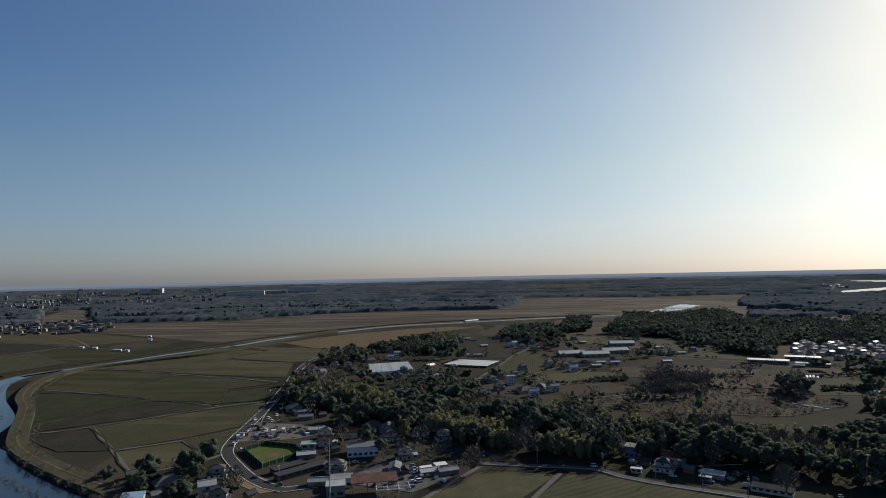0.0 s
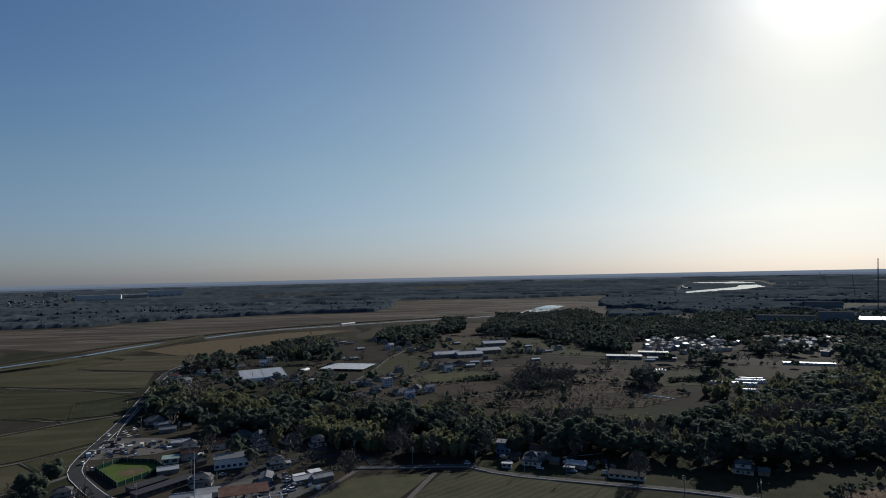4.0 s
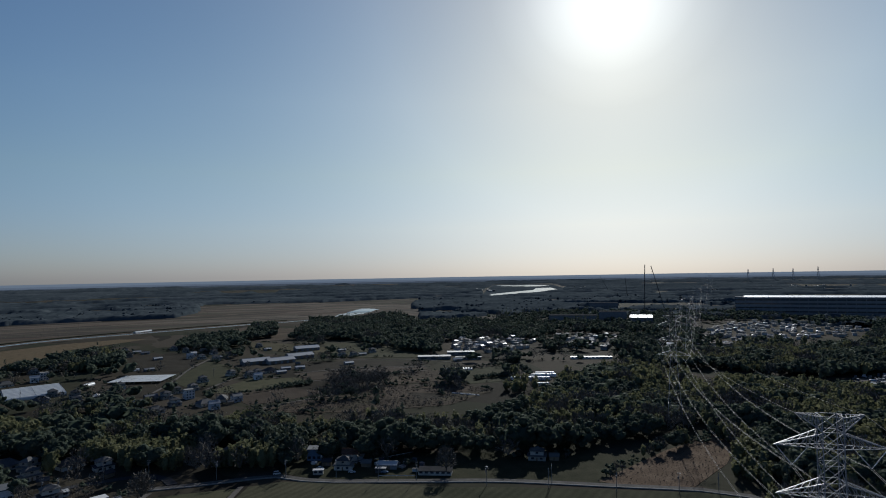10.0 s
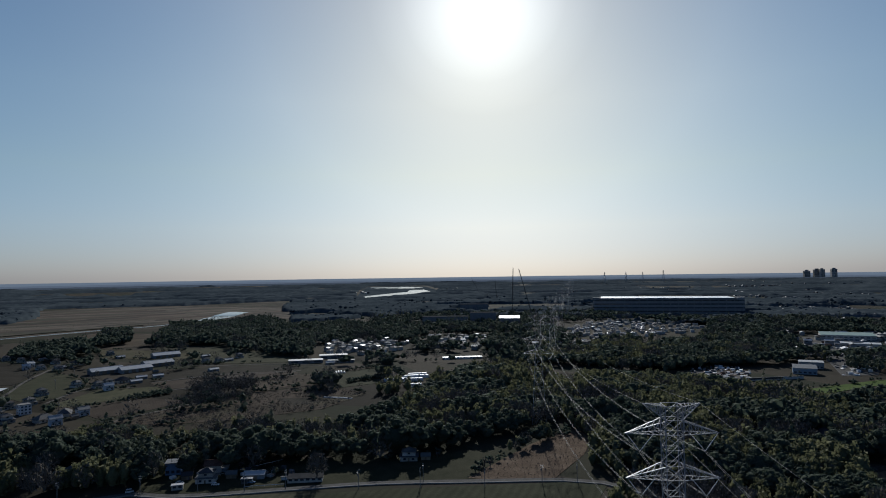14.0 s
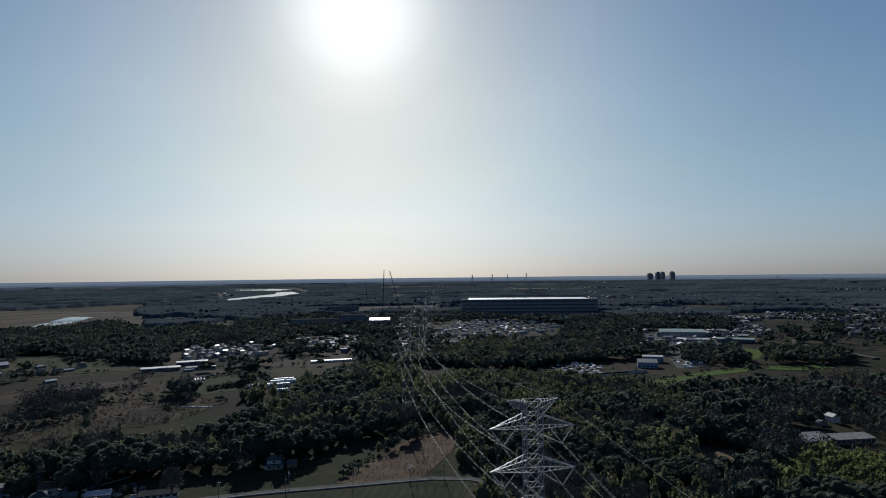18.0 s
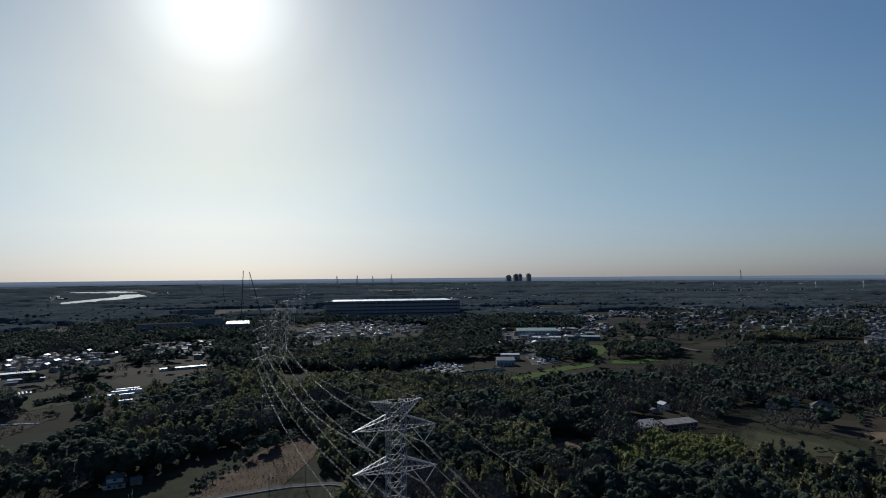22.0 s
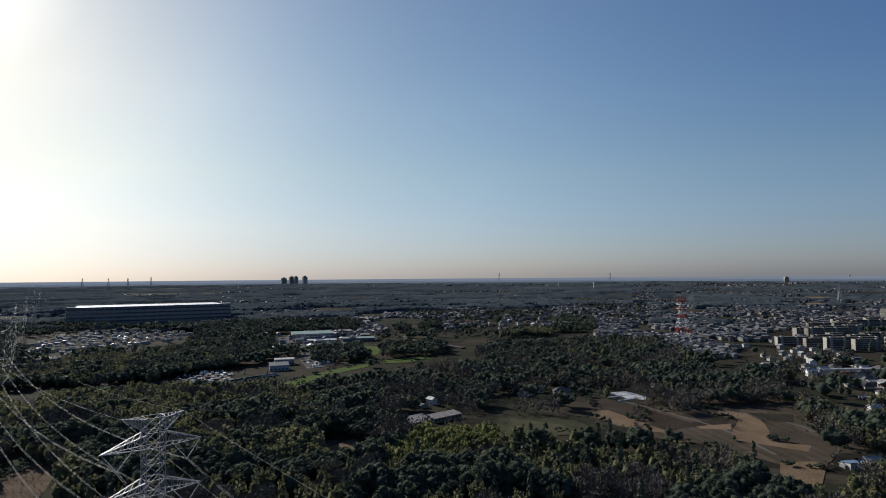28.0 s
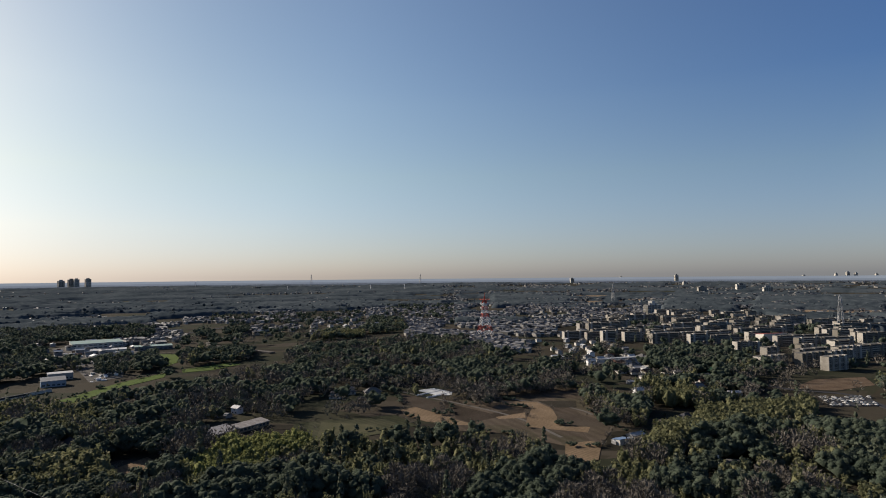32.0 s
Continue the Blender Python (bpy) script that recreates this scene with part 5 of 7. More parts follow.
hall("long_white_shed", 392, 828, -24, 40, 9, 4.4, 5.2, M_GREYWALL, M_SHINE, "long grey shed with a glossy roof", "shed", 3)
hall("long_white_shed", 380, 778, -24, 36, 7, 3.4, 4.0, M_GREYWALL, M_METALROOF, "low white shed with a bright roof", "shed", 7)
hall("glasshouse", 530, 698, -28, 56, 7, 2.2, 2.6, M_PLASTIC, M_SHINE, "wide glasshouse with a mirror-bright roof", "greenhouse", 12)
hall("green_factory", 1160, 452, -62, 78, 46, 9, 10.5, M_CREAM, M_TEAL, "factory with a pale green metal roof", "factory", 10)
hall("white_factory", 1062, 395, -66, 52, 18, 6, 6.6, M_CREAM, M_METALROOF, "low cream factory with a white roof", "factory", 8)
hall("flat_green_shed", 1105, 340, -70, 58, 24, 6, 6.5, M_GREYWALL, M_TEAL, "low shed with a grey-green roof", "shed", 8)
hall("white_shed", 752, 338, -62, 24, 16, 6.5, 9, M_PALEBLUE, M_METALROOF, "pale blue shed with a grey metal roof", "shed", 5)
hall("white_shed", 800, 352, -62, 26, 14, 7.5, 8, M_GREYWALL, M_METALROOF, "white shed with a flat roof", "shed", 6)
hall("yard_wall", 659, 351, -27.8, 124, 0.4, 3.0, 3.0, M_CREAM, M_CONC, "long pale wall round the builders' yard", "wall", 1)
hall("school", 797, -352, 100, 70, 12, 6, 6.4, M_CREAM, M_METALROOF, "long white school building with a pale roof", "school", 18)
hall("white_long_roof", 1480, -55, 95, 60, 16, 8, 8.5, M_CREAM, M_SHINE, "low building with a long pale roof", "building", 8)
hall("green_court", 700, -421, 100, 44, 22, 3, 3, M_GREENNET, M_GREENNET, "fenced sports court with green netting", "court", 1)
hall("red_roof_hall", 965, -705, 95, 46, 20, 15, 17, M_CREAM, M_RED, "white hall with a red roof among apartment blocks", "hall", 7)
hall("retail_shed", 1860, -2060, 110, 120, 60, 14, 14, M_CREAM, M_WHITE, "large pale retail shed", "shop", 12)
hall("wood_shed", 352, -226, 115, 14, 8, 4, 5, M_WOOD, M_TILE, "dark shed hidden in the wood", "shed", 2)
hall("blue_roof_shed", 417, -186, 110, 9, 7, 3.2, 4, M_CREAM, M_BLUEWALL, "small shed with a blue roof", "shed", 2)
for x, y, w, d, h in ((-1292, 3095, 190, 70, 28), (-1173, 3224, 110, 60, 24), (-1111, 3471, 170, 70, 30), (-1900, 3260, 120, 50, 34)):
    hall("distant_warehouse", x, y, 18, w, d, h, h, M_CREAM, M_METALROOF, "pale distant warehouse above the woods", "warehouse", 5)
for w, d, a in ((30, 12, 0), (30, 10, 1)):
    hall("old_long_shed", 485 + a * 25, 105 - a * 22, -40, w, d, 3.4, 6.4 - a * 1.4, M_WOOD, M_OLDROOF, "long old shed with a weathered pale roof", "shed", 8)


hall("long_shed", -131, 378, 50, 22, 7, 2.6, 3.0, M_DARK, M_FELT, "low dark store behind the long shed", "shed", 4)
hall("blue_roof_house", -196, 318, 20, 11, 8, 4.4, 5.2, M_CREAM, M_BLUEROOF, "house with a light blue metal roof by the river path", "house", 3)
hall("white_canopy", -44, 375, 25, 7, 5, 2.7, 3.0, M_STEEL, M_WHITE, "small white carport canopy beside parked cars", "carport", 1)
hall("white_canopy", -36, 382, 25, 7, 5, 2.7, 3.0, M_STEEL, M_WHITE, "white carport canopy at the yard's edge", "carport", 1)
hall("lean_to", -60, 402, 20, 14, 4, 2.4, 2.8, M_CREAM, M_METALROOF, "row of small cream lock-up sheds", "shed", 4)
hall("pump_hut", -214, 343, 30, 4, 3.5, 2.8, 3.0, M_CREAM, M_BLUEROOF, "little hut with a pale blue roof beside the paddies", "hut", 1)
hall("site_cabin", 81, 376, -20, 6, 2.6, 2.7, 2.7, M_CREAM, M_METALROOF, "cream site cabin beside the lane", "cabin", 2)
hall("site_cabin", 116, 362, -28, 6, 2.6, 2.7, 2.7, M_DARK, M_METALROOF, "dark grey site cabin beside the lane", "cabin", 2)
hall("old_greenhouse", 145, 345, -30, 20, 7, 2.4, 3.0, M_CREAM, M_FELT, "old white-walled greenhouse by the lane", "greenhouse", 6)


for x, y in [(-742, 1048), (-710, 1038), (-647, 1001), (-641, 1001), (-622, 992), (-728, 1242), (-687, 1173)]:
    hall("field_hut", x, y, 12, 7, 5, 2.6, 3.2, M_WHITE, M_PALEROOF, "small white hut among the paddies", "hut", 1)


def tank_house():
    t = thing("tank_house", -101, 377, 20, "low octagonal concrete tank with a pale rim", "tank")
    part("wall", Build().tube(0, 0, -0.5, 4.2, 7.0, 7.0, 8), M_GREYWALL, t)
    part("rim", Build().tube(0, 0, 4.2, 4.7, 7.4, 7.4, 8), M_CONC, t)
    part("cover", Build().tube(0, 0, 4.7, 4.8, 6.4, 6.4, 8), M_FELT, t)
    SPOTS.append((-101, 377, 10))


tank_house()


def guard_rail(pts, label, mat, h=1.0):
    """Posts and one rail along a line."""
    t = thing("guard_rail", *pts[0], 0, label, "guard rail", z=0.0)
    line = smooth_line(pts, 4.0)
    o = np.array(pts[0])
    for p, q in zip(line, line[1:]):
        a, b = p - o, q - o
        part("post", Build().box(a[0] - 0.06, a[0] + 0.06, a[1] - 0.06, a[1] + 0.06, -0.3, h), M_STEEL, t)
        part("rail", Build().beam((*a, h - 0.15), (*b, h - 0.15), 0.22), mat, t)


guard_rail([(97, 384), (117, 386), (148, 390)], "white guard rail along the slope above the lane", M_WHITE, 1.4)
guard_rail([(112, 355), (122, 350), (132, 345)], "blue safety barrier at the lane's edge", M_BLUEWALL, 1.0)
guard_rail([(-196, 500), (-206, 540), (-213, 575), (-224, 630)], "white guard rail along the curving road", M_WHITE, 0.9)


def red_canopy():
    t = thing("open_shed", -70, 344, 14, "open shed with a rust-red sheet roof on steel posts", "shed")
    part("roof", Build().solid([(-13, -6, 6.0), (13, -6, 6.0), (13, 6, 7.4), (-13, 6, 7.4)], [(-13, -6, 6.25), (13, -6, 6.25), (13, 6, 7.65), (-13, 6, 7.65)]), M_BROWNROOF, t)
    for x in (-12.4, -4, 4, 12.4):
        for y, h in ((-5.4, 6.0), (5.4, 7.3)):
            part("post", Build().box(x - 0.15, x + 0.15, y - 0.15, y + 0.15, -0.5, h), M_DARK, t)
    f = thing("carport", -58, 336, 14, "bare white steel carport without its roof sheets", "carport")
    for x in (-9, -3, 3, 9):
        for y in (-5, 5):
            part("post", Build().box(x - 0.15, x + 0.15, y - 0.15, y + 0.15, -0.5, 4.5), M_WHITE, f)
        part("cross_beam", Build().box(x - 0.15, x + 0.15, -5.2, 5.2, 4.5, 4.8), M_WHITE, f)
    for y in (-5, 0, 5):
        part("rail", Build().box(-9.2, 9.2, y - 0.12, y + 0.12, 4.8, 5.05), M_WHITE, f)
    SPOTS.extend([(-70, 344, 15), (-58, 336, 12)])


red_canopy()


# ---- greenhouses ----
def tunnel(name, x, y, turn, length, width, height, label, group, mat=M_PLASTIC):
    t = thing(name, x, y, turn, label, "greenhouse", group)
    k = 8
    arc = [(width / 2 * math.cos(math.pi * i / k), height * math.sin(math.pi * i / k) ** 0.8 + 0.05) for i in range(k + 1)]
    b = Build()
    for i in range(k):
        b.face((-length / 2, *arc[i]), (-length / 2, *arc[i + 1]), (length / 2, *arc[i + 1]), (length / 2, *arc[i]))
    part("film_cover", b, mat, t)
    for s in (-1, 1):
        e = Build()
        e.face(*[(s * length / 2, *p) for p in (arc if s < 0 else arc[::-1])])
        part("end_panel", e, mat, t)
    for q in range(3):
        xx = -length / 2 + length * q / 2
        hb = Build()
        for i in range(k):
            hb.beam((xx, arc[i][0] * 1.02, arc[i][1] * 1.02), (xx, arc[i + 1][0] * 1.02, arc[i + 1][1] * 1.02), 0.12)
        part("hoop", hb, M_STEEL, t)
    SPOTS.append((x, y, max(6.0, length / 2.2)))
    return t


for i in range(8):
    u = i / 7
    tunnel("greenhouse", -143.5 + 15 * u, 811 - 61 * u, 22, 54, 7.6, 3.8, "long white film greenhouse tunnel", "greenhouse tunnels of the farm")
tunnel("greenhouse", -88, 805, 60, 18, 6, 3.2, "short white greenhouse tunnel", "greenhouse tunnels of the farm")
tunnel("greenhouse", -118, 1022, 10, 30, 9, 4, "pale greenhouse near the far bank", "greenhouse tunnels of the farm")
tunnel("greenhouse", -44, 905, 40, 9, 5, 3, "small white greenhouse tunnel", "greenhouse tunnels of the farm")
for i in range(10):
    tunnel("low_tunnel", 314 + 3.4 * i, 703 - 0.6 * i, 66, 15, 2.6, 1.7, "white film tunnel in a row", "row of ten white tunnels")
for x, y, l in ((361, 602, 26), (391, 606, 30), (358, 560, 18), (376, 590, 24), (400, 616, 22)):
    tunnel("greenhouse", x, y, -25, l, 8, 3.5, "white film greenhouse beside the wood", "greenhouses beside the wood")
for i in range(5):
    tunnel("low_tunnel", 1270 + 9 * i, -190 - 8 * i, 20, 30, 6, 3, "white film greenhouse near the red tower", "greenhouses near the red tower")
for x, y, l in ((270, 552, 22), (262, 561, 14), (620, -88, 30), (628, -74, 34), (612, -80, 26)):
    tunnel("row_cover", x, y, -55, l, 2.4, 0.9, "low white row cover on the field", "row covers")


def net_house():
    t = thing("net_house", -32, 816, -20, "flat-roofed net house with pale green panels on posts", "greenhouse")
    for i in range(6):
        for j in range(4):
            part("roof_panel", Build().box(-30 + i * 10.0, -20.4 + i * 10.0, -24 + j * 12.0, -12.6 + j * 12.0, 2.5, 2.62), M_PLASTIC, t, "pale green translucent panel")
    for i in range(7):
        for j in range(5):
            part("post", Build().box(-30.3 + i * 10, -30.1 + i * 10, -24.3 + j * 12, -24.1 + j * 12, -0.4, 2.6), M_STEEL, t)
    SPOTS.append((-32, 816, 38))


net_house()
tunnel("greenhouse", -62, 1560, 50, 50, 8, 3.4, "pale greenhouse on the far side", "greenhouse tunnels of the farm")


# ---- apartment blocks and towers ----
def apartment(x, y, turn, bays=8, storeys=5):
    far = math.hypot(x, y) > 1050
    key = ("apartment", bays, storeys, far)
    SPOTS.append((x, y, 0.55 * bays * 6.2))
    if key in TEMPLATES:
        return copy_thing(TEMPLATES[key], pose(x, y, gz(x, y), 0, 0, turn))
    t = TEMPLATES[key] = thing("apartment_block", x, y, turn, f"beige concrete apartment block with {storeys} rows of balconies", "apartment block", "apartment blocks")
    w, d, h = bays * 6.2, 10.5, storeys * 2.8
    # the core's dark colour imitates the shade behind the balconies
    part("core", Build().box(-w / 2 + 0.4, w / 2 - 0.4, -d / 2 + 0.3, d / 2 - 0.3, -0.5, h), M_RECESS, t, "windows behind the balconies, painted dark as in shade")
    part("roof", Build().box(-w / 2 - 0.3, w / 2 + 0.3, -d / 2 - 0.3, d / 2 + 0.3, h, h + 0.5), M_ROOFDECK, t)
    for s in (-1, 1):
        part("end_wall", Build().box(s * w / 2 - 0.45, s * w / 2 + 0.45, -d / 2 - 0.5, d / 2 + 0.1, -0.5, h), M_BLOCK, t)
    for k in range(storeys):
        part("balcony", Build().box(-w / 2 + 0.45, w / 2 - 0.45, -d / 2 - 0.9, d / 2, k * 2.8 - 0.2, k * 2.8 + 1.15), M_BLOCK, t)
    for i in range(0, bays, 4 if far or bays > 9 else 2):
        x0 = -w / 2 + i * 6.2
        part("stair_shaft", Build().box(x0 + 4.2, x0 + 8.0, -d / 2 - 1.9, -d / 2 + 2.0, -0.5, h + 1.6), M_BLOCK, t)
    if not far:
        for i in range(bays):
            x0 = -w / 2 + i * 6.2
            part("partition", Build().box(x0 - 0.15, x0 + 0.15, -d / 2 - 0.95, -d / 2 + 0.3, -0.2, h), M_BLOCK, t)
    return t


M_ROOFDECK = shader("weathered_roof_deck", [(0.055, 0.054, 0.051), (0.105, 0.102, 0.096)], 5, 0.8, 0.95, spec=0.0, rnd=0.6)
M_BLOCK = shader("aged_cream_concrete", [(0.130, 0.120, 0.102), (0.216, 0.200, 0.173), (0.311, 0.292, 0.259)], 7, 0.7, 0.85, rnd=0.7)
ESTATE = [(1108, -388), (1448, -594), (1642, -825), (1527, -1059), (1325, -1050), (1152, -1106), (978, -939), (675, -617), (640, -519), (673, -479), (876, -568), (956, -559), (982, -442)]
ua, va = np.array((0.087, -0.996)), np.array((0.996, 0.087))
for i in range(32):
    for j in range(17):
        c = np.array((600.0, -380.0)) + va * i * 36 + ua * (j * 56 + 20 * math.sin(i * 1.9))
        if not inside(ESTATE, c[0], c[1]) or noise.noise((i / 3.1, j / 2.3, 4.0)) < -0.28 or rng.uniform() < (0.2 if i < 15 else 0.42):
            continue
        bays, storeys = ((8, 6), (4, 6), (6, 6), (8, 5), (4, 7), (10, 6))[int(rng.integers(0, 6))]
        if i > 14 and rng.uniform() < 0.22:
            bays, storeys = 14, 7
        apartment(c[0] + rng.uniform(-6, 6), c[1] + rng.uniform(-6, 6), -85 + (0 if (i // 5) % 3 else 12), bays, storeys)


def tower_block(x, y, turn, w, d, storeys, label, name="high_rise"):
    t = thing(name, x, y, turn, label, "tower block")
    h = storeys * 3.2
    part("core", Build().box(-w / 2 + 0.4, w / 2 - 0.4, -d / 2 + 0.4, d / 2 - 0.4, -4, h), M_GLASS, t)
    step = 2 if math.hypot(x, y) > 2500 else 1
    for k in range(0, storeys, step):
        part("floor_band", Build().box(-w / 2, w / 2, -d / 2, d / 2, k * 3.2, k * 3.2 + 1.5 * step), M_CREAM, t)
    for i in range(5):
        x0 = -w / 2 + i * (w - 1.4) / 4
        part("pier", Build().box(x0, x0 + 1.4, -d / 2 - 0.15, d / 2 + 0.15, -4, h), M_CREAM, t)
    part("roof_house", Build().box(-w / 4, w / 4, -d / 4, d / 4, h, h + 6), M_GREYWALL, t)


for az_, dist, w, st in ((66.2, 4400, 34, 14), (66.9, 4420, 36, 16), (67.25, 4380, 26, 17), (68.05, 4400, 30, 17), (118.96, 4400, 22, 14), (119.6, 4000, 16, 7), (131.57, 4650, 17, 13), (130.8, 4650, 15, 10), (132.1, 4650, 14, 11), (114.3, 4650, 13, 7), (128.6, 4600, 14, 8), (133.4, 4650, 14, 9), (110.0, 4300, 24, 10), (126.0, 3300, 40, 9), (124.0, 3500, 44, 10), (121.0, 3300, 40, 9), (-38.5, 3300, 60, 10), (-36.0, 3500, 50, 11), (-35.4, 3450, 24, 16), (-33.0, 3500, 60, 9), (-30.0, 3600, 50, 10), (-26.0, 3700, 60, 9)):
    x, y = dist * math.sin(radians(az_)), dist * math.cos(radians(az_))
    tower_block(x, y, -az_ + 20, w, 24, st, "tall distant tower block on the skyline")
tower_block(1757, -892, 118, 66, 16, 8, "cream apartment hotel with a raised lift tower", "hotel")
part("lift_tower", Build().box(-4, 10, -7, 7, 25.6, 38), M_CREAM, bpy.data.objects["hotel"])


def red_tower():
    t = thing("radio_tower", 1174, -249, 12, "red and white steel lattice radio tower with three platforms", "tower")
    SPOTS.append((1174, -249, 20))
    half = lambda z: 10.5 * (1 - z / 70) ** 1.5 + 3.2  # noqa: E731
    levels = [0, 12, 22, 31, 39, 46, 53, 59, 65, 71]
    for n, (z0, z1) in enumerate(zip(levels, levels[1:])):
        h0, h1 = half(min(z0, 69)), half(min(z1, 69))
        mat = M_WHITE if n in (0, 2, 3, 5, 7) else M_RED
        for sx in (-1, 1):
            for sy in (-1, 1):
                part("leg", Build().beam((sx * h0, sy * h0, z0 - 0.5), (sx * h1, sy * h1, z1), 0.9), mat, t)
        c0, c1 = [(-h0, -h0), (h0, -h0), (h0, h0), (-h0, h0)], [(-h1, -h1), (h1, -h1), (h1, h1), (-h1, h1)]
        for i in range(4):
            j = (i + 1) % 4
            part("diagonal", Build().beam((*c0[i], z0), (*c1[j], z1), 0.5), mat, t)
            part("diagonal", Build().beam((*c0[j], z0), (*c1[i], z1), 0.5), mat, t)
            part("ring_beam", Build().beam((*c1[i], z1), (*c1[j], z1), 0.5), mat, t)
    for z, r, mat in ((56, 8.5, M_WHITE), (63.5, 8.5, M_WHITE), (72, 9.5, M_RED)):
        p = part("platform", Build().tube(0, 0, z, z + 0.8, r, r, 12), mat, t)
        for i in range(12):
            q = i * math.pi / 6
            part("rail_post", Build().beam((r * math.cos(q), r * math.sin(q), z + 0.8), (r * math.cos(q), r * math.sin(q), z + 2.4), 0.3), mat, p)
    part("mast", Build().tube(0, 0, 72, 80, 1.6, 1.2, 8), M_RED, t)
    part("antenna", Build().tube(0, 0, 80, 87, 0.4, 0.2, 6), M_RED, t)
    for i in range(5):
        q = i * 1.26
        part("dish", Build().tube(7 * math.cos(q), 7 * math.sin(q), 64.5, 67.5, 1.4, 1.4, 8), M_WHITE, t)
    b = hall("tower_base_building", 1180, -262, 100, 44, 16, 6, 6, M_CREAM, M_CONC, "low pale building at the foot of the radio tower", "building", 8)
    return b


red_tower()


def crane(x, y, tip, w=1.6, label="tall crawler crane with a lattice boom"):
    t = thing("crane", x, y, 0, label, "crane")
    part("undercarriage", Build().box(-5, 5, -4, -2, 0, 1.6).box(-5, 5, 2, 4, 0, 1.6), M_DARK, t)
    part("cab_body", Build().box(-5, 4, -3, 3, 1.6, 5.5), M_GREYWALL, t)
    foot, top = Vector((3, 0, 3)), Vector(tip) - Vector((x, y, gz(x, y)))
    side = Vector((-(top - foot).y, (top - foot).x, 0))
    side = side.normalized() * w / 2 if side.length > 0.1 else Vector((w / 2, 0, 0))
    up = (top - foot).cross(side).normalized() * w / 2
    b = Build()
    n = 22
    cs = [side + up, up - side, -side - up, side - up]
    for c in cs:
        b.beam(foot + c, top + c * 0.4, 0.32)
    for k in range(n):
        p0, p1 = foot.lerp(top, k / n), foot.lerp(top, (k + 1) / n)
        for i in range(4):
            b.beam(p0 + cs[i], p1 + cs[(i + 1) % 4], 0.14)
    part("lattice_boom", b, M_DARK, t)
    part("hoist_rope", Build().beam(top, (top.x * 0.97, top.y * 0.97, 30), 0.15), M_DARK, t)


for (a0, r0), (a1, r1, z1) in (((41.78, 1500), (42.05, 1500, 134)), ((43.79, 1510), (42.57, 1525, 131)), ((38.93, 3000), (38.17, 3000, 99)), ((40.45, 2600), (40.35, 2600, 93))):
    crane(r0 * math.sin(radians(a0)), r0 * math.cos(radians(a0)), (r1 * math.sin(radians(a1)), r1 * math.cos(radians(a1)), z1), 1.7)


M_STEAM = shader("white_steam", [(0.6, 0.61, 0.62), (0.75, 0.75, 0.75)], 6, 2, 1.0, spec=0.0, translucent=0.5)


def chimney(az_, r, stack, plume):
    """A works chimney with a short drifting plume of steam."""
    x, y = r * math.sin(radians(az_)), r * math.cos(radians(az_))
    t = thing("works_chimney", x, y, 0, "distant works chimney with a white plume of steam", "chimney", "distant chimneys")
    part("stack", Build().tube(0, 0, -2, stack, 1.6, 1.2, 10), M_CREAM, t)
    v = np.concatenate([blob((plume * 0.25 * (k / 7) ** 1.6, 0, stack + plume * (k + 0.4) / 8), 1.3 + 0.32 * k, 6, 1.5) for k in range(8)])
    part("steam_plume", leaf_mesh(v, M_STEAM, "steam_plume"), M_STEAM, t, "white drifting steam")


for row in [(76.15, 4150, 17, 26), (83.93, 3700, 10, 16), (91.4, 3600, 12, 24), (94.54, 3500, 14, 30)]:
    chimney(*row)


# ---- vehicles ----
CARS = {}
PAINTS = [("white", M_WHITE), ("silver", M_METALROOF), ("dark", M_DARK), ("blue", M_BLUEWALL)]


def car(x, y, turn, paint=0, van=False, group="parked cars"):
    col, mat = PAINTS[paint]
    key = (paint, van)
    SPOTS.append((x, y, 5.0))
    if key in CARS:
        return copy_thing(CARS[key], pose(x, y, gz(x, y) + 0.3, 0, 0, turn))
    t = CARS[key] = thing("van" if van else "car", x, y, turn, f"{col} {'van' if van else 'car'} standing on the ground", "van" if van else "car", group, gz(x, y) + 0.3)
    hh = 1.15 if van else 0.95
    part("body", Build().solid([(-2.1, -0.85, 0.3), (2.1, -0.85, 0.3), (2.1, 0.85, 0.3), (-2.1, 0.85, 0.3)], [(-2.05, -0.8, hh), (2.0, -0.8, hh - 0.1), (2.0, 0.8, hh - 0.1), (-2.05, 0.8, hh)]), mat, t)
    x0, x1, z = (-2.0, 1.3, 1.95) if van else (-1.5, 0.8, 1.5)
    part("glasshouse", Build().solid([(x0, -0.78, hh - 0.05), (x1 + 0.4, -0.78, hh - 0.05), (x1 + 0.4, 0.78, hh - 0.05), (x0, 0.78, hh - 0.05)], [(x0 + 0.3, -0.66, z), (x1 - 0.2, -0.66, z), (x1 - 0.2, 0.66, z), (x0 + 0.3, 0.66, z)]), M_GLASS, t)
    part("roof", Build().box(x0 + 0.3, x1 - 0.2, -0.66, 0.66, z, z + 0.06), mat, t)
    for wx in (-1.35, 1.35):
        for wy in (-0.8, 0.8):
            k = 10
            ring = [(wx + 0.33 * math.cos(2 * math.pi * i / k), 0.33 + 0.33 * math.sin(2 * math.pi * i / k)) for i in range(k)]
            part("wheel", Build().solid([(p, wy - 0.1, q) for p, q in ring], [(p, wy + 0.1, q) for p, q in ring]), M_TYRE, t)
    return t


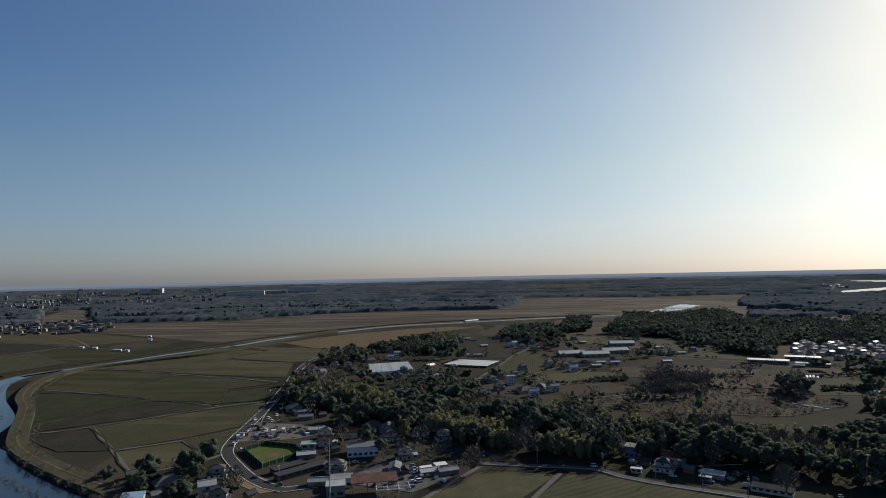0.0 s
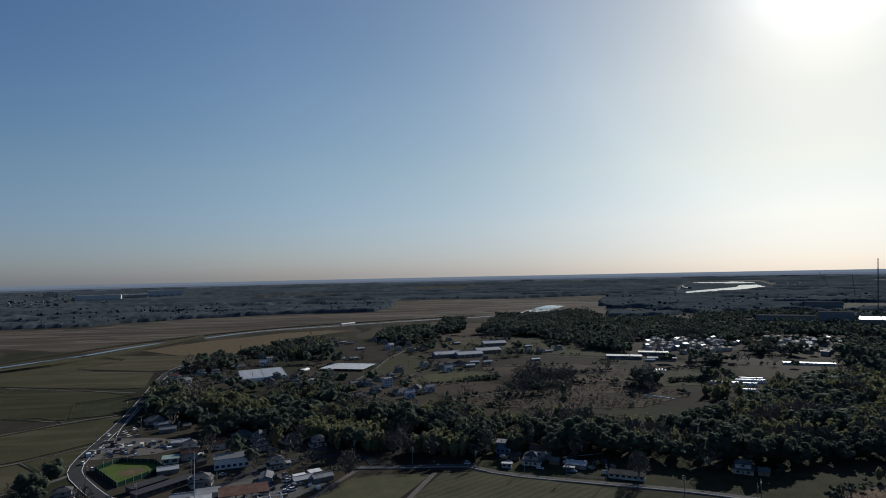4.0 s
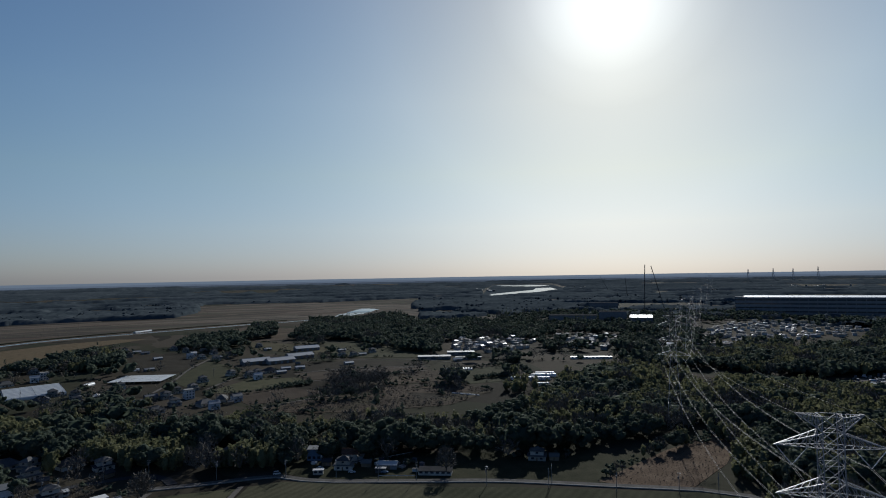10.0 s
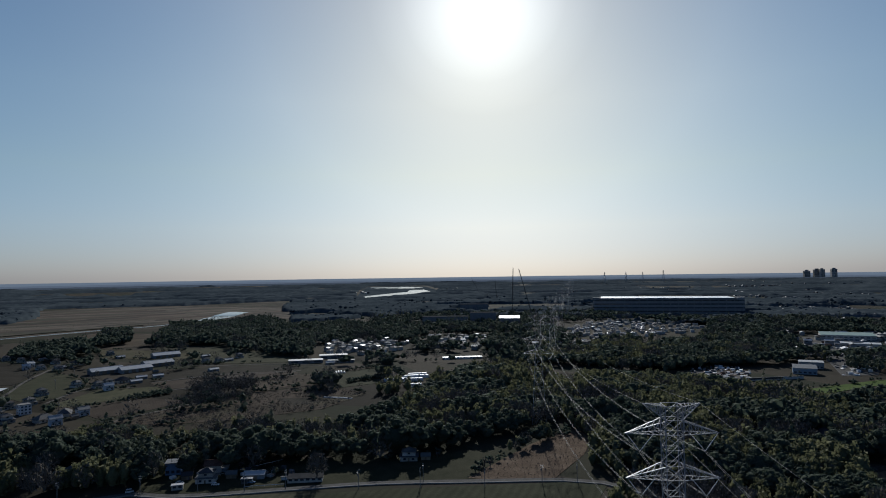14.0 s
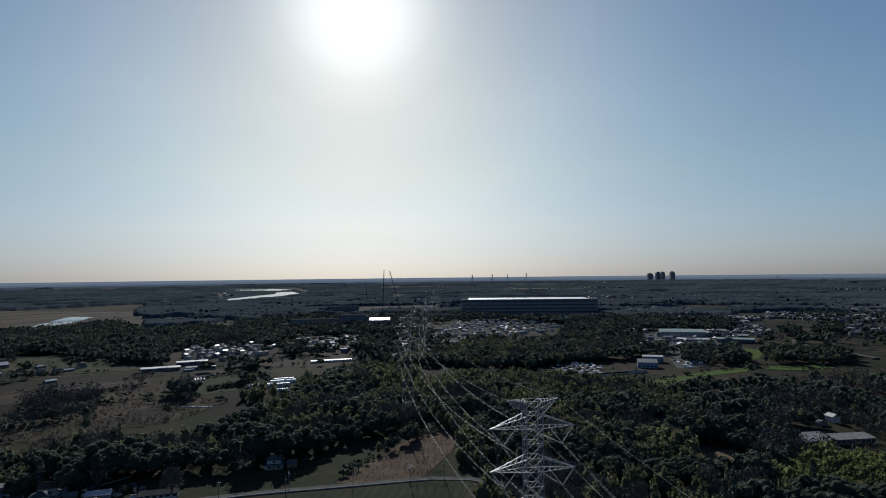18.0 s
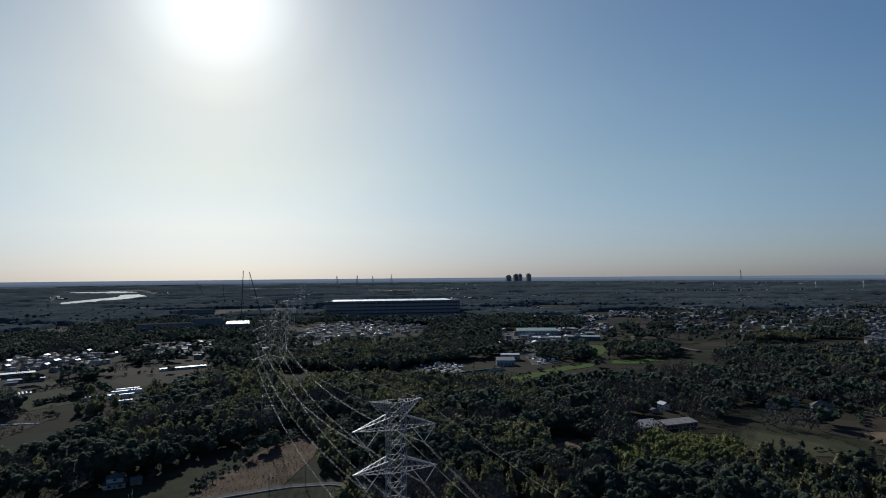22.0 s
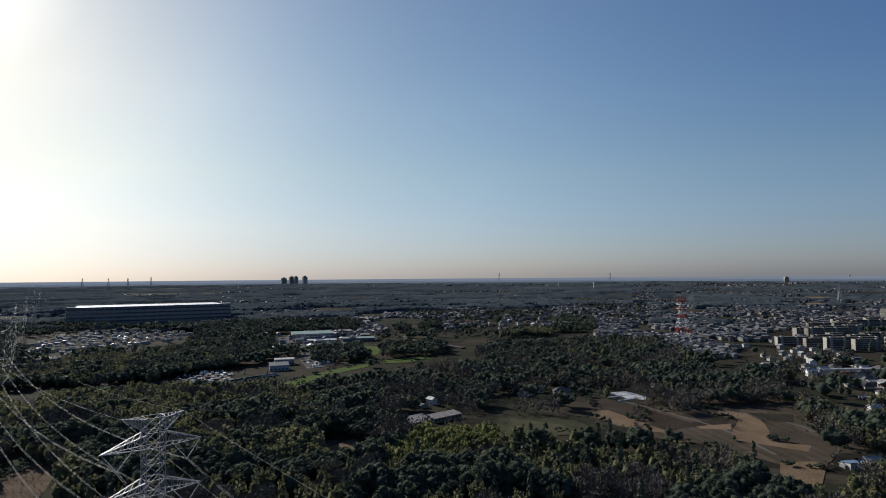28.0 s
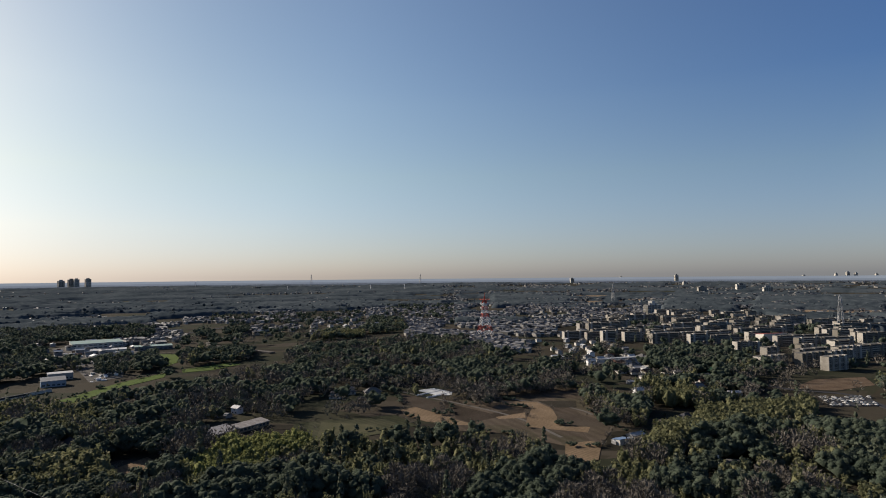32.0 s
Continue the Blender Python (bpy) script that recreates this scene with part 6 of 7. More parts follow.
for x, y, turn, paint, van in ((-51, 374, 30, 0, False), (-49.5, 368, 30, 1, True), (-48, 362, 30, 0, False), (-45, 371, 30, 2, False), (-42.5, 366, 30, 1, False), (-46, 357, 30, 0, True), (-71, 351, 100, 2, False), (-63, 354, 100, 0, True), (58, 386.5, -5, 0, True), (-190, 432, 100, 0, True), (-146, 362, 140, 2, False), (-66, 392, 60, 0, False), (-187, 500, 60, 0, True), (-180, 498, 40, 1, True), (-92, 392, 15, 0, False), (100, 369, -30, 0, False), (118, 360, -30, 3, False), (-52, 380, 30, 0, False), (-54, 386, 30, 1, False), (-50, 356, 30, 0, False), (-57, 362, 100, 2, False), (-204, 506, 75, 0, True), (-178, 417, 120, 0, True), (-126, 350, 150, 2, False), (-194, 511, 60, 0, True), (-191, 522, 70, 0, True), (84, 385, 10, 0, False)):
    car(x, y, turn, paint, van)
PARK = [(538, -440), (529, -488), (491, -461), (498, -420)]
sheet("plastic_cover", [(644, -64), (653, -82), (629, -98), (612, -95), (614, -81)], M_PLASTIC, "white plastic sheet covering a field strip", 0.55, "field cover")
sheet("car_park", PARK, M_ASPHALT, "asphalt car park with rows of parked cars", 0.34, "car park")
for i in range(5):
    for j in range(12):
        if rng.uniform() < 0.6:
            u, v = (i + 0.5) / 5, (j + 0.5) / 12
            a, b = (np.array(PARK[k], float) for k in (0, 1))
            c, d = (np.array(PARK[k], float) for k in (3, 2))
            p = (a * (1 - v) + b * v) * (1 - u) + (c * (1 - v) + d * v) * u
            car(p[0], p[1], 15, int(rng.integers(0, 3)), rng.uniform() < 0.3, "cars in the car park")
sheet("playing_field", [(582, -446), (626, -508), (629, -574), (583, -545), (563, -481)], M_SCRUBLAND, "bare sandy playing field beside the estate", 0.2, "field")
SPOTS.extend([(515, -455, 32), (480, -440, 26), (600, -505, 34), (570, -500, 30), (560, -470, 24)])


# ---- yards, pitch, poles ----
sheet("yard", [(-205, 462), (-192, 440), (-150, 448), (-128, 470), (-160, 492), (-200, 500)], M_TRACK, "bare gravel scrap yard", 0.24, "yard")
sheet("yard", [(-96, 356), (-48, 340), (-26, 366), (-50, 382), (-70, 398), (-88, 372)], M_YARD, "worn paved yard between workshops", 0.22, "yard")
sheet("yard", [(606, 393), (641, 345), (710, 382), (677, 429)], M_TRACK, "grey gravel builders' yard", 0.24, "yard")
sheet("yard", [(1040, 330), (1230, 460), (1150, 520), (960, 420)], M_YARD, "paved factory yard full of stacked goods", 0.2, "yard")
sheet("dirt_patch", [(-161, 365), (-154, 371), (-135, 358), (-122, 342), (-133, 336), (-148, 347)], M_FIELD_TAN, "bare tan dirt beside the road bend", 0.2, "dirt")
SPOTS.append((-142, 354, 16))
PITCH = [(-176, 416), (-167, 433), (-143, 426), (-132, 410), (-149, 381)]
sheet("pitch", PITCH, M_LAWN, "small green ball pitch", 0.25, "pitch")
sheet("pitch_centre", [(-160, 410), (-158, 416), (-152, 419), (-146, 416), (-143, 411), (-146, 404), (-151, 400), (-157, 404)], M_BANK, "worn bare soil in the middle of the pitch", 0.3, "pitch")
fence = thing("net_fence", -152, 410, 0, "dark green net fence round the pitch", "fence", z=0.0)
for (ax, ay), (bx, by) in zip(PITCH, PITCH[1:] + PITCH[:1]):
    n = max(2, int(math.hypot(bx - ax, by - ay) / 5))
    for i in range(n):
        p = Vector((ax + (bx - ax) * i / n + 152, ay + (by - ay) * i / n - 410, 0))
        q = Vector((ax + (bx - ax) * (i + 1) / n + 152, ay + (by - ay) * (i + 1) / n - 410, 0))
        part("post", Build().beam(p, p + Vector((0, 0, 4.2)), 0.18), M_STEEL, fence)
        part("net_panel", Build().beam(p + Vector((0, 0, 1.5)), q + Vector((0, 0, 1.5)), 0.08).beam(p + Vector((0, 0, 3.9)), q + Vector((0, 0, 3.9)), 0.08).solid([p + Vector((0, 0, 0)), q, q + Vector((0.05, 0.05, 0)), p + Vector((0.05, 0.05, 0))], [p + Vector((0, 0, 2.8)), q + Vector((0, 0, 2.8)), q + Vector((0.05, 0.05, 2.8)), p + Vector((0.05, 0.05, 2.8))]), M_GREENNET, fence)
SPOTS.extend([(-152, 408, 32), (-146, 392, 28), (-138, 380, 18)])

BOXM = [M_BLUEWALL, M_CREAM, M_BROWNROOF, M_GREYWALL, M_WOOD, M_METALROOF]
BOXN = ["blue", "cream", "rust-brown", "grey", "weathered brown", "silver"]


def container(x, y, turn, c):
    t = thing("container", x, y, turn, f"{BOXN[c]} steel storage container on the ground", "container", "containers and stacked goods", gz(x, y) + 0.22)
    part("body", Build().box(-3, 3, -1.2, 1.2, 0, 2.5), BOXM[c], t)
    b = Build().box(-2.9, 2.9, -1.24, -1.2, 0.1, 2.4)
    for i in range(9):
        b.box(-2.9 + i * 0.68, -2.6 + i * 0.68, -1.3, -1.24, 0.1, 2.4)
    tagged(part("ribbed_side", b, BOXM[c], t), kind="stuff")
    part("door", Build().box(3.0, 3.06, -1.1, 1.1, 0.1, 2.4), M_GREYWALL, t)


def goods(x, y, turn, c, w, d, h):
    t = thing("stacked_goods", x, y, turn, f"stack of {BOXN[c]} building goods in a yard", "stack", "containers and stacked goods", gz(x, y) + 0.22)
    for k in range(2):
        o = 0.3 * k
        part("layer", Build().box(-w / 2 + o, w / 2 - o * 0.5, -d / 2, d / 2 - o, k * h / 2, (k + 0.92) * h / 2), BOXM[c], t)
    SPOTS.append((x, y, 4))


for i in range(4):
    container(*(rng.uniform(-196, -150), rng.uniform(452, 488)), rng.uniform(0, 180), int(rng.integers(0, 6)))
for i in range(16):
    goods(-192 + 12 * rng.uniform(-1, 1) + 6, 462 + rng.uniform(-16, 20), rng.uniform(0, 180), int(rng.integers(0, 6)), rng.uniform(2, 5), rng.uniform(1.5, 3), rng.uniform(1, 3))
for i in range(34):
    u, v = rng.uniform(0.06, 0.94, 2)
    x, y = 606 + 35 * u + 70 * v, 393 - 48 * u + 38 * v
    (container(x, y, rng.uniform(-80, -40), int(rng.integers(0, 6))) if i % 3 == 0 else goods(x, y, rng.uniform(-80, -40), int(rng.integers(0, 6)), rng.uniform(3, 9), rng.uniform(2, 4), rng.uniform(1.2, 3.5)))
for i in range(30):
    u, v = rng.uniform(0.05, 0.95, 2)
    x, y = 1040 + 160 * u - 70 * v, 340 + 110 * u + 75 * v
    goods(x, y, rng.uniform(-80, -40), int(rng.choice([1, 2, 2, 3, 5])), rng.uniform(4, 11), rng.uniform(3, 6), rng.uniform(2, 4))


M_CLUTTER = shader("mixed_yard_goods", [(0.05, 0.06, 0.08), (0.16, 0.13, 0.11), (0.55, 0.55, 0.54)], 30, 5, 0.6, spec=0.2, island=0.9)


def yard_clutter(poly, n, label, big=6.0):
    """Crates, sheets, lean-tos and parked machines, too many and too small to tell apart."""
    xs, ys = [p[0] for p in poly], [p[1] for p in poly]
    b = Build()
    for _ in range(n):
        x, y = rng.uniform(min(xs), max(xs)), rng.uniform(min(ys), max(ys))
        w, d, h = rng.uniform(1.5, big), rng.uniform(1.2, 3.5), rng.uniform(0.6, 3.0)
        c, q = math.cos(radians(30)), math.sin(radians(30))
        if rng.uniform() < 0.5:
            w, d = d, w
        if inside(poly, x, y):
            e = [(x + u * c - v * q, y + u * q + v * c) for u, v in ((-w / 2, -d / 2), (w / 2, -d / 2), (w / 2, d / 2), (-w / 2, d / 2))]
            k = rng.uniform(-0.3, 0.3)
            b.solid([(p, r, 0.0) for p, r in e], [(p, r, h + (k if i < 2 else -k)) for i, (p, r) in enumerate(e)])
    solo("yard_clutter", b, M_CLUTTER, label, "clutter", kind="stuff")


sheet("yard", [(1003, 431), (1086, 403), (1061, 362), (800, 281), (762, 303), (895, 375)], M_YARD, "paved yard crowded with stacked goods", 0.18, "yard")
yard_clutter([(1003, 431), (1086, 403), (1061, 362), (800, 281), (762, 303), (895, 375)], 420, "crowded goods and machines in the works yard", 9.0)
yard_clutter([(580, 379), (631, 336), (723, 382), (740, 419), (680, 437)], 260, "stacked goods and scrap in the builders' yard")
yard_clutter([(-205, 500), (-196, 446), (-160, 446), (-132, 466), (-160, 490)], 55, "scrap and timber lying in the gravel yard", 4.0)
yard_clutter([(-96, 356), (-48, 340), (-26, 366), (-50, 382), (-70, 398), (-88, 372)], 26, "small gear lying about the paved yard", 3.0)
yard_clutter([(80, 402), (150, 372), (150, 350), (84, 384)], 70, "garden sheds and gear beside the lane", 3.5)


def pole(x, y, turn, h=11.0):
    if "pole" in TEMPLATES:
        return copy_thing(TEMPLATES["pole"], pose(x, y, gz(x, y), 0, 0, turn))
    t = TEMPLATES["pole"] = thing("utility_pole", x, y, turn, "grey concrete utility pole with crossarms and a transformer", "utility pole", "utility poles")
    part("shaft", Build().tube(0, 0, -0.5, h, 0.2, 0.12, 8), M_CONC, t)
    for z in (h - 0.6, h - 1.6):
        part("crossarm", Build().box(-1.1, 1.1, -0.06, 0.06, z, z + 0.14), M_STEEL, t)
    part("transformer", Build().tube(0.45, 0, h - 3.4, h - 2.2, 0.32, 0.32, 8), M_GREYWALL, t)
    for xx in (-0.9, -0.3, 0.9):
        part("insulator", Build().tube(xx, 0, h - 0.46, h - 0.2, 0.08, 0.05, 6), M_WHITE, t)
    return t


for x, y in ((-58, 402), (-66, 404), (-14, 398), (24, 394), (-119, 417), (-13, 416), (-38, 425), (163, 313), (192, 294), (221, 272), (-89, 365), (-100, 420), (62, 378), (89, 364), (198, 300), (-72, 460), (-130, 440), (-150, 500), (-185, 520), (-206, 490), (-222, 590), (40, 650), (20, 700), (30, 740), (46, 800), (70, 880), (-90, 730), (-140, 740), (-200, 720), (130, 338), (250, 256), (268, 246), (110, 348), (-170, 390), (-110, 390), (-128, 352)):
    pole(x, y, rng.uniform(0, 180))


def mast():
    t = thing("steel_mast", -91, 328, 0, "tall thin pale steel mast with a whip aerial", "mast")
    for k in range(4):
        part("section", Build().tube(0, 0, k * 8 - 0.5, k * 8 + 8, 0.36 - k * 0.06, 0.3 - k * 0.06, 10), M_WHITE, t)
    part("aerial", Build().tube(0, 0, 32, 34.5, 0.05, 0.03, 6), M_STEEL, t)
    part("footing", Build().box(-1, 1, -1, 1, -0.3, 0.5), M_CONC, t)


mast()


def boom_lift():
    t = thing("boom_lift", 346, -214, 20, "small truck crane with a folded white boom", "crane")
    part("chassis", Build().box(-3.5, 3.5, -1.1, 1.1, 0.7, 1.5), M_DARK, t)
    part("cab", Build().box(2.0, 3.6, -1.1, 1.1, 1.5, 3.0), M_WHITE, t)
    for a, b in (((-2, 0, 1.5), (-1.5, 0, 11)), ((-1.5, 0, 11), (4.5, 0, 8)), ((4.5, 0, 8), (7, 0, 11.5))):
        part("boom", Build().beam(a, b, 0.5), M_WHITE, t)
    for wx in (-2.4, 2.6):
        for wy in (-1.1, 1.1):
            part("wheel", Build().tube(wx, wy, 0.05, 1.0, 0.5, 0.5, 10), M_TYRE, t)


boom_lift()


# ---- far town: too many to count ----
def far_town(n, az0, az1, r0, r1, density, label, h0=3.5, h1=7.0, seed=5.0):
    wall, roof = [], []
    tri = rng.uniform(0, 1, n)
    r = np.sqrt(r0**2 + (r1**2 - r0**2) * tri)
    az = rng.uniform(az0, az1, n)
    wf, rf = Build(), Build()
    for q, a in zip(r, az):
        if noise.noise((a / 5.0, q / 210.0, seed)) < density:
            continue
        x, y = q * math.sin(radians(a)), q * math.cos(radians(a))
        w, d, h = rng.uniform(7, 13), rng.uniform(6, 9), rng.uniform(h0, h1)
        if rng.uniform() < 0.06:
            w, d = w * 3.2, d * 2
        c, s = math.cos(radians(20 + 90 * rng.integers(0, 2))), math.sin(radians(20 + 90 * rng.integers(0, 2)))
        z = gz(x, y)
        p = lambda u, v, k: (x + u * c - v * s, y + u * s + v * c, z + k)  # noqa: E731
        c, s = c / math.hypot(c, s), s / math.hypot(c, s)
        e = [(-w / 2, -d / 2), (w / 2, -d / 2), (w / 2, d / 2), (-w / 2, d / 2)]
        wf.solid([p(u, v, -1) for u, v in e], [p(u, v, h) for u, v in e])
        o = [(-w / 2 - 0.5, -d / 2 - 0.5), (w / 2 + 0.5, -d / 2 - 0.5), (w / 2 + 0.5, d / 2 + 0.5), (-w / 2 - 0.5, d / 2 + 0.5)]
        rz = 1.8 if w < 16 else 0.6
        lo = [p(u, v, h) for u, v in o]
        a0, b0 = p(-w / 2 - 0.5, 0, h + rz), p(w / 2 + 0.5, 0, h + rz)
        rf.face(lo[0], lo[1], b0, a0).face(lo[2], lo[3], a0, b0).face(lo[1], lo[2], b0).face(lo[3], lo[0], a0)
    solo("far_house_walls", wf, M_TOWNWALL, label + ", their walls", "houses", kind="stuff")
    solo("far_house_roofs", rf, M_TOWNROOF, label + ", their roofs", "houses", kind="stuff")


M_TOWNWALL = shader("town_walls", [(0.06, 0.06, 0.058), (0.10, 0.097, 0.09), (0.26, 0.248, 0.225)], 40, 6, 0.8, island=0.9)
M_TOWNROOF = shader("town_roofs", [(0.035, 0.040, 0.050), (0.062, 0.058, 0.056), (0.15, 0.147, 0.142)], 40, 6, 0.6, spec=0.1, island=0.9)
far_town(4200, 91, 116, 1200, 2300, -0.12, "crowded tiled houses of the town", seed=1.0)
far_town(900, 95, 106, 960, 1300, -0.2, "close-set houses at the edge of the town", seed=2.0)
far_town(3000, 64, 97, 1230, 2100, 0.02, "scattered houses and workshops of the industrial district", seed=3.0)
far_town(5200, 98, 136, 2200, 4250, 0.05, "pale houses and blocks of the distant town", 4, 10, seed=11.0)
far_town(2600, 60, 100, 2300, 4250, 0.16, "distant town houses on the plain", 4, 9, seed=4.0)
far_town(1500, 106, 136, 1450, 2500, 0.0, "houses beyond the apartment blocks", seed=6.0)
far_town(700, -41, -22, 2900, 3900, -0.05, "pale houses of the distant town", 6, 18, seed=7.0)
far_town(160, -41, -33, 1650, 2100, -0.3, "small houses beside the far fields", seed=8.0)
far_town(500, 25, 60, 1500, 3600, 0.18, "scattered houses beyond the factory", seed=9.0)


# ---- woods ----
CLEAR = [poly for name, poly, *_ in FIELDS if name not in ("p", "y", "ra", "mf", "mp", "mm", "mg", "ml")] + RISES
# open ground before things that stand free of the trees
for poly in ([(606, 393), (641, 345), (710, 382), (677, 429)], [(-175, 800), (-100, 830), (-85, 750), (-150, 735)], [(-70, 840), (5, 845), (5, 790), (-65, 785)], [(-205, 500), (-192, 440), (-128, 455), (-130, 490)], [(60, 920), (200, 930), (190, 870), (80, 860)]):
    cx, cy = sum(p[0] for p in poly) / len(poly), sum(p[1] for p in poly) / len(poly)
    CLEAR.append(poly)
    CLEAR.append([(px * k, py * k) for (px, py), k in zip(poly, (0.97, 0.92, 0.92, 0.97))])
CLEAR += [[(720, 385), (850, 372), (800, 300), (690, 300)], [(960, 420), (1040, 330), (1150, 330), (1060, 295), (930, 345)]]


def free(x, y):
    ok = np.ones(len(x), bool)
    for poly in CLEAR:
        ok &= ~inside(poly, x, y)
    for cx, cy, r in SPOTS:
        ok &= (x - cx) ** 2 + (y - cy) ** 2 > r * r
    for line, w in ((LANE, 6), (ROAD_A, 8)):
        pts = smooth_line(line, 6)
        for px, py in pts:
            ok &= (x - px) ** 2 + (y - py) ** 2 > w * w
    return ok


WOODS = [
    ([(-238, 670), (-208, 700), (-135, 609), (-85, 579), (-49, 592), (-15, 559), (38, 527), (91, 511), (68, 392), (39, 398), (6, 412), (-40, 430), (-73, 450), (-122, 490), (-158, 540), (-197, 560)], 8.6, (0.45, 0.04, 0.31, 0.20)),
    ([(80, 500), (130, 477), (166, 470), (183, 441), (219, 434), (300, 481), (368, 547), (411, 588), (457, 587), (532, 598), (406, 429), (330, 350), (283, 340), (224, 345), (212, 350), (142, 385), (110, 400), (65, 403)], 8.6, (0.44, 0.04, 0.32, 0.20)),
    ([(375, 539), (487, 612), (519, 526), (467, 427), (519, 387), (562, 355), (641, 258), (450, 150), (340, 139), (240, 120), (246, 205), (262, 215), (296, 225), (290, 258), (330, 285), (365, 330), (370, 345), (330, 345)], 8.6, (0.27, 0.04, 0.5, 0.19)),
    ([(417, 217), (394, 150), (371, 96), (446, 51), (442, -28), (443, -69), (402, -124), (342, -122), (338, -144), (380, -173), (416, -220), (451, -272), (504, -347), (444, -364), (388, -370), (240, -246), (230, -60), (300, 120)], 8.6, (0.42, 0.07, 0.33, 0.18)),
    ([(740, -359), (878, -440), (825, -518), (674, -437), (686, -379)], 6.5, (0.9, 0.05, 0.0, 0.05)),
    ([(719, -458), (566, -402), (516, -355), (572, -370)], 6.0, (0.5, 0.0, 0.0, 0.5)),
    ([(541, -226), (533, -266), (451, -220), (465, -199)], 5.5, (0.5, 0.1, 0.2, 0.2)),
    ([(295, 1038), (465, 1400), (680, 1400), (703, 1040), (585, 930), (440, 990), (355, 830), (327, 921)], 9.0, (0.75, 0.15, 0.0, 0.1)),
    ([(5, 1156), (34, 1300), (85, 1286), (115, 1145), (61, 1056)], 7.0, (0.9, 0.1, 0.0, 0.0)),
    ([(203, 1187), (280, 1430), (400, 1430), (318, 1117)], 8.0, (0.8, 0.1, 0.0, 0.1)),
    ([(-125, 922), (-134, 1100), (-84, 1130), (-63, 1019), (-80, 930)], 6.5, (0.6, 0.1, 0.2, 0.1)),
    ([(-228, 820), (-245, 920), (-217, 945), (-180, 830)], 6.5, (0.7, 0.0, 0.1, 0.2)),
    ([(-200, 944), (-162, 1050), (-126, 1100), (-95, 1030), (-120, 940)], 6.5, (0.7, 0.1, 0.1, 0.1)),
    ([(591, 528), (776, 668), (829, 591), (645, 452)], 6.5, (0.3, 0.1, 0.5, 0.1)),
    ([(447, 351), (503, 373), (517, 328), (473, 295)], 5.5, (0.1, 0.0, 0.8, 0.1)),
    ([(606, 424), (798, 536), (923, 496), (760, 400), (700, 440), (650, 440)], 6.5, (0.7, 0.1, 0.1, 0.1)),
    ([(616, 763), (743, 888), (744, 797), (600, 660)], 6.5, (0.8, 0.1, 0.0, 0.1)),
    ([(-64, 469), (-52, 487), (-15, 482), (11, 450), (-14, 432)], 4.5, (0.0, 0.0, 1.0, 0.0)),
    ([(20, 416), (32, 432), (59, 413), (56, 393)], 4.5, (0.0, 0.0, 1.0, 0.0)),
    ([(-155, 560), (-143, 594), (-94, 566), (-86, 525)], 4.5, (0.0, 0.0, 1.0, 0.0)),
    ([(385, 103), (413, 97), (444, 85), (463, 66), (456, 36), (433, 28), (411, 48), (388, 62), (366, 78), (370, 94)], 3.6, (0.0, 0.0, 0.0, 0.0, 0.0, 0.0, 1.0)),
    ([(367, -175), (431, -228), (460, -277), (476, -307), (410, -251), (364, -192)], 4.2, (0.0, 0.0, 1.0, 0.0)),
    ([(440, 232), (520, 195), (560, 130), (500, 62), (450, 55), (376, 98), (396, 152)], 9.5, (0.3, 0.05, 0.05, 0.5, 0.1)),
    ([(560, 127), (690, 140), (620, 45), (500, 62), (470, 110), (505, 150)], 8.5, (0.3, 0.05, 0.0, 0.65)),
    ([(640, -60), (672, -140), (618, -240), (560, -240), (575, -150)], 10, (0.05, 0.0, 0.0, 0.45, 0.1, 0.4)),
    ([(480, -100), (520, -128), (548, -130), (520, -230), (440, -200)], 13, (0.05, 0.0, 0.0, 0.4, 0.25, 0.3)),
    ([(560, -280), (860, -280), (900, -420), (640, -430), (520, -360)], 24, (0.45, 0.1, 0.05, 0.3, 0.1, 0.0)),
    ([(700, -440), (1400, -500), (1430, -1000), (900, -950), (640, -640)], 20, (0.5, 0.1, 0.0, 0.3, 0.1, 0.0)),
    ([(600, 440), (860, 590), (960, 690), (830, 720), (700, 750), (600, 640)], 15, (0.2, 0.05, 0.1, 0.15, 0.5, 0.0)),
    ([(600, 980), (900, 1000), (1180, 1330), (1100, 1500), (780, 1480)], 15, (0.7, 0.15, 0.0, 0.15)),
    ([(-235, 345), (-150, 300), (-130, 335), (-180, 372), (-215, 368)], 9, (0.15, 0.0, 0.0, 0.08, 0.67, 0.1)),
    ([(-200, 340), (-20, 380), (-60, 560), (-190, 560)], 22, (0.3, 0.03, 0.0, 0.25, 0.3)),
]
WOODS += [
    ([(80, 739), (121, 729), (123, 741), (82, 751)], 3.5, (0, 0, 0, 0, 0.8, 0.2)),
    ([(192, 696), (282, 711), (286, 722), (195, 707)], 4.0, (0, 0, 0, 0.1, 0.6, 0.3)),
    ([(162, 629), (198, 600), (204, 616), (168, 641)], 4.5, (0.05, 0, 0, 0.3, 0.4, 0.25)),
    ([(332, 691), (422, 709), (431, 724), (339, 705)], 4.5, (0.15, 0, 0, 0.2, 0.45, 0.2)),
    ([(223, 605), (280, 596), (285, 606), (226, 613)], 4.5, (0, 0, 0, 0.1, 0.5, 0.4)),
    ([(135, 834), (237, 882), (241, 900), (138, 849)], 5, (0.1, 0, 0, 0.3, 0.6)),
    ([(83, 1121), (239, 1059), (246, 1094), (85, 1150)], 6, (0.3, 0, 0, 0.3, 0.4)),
    ([(-112, 642), (-51, 701), (-12, 639), (-44, 596), (-88, 597)], 11, (0.3, 0, 0.2, 0.3, 0.2)),
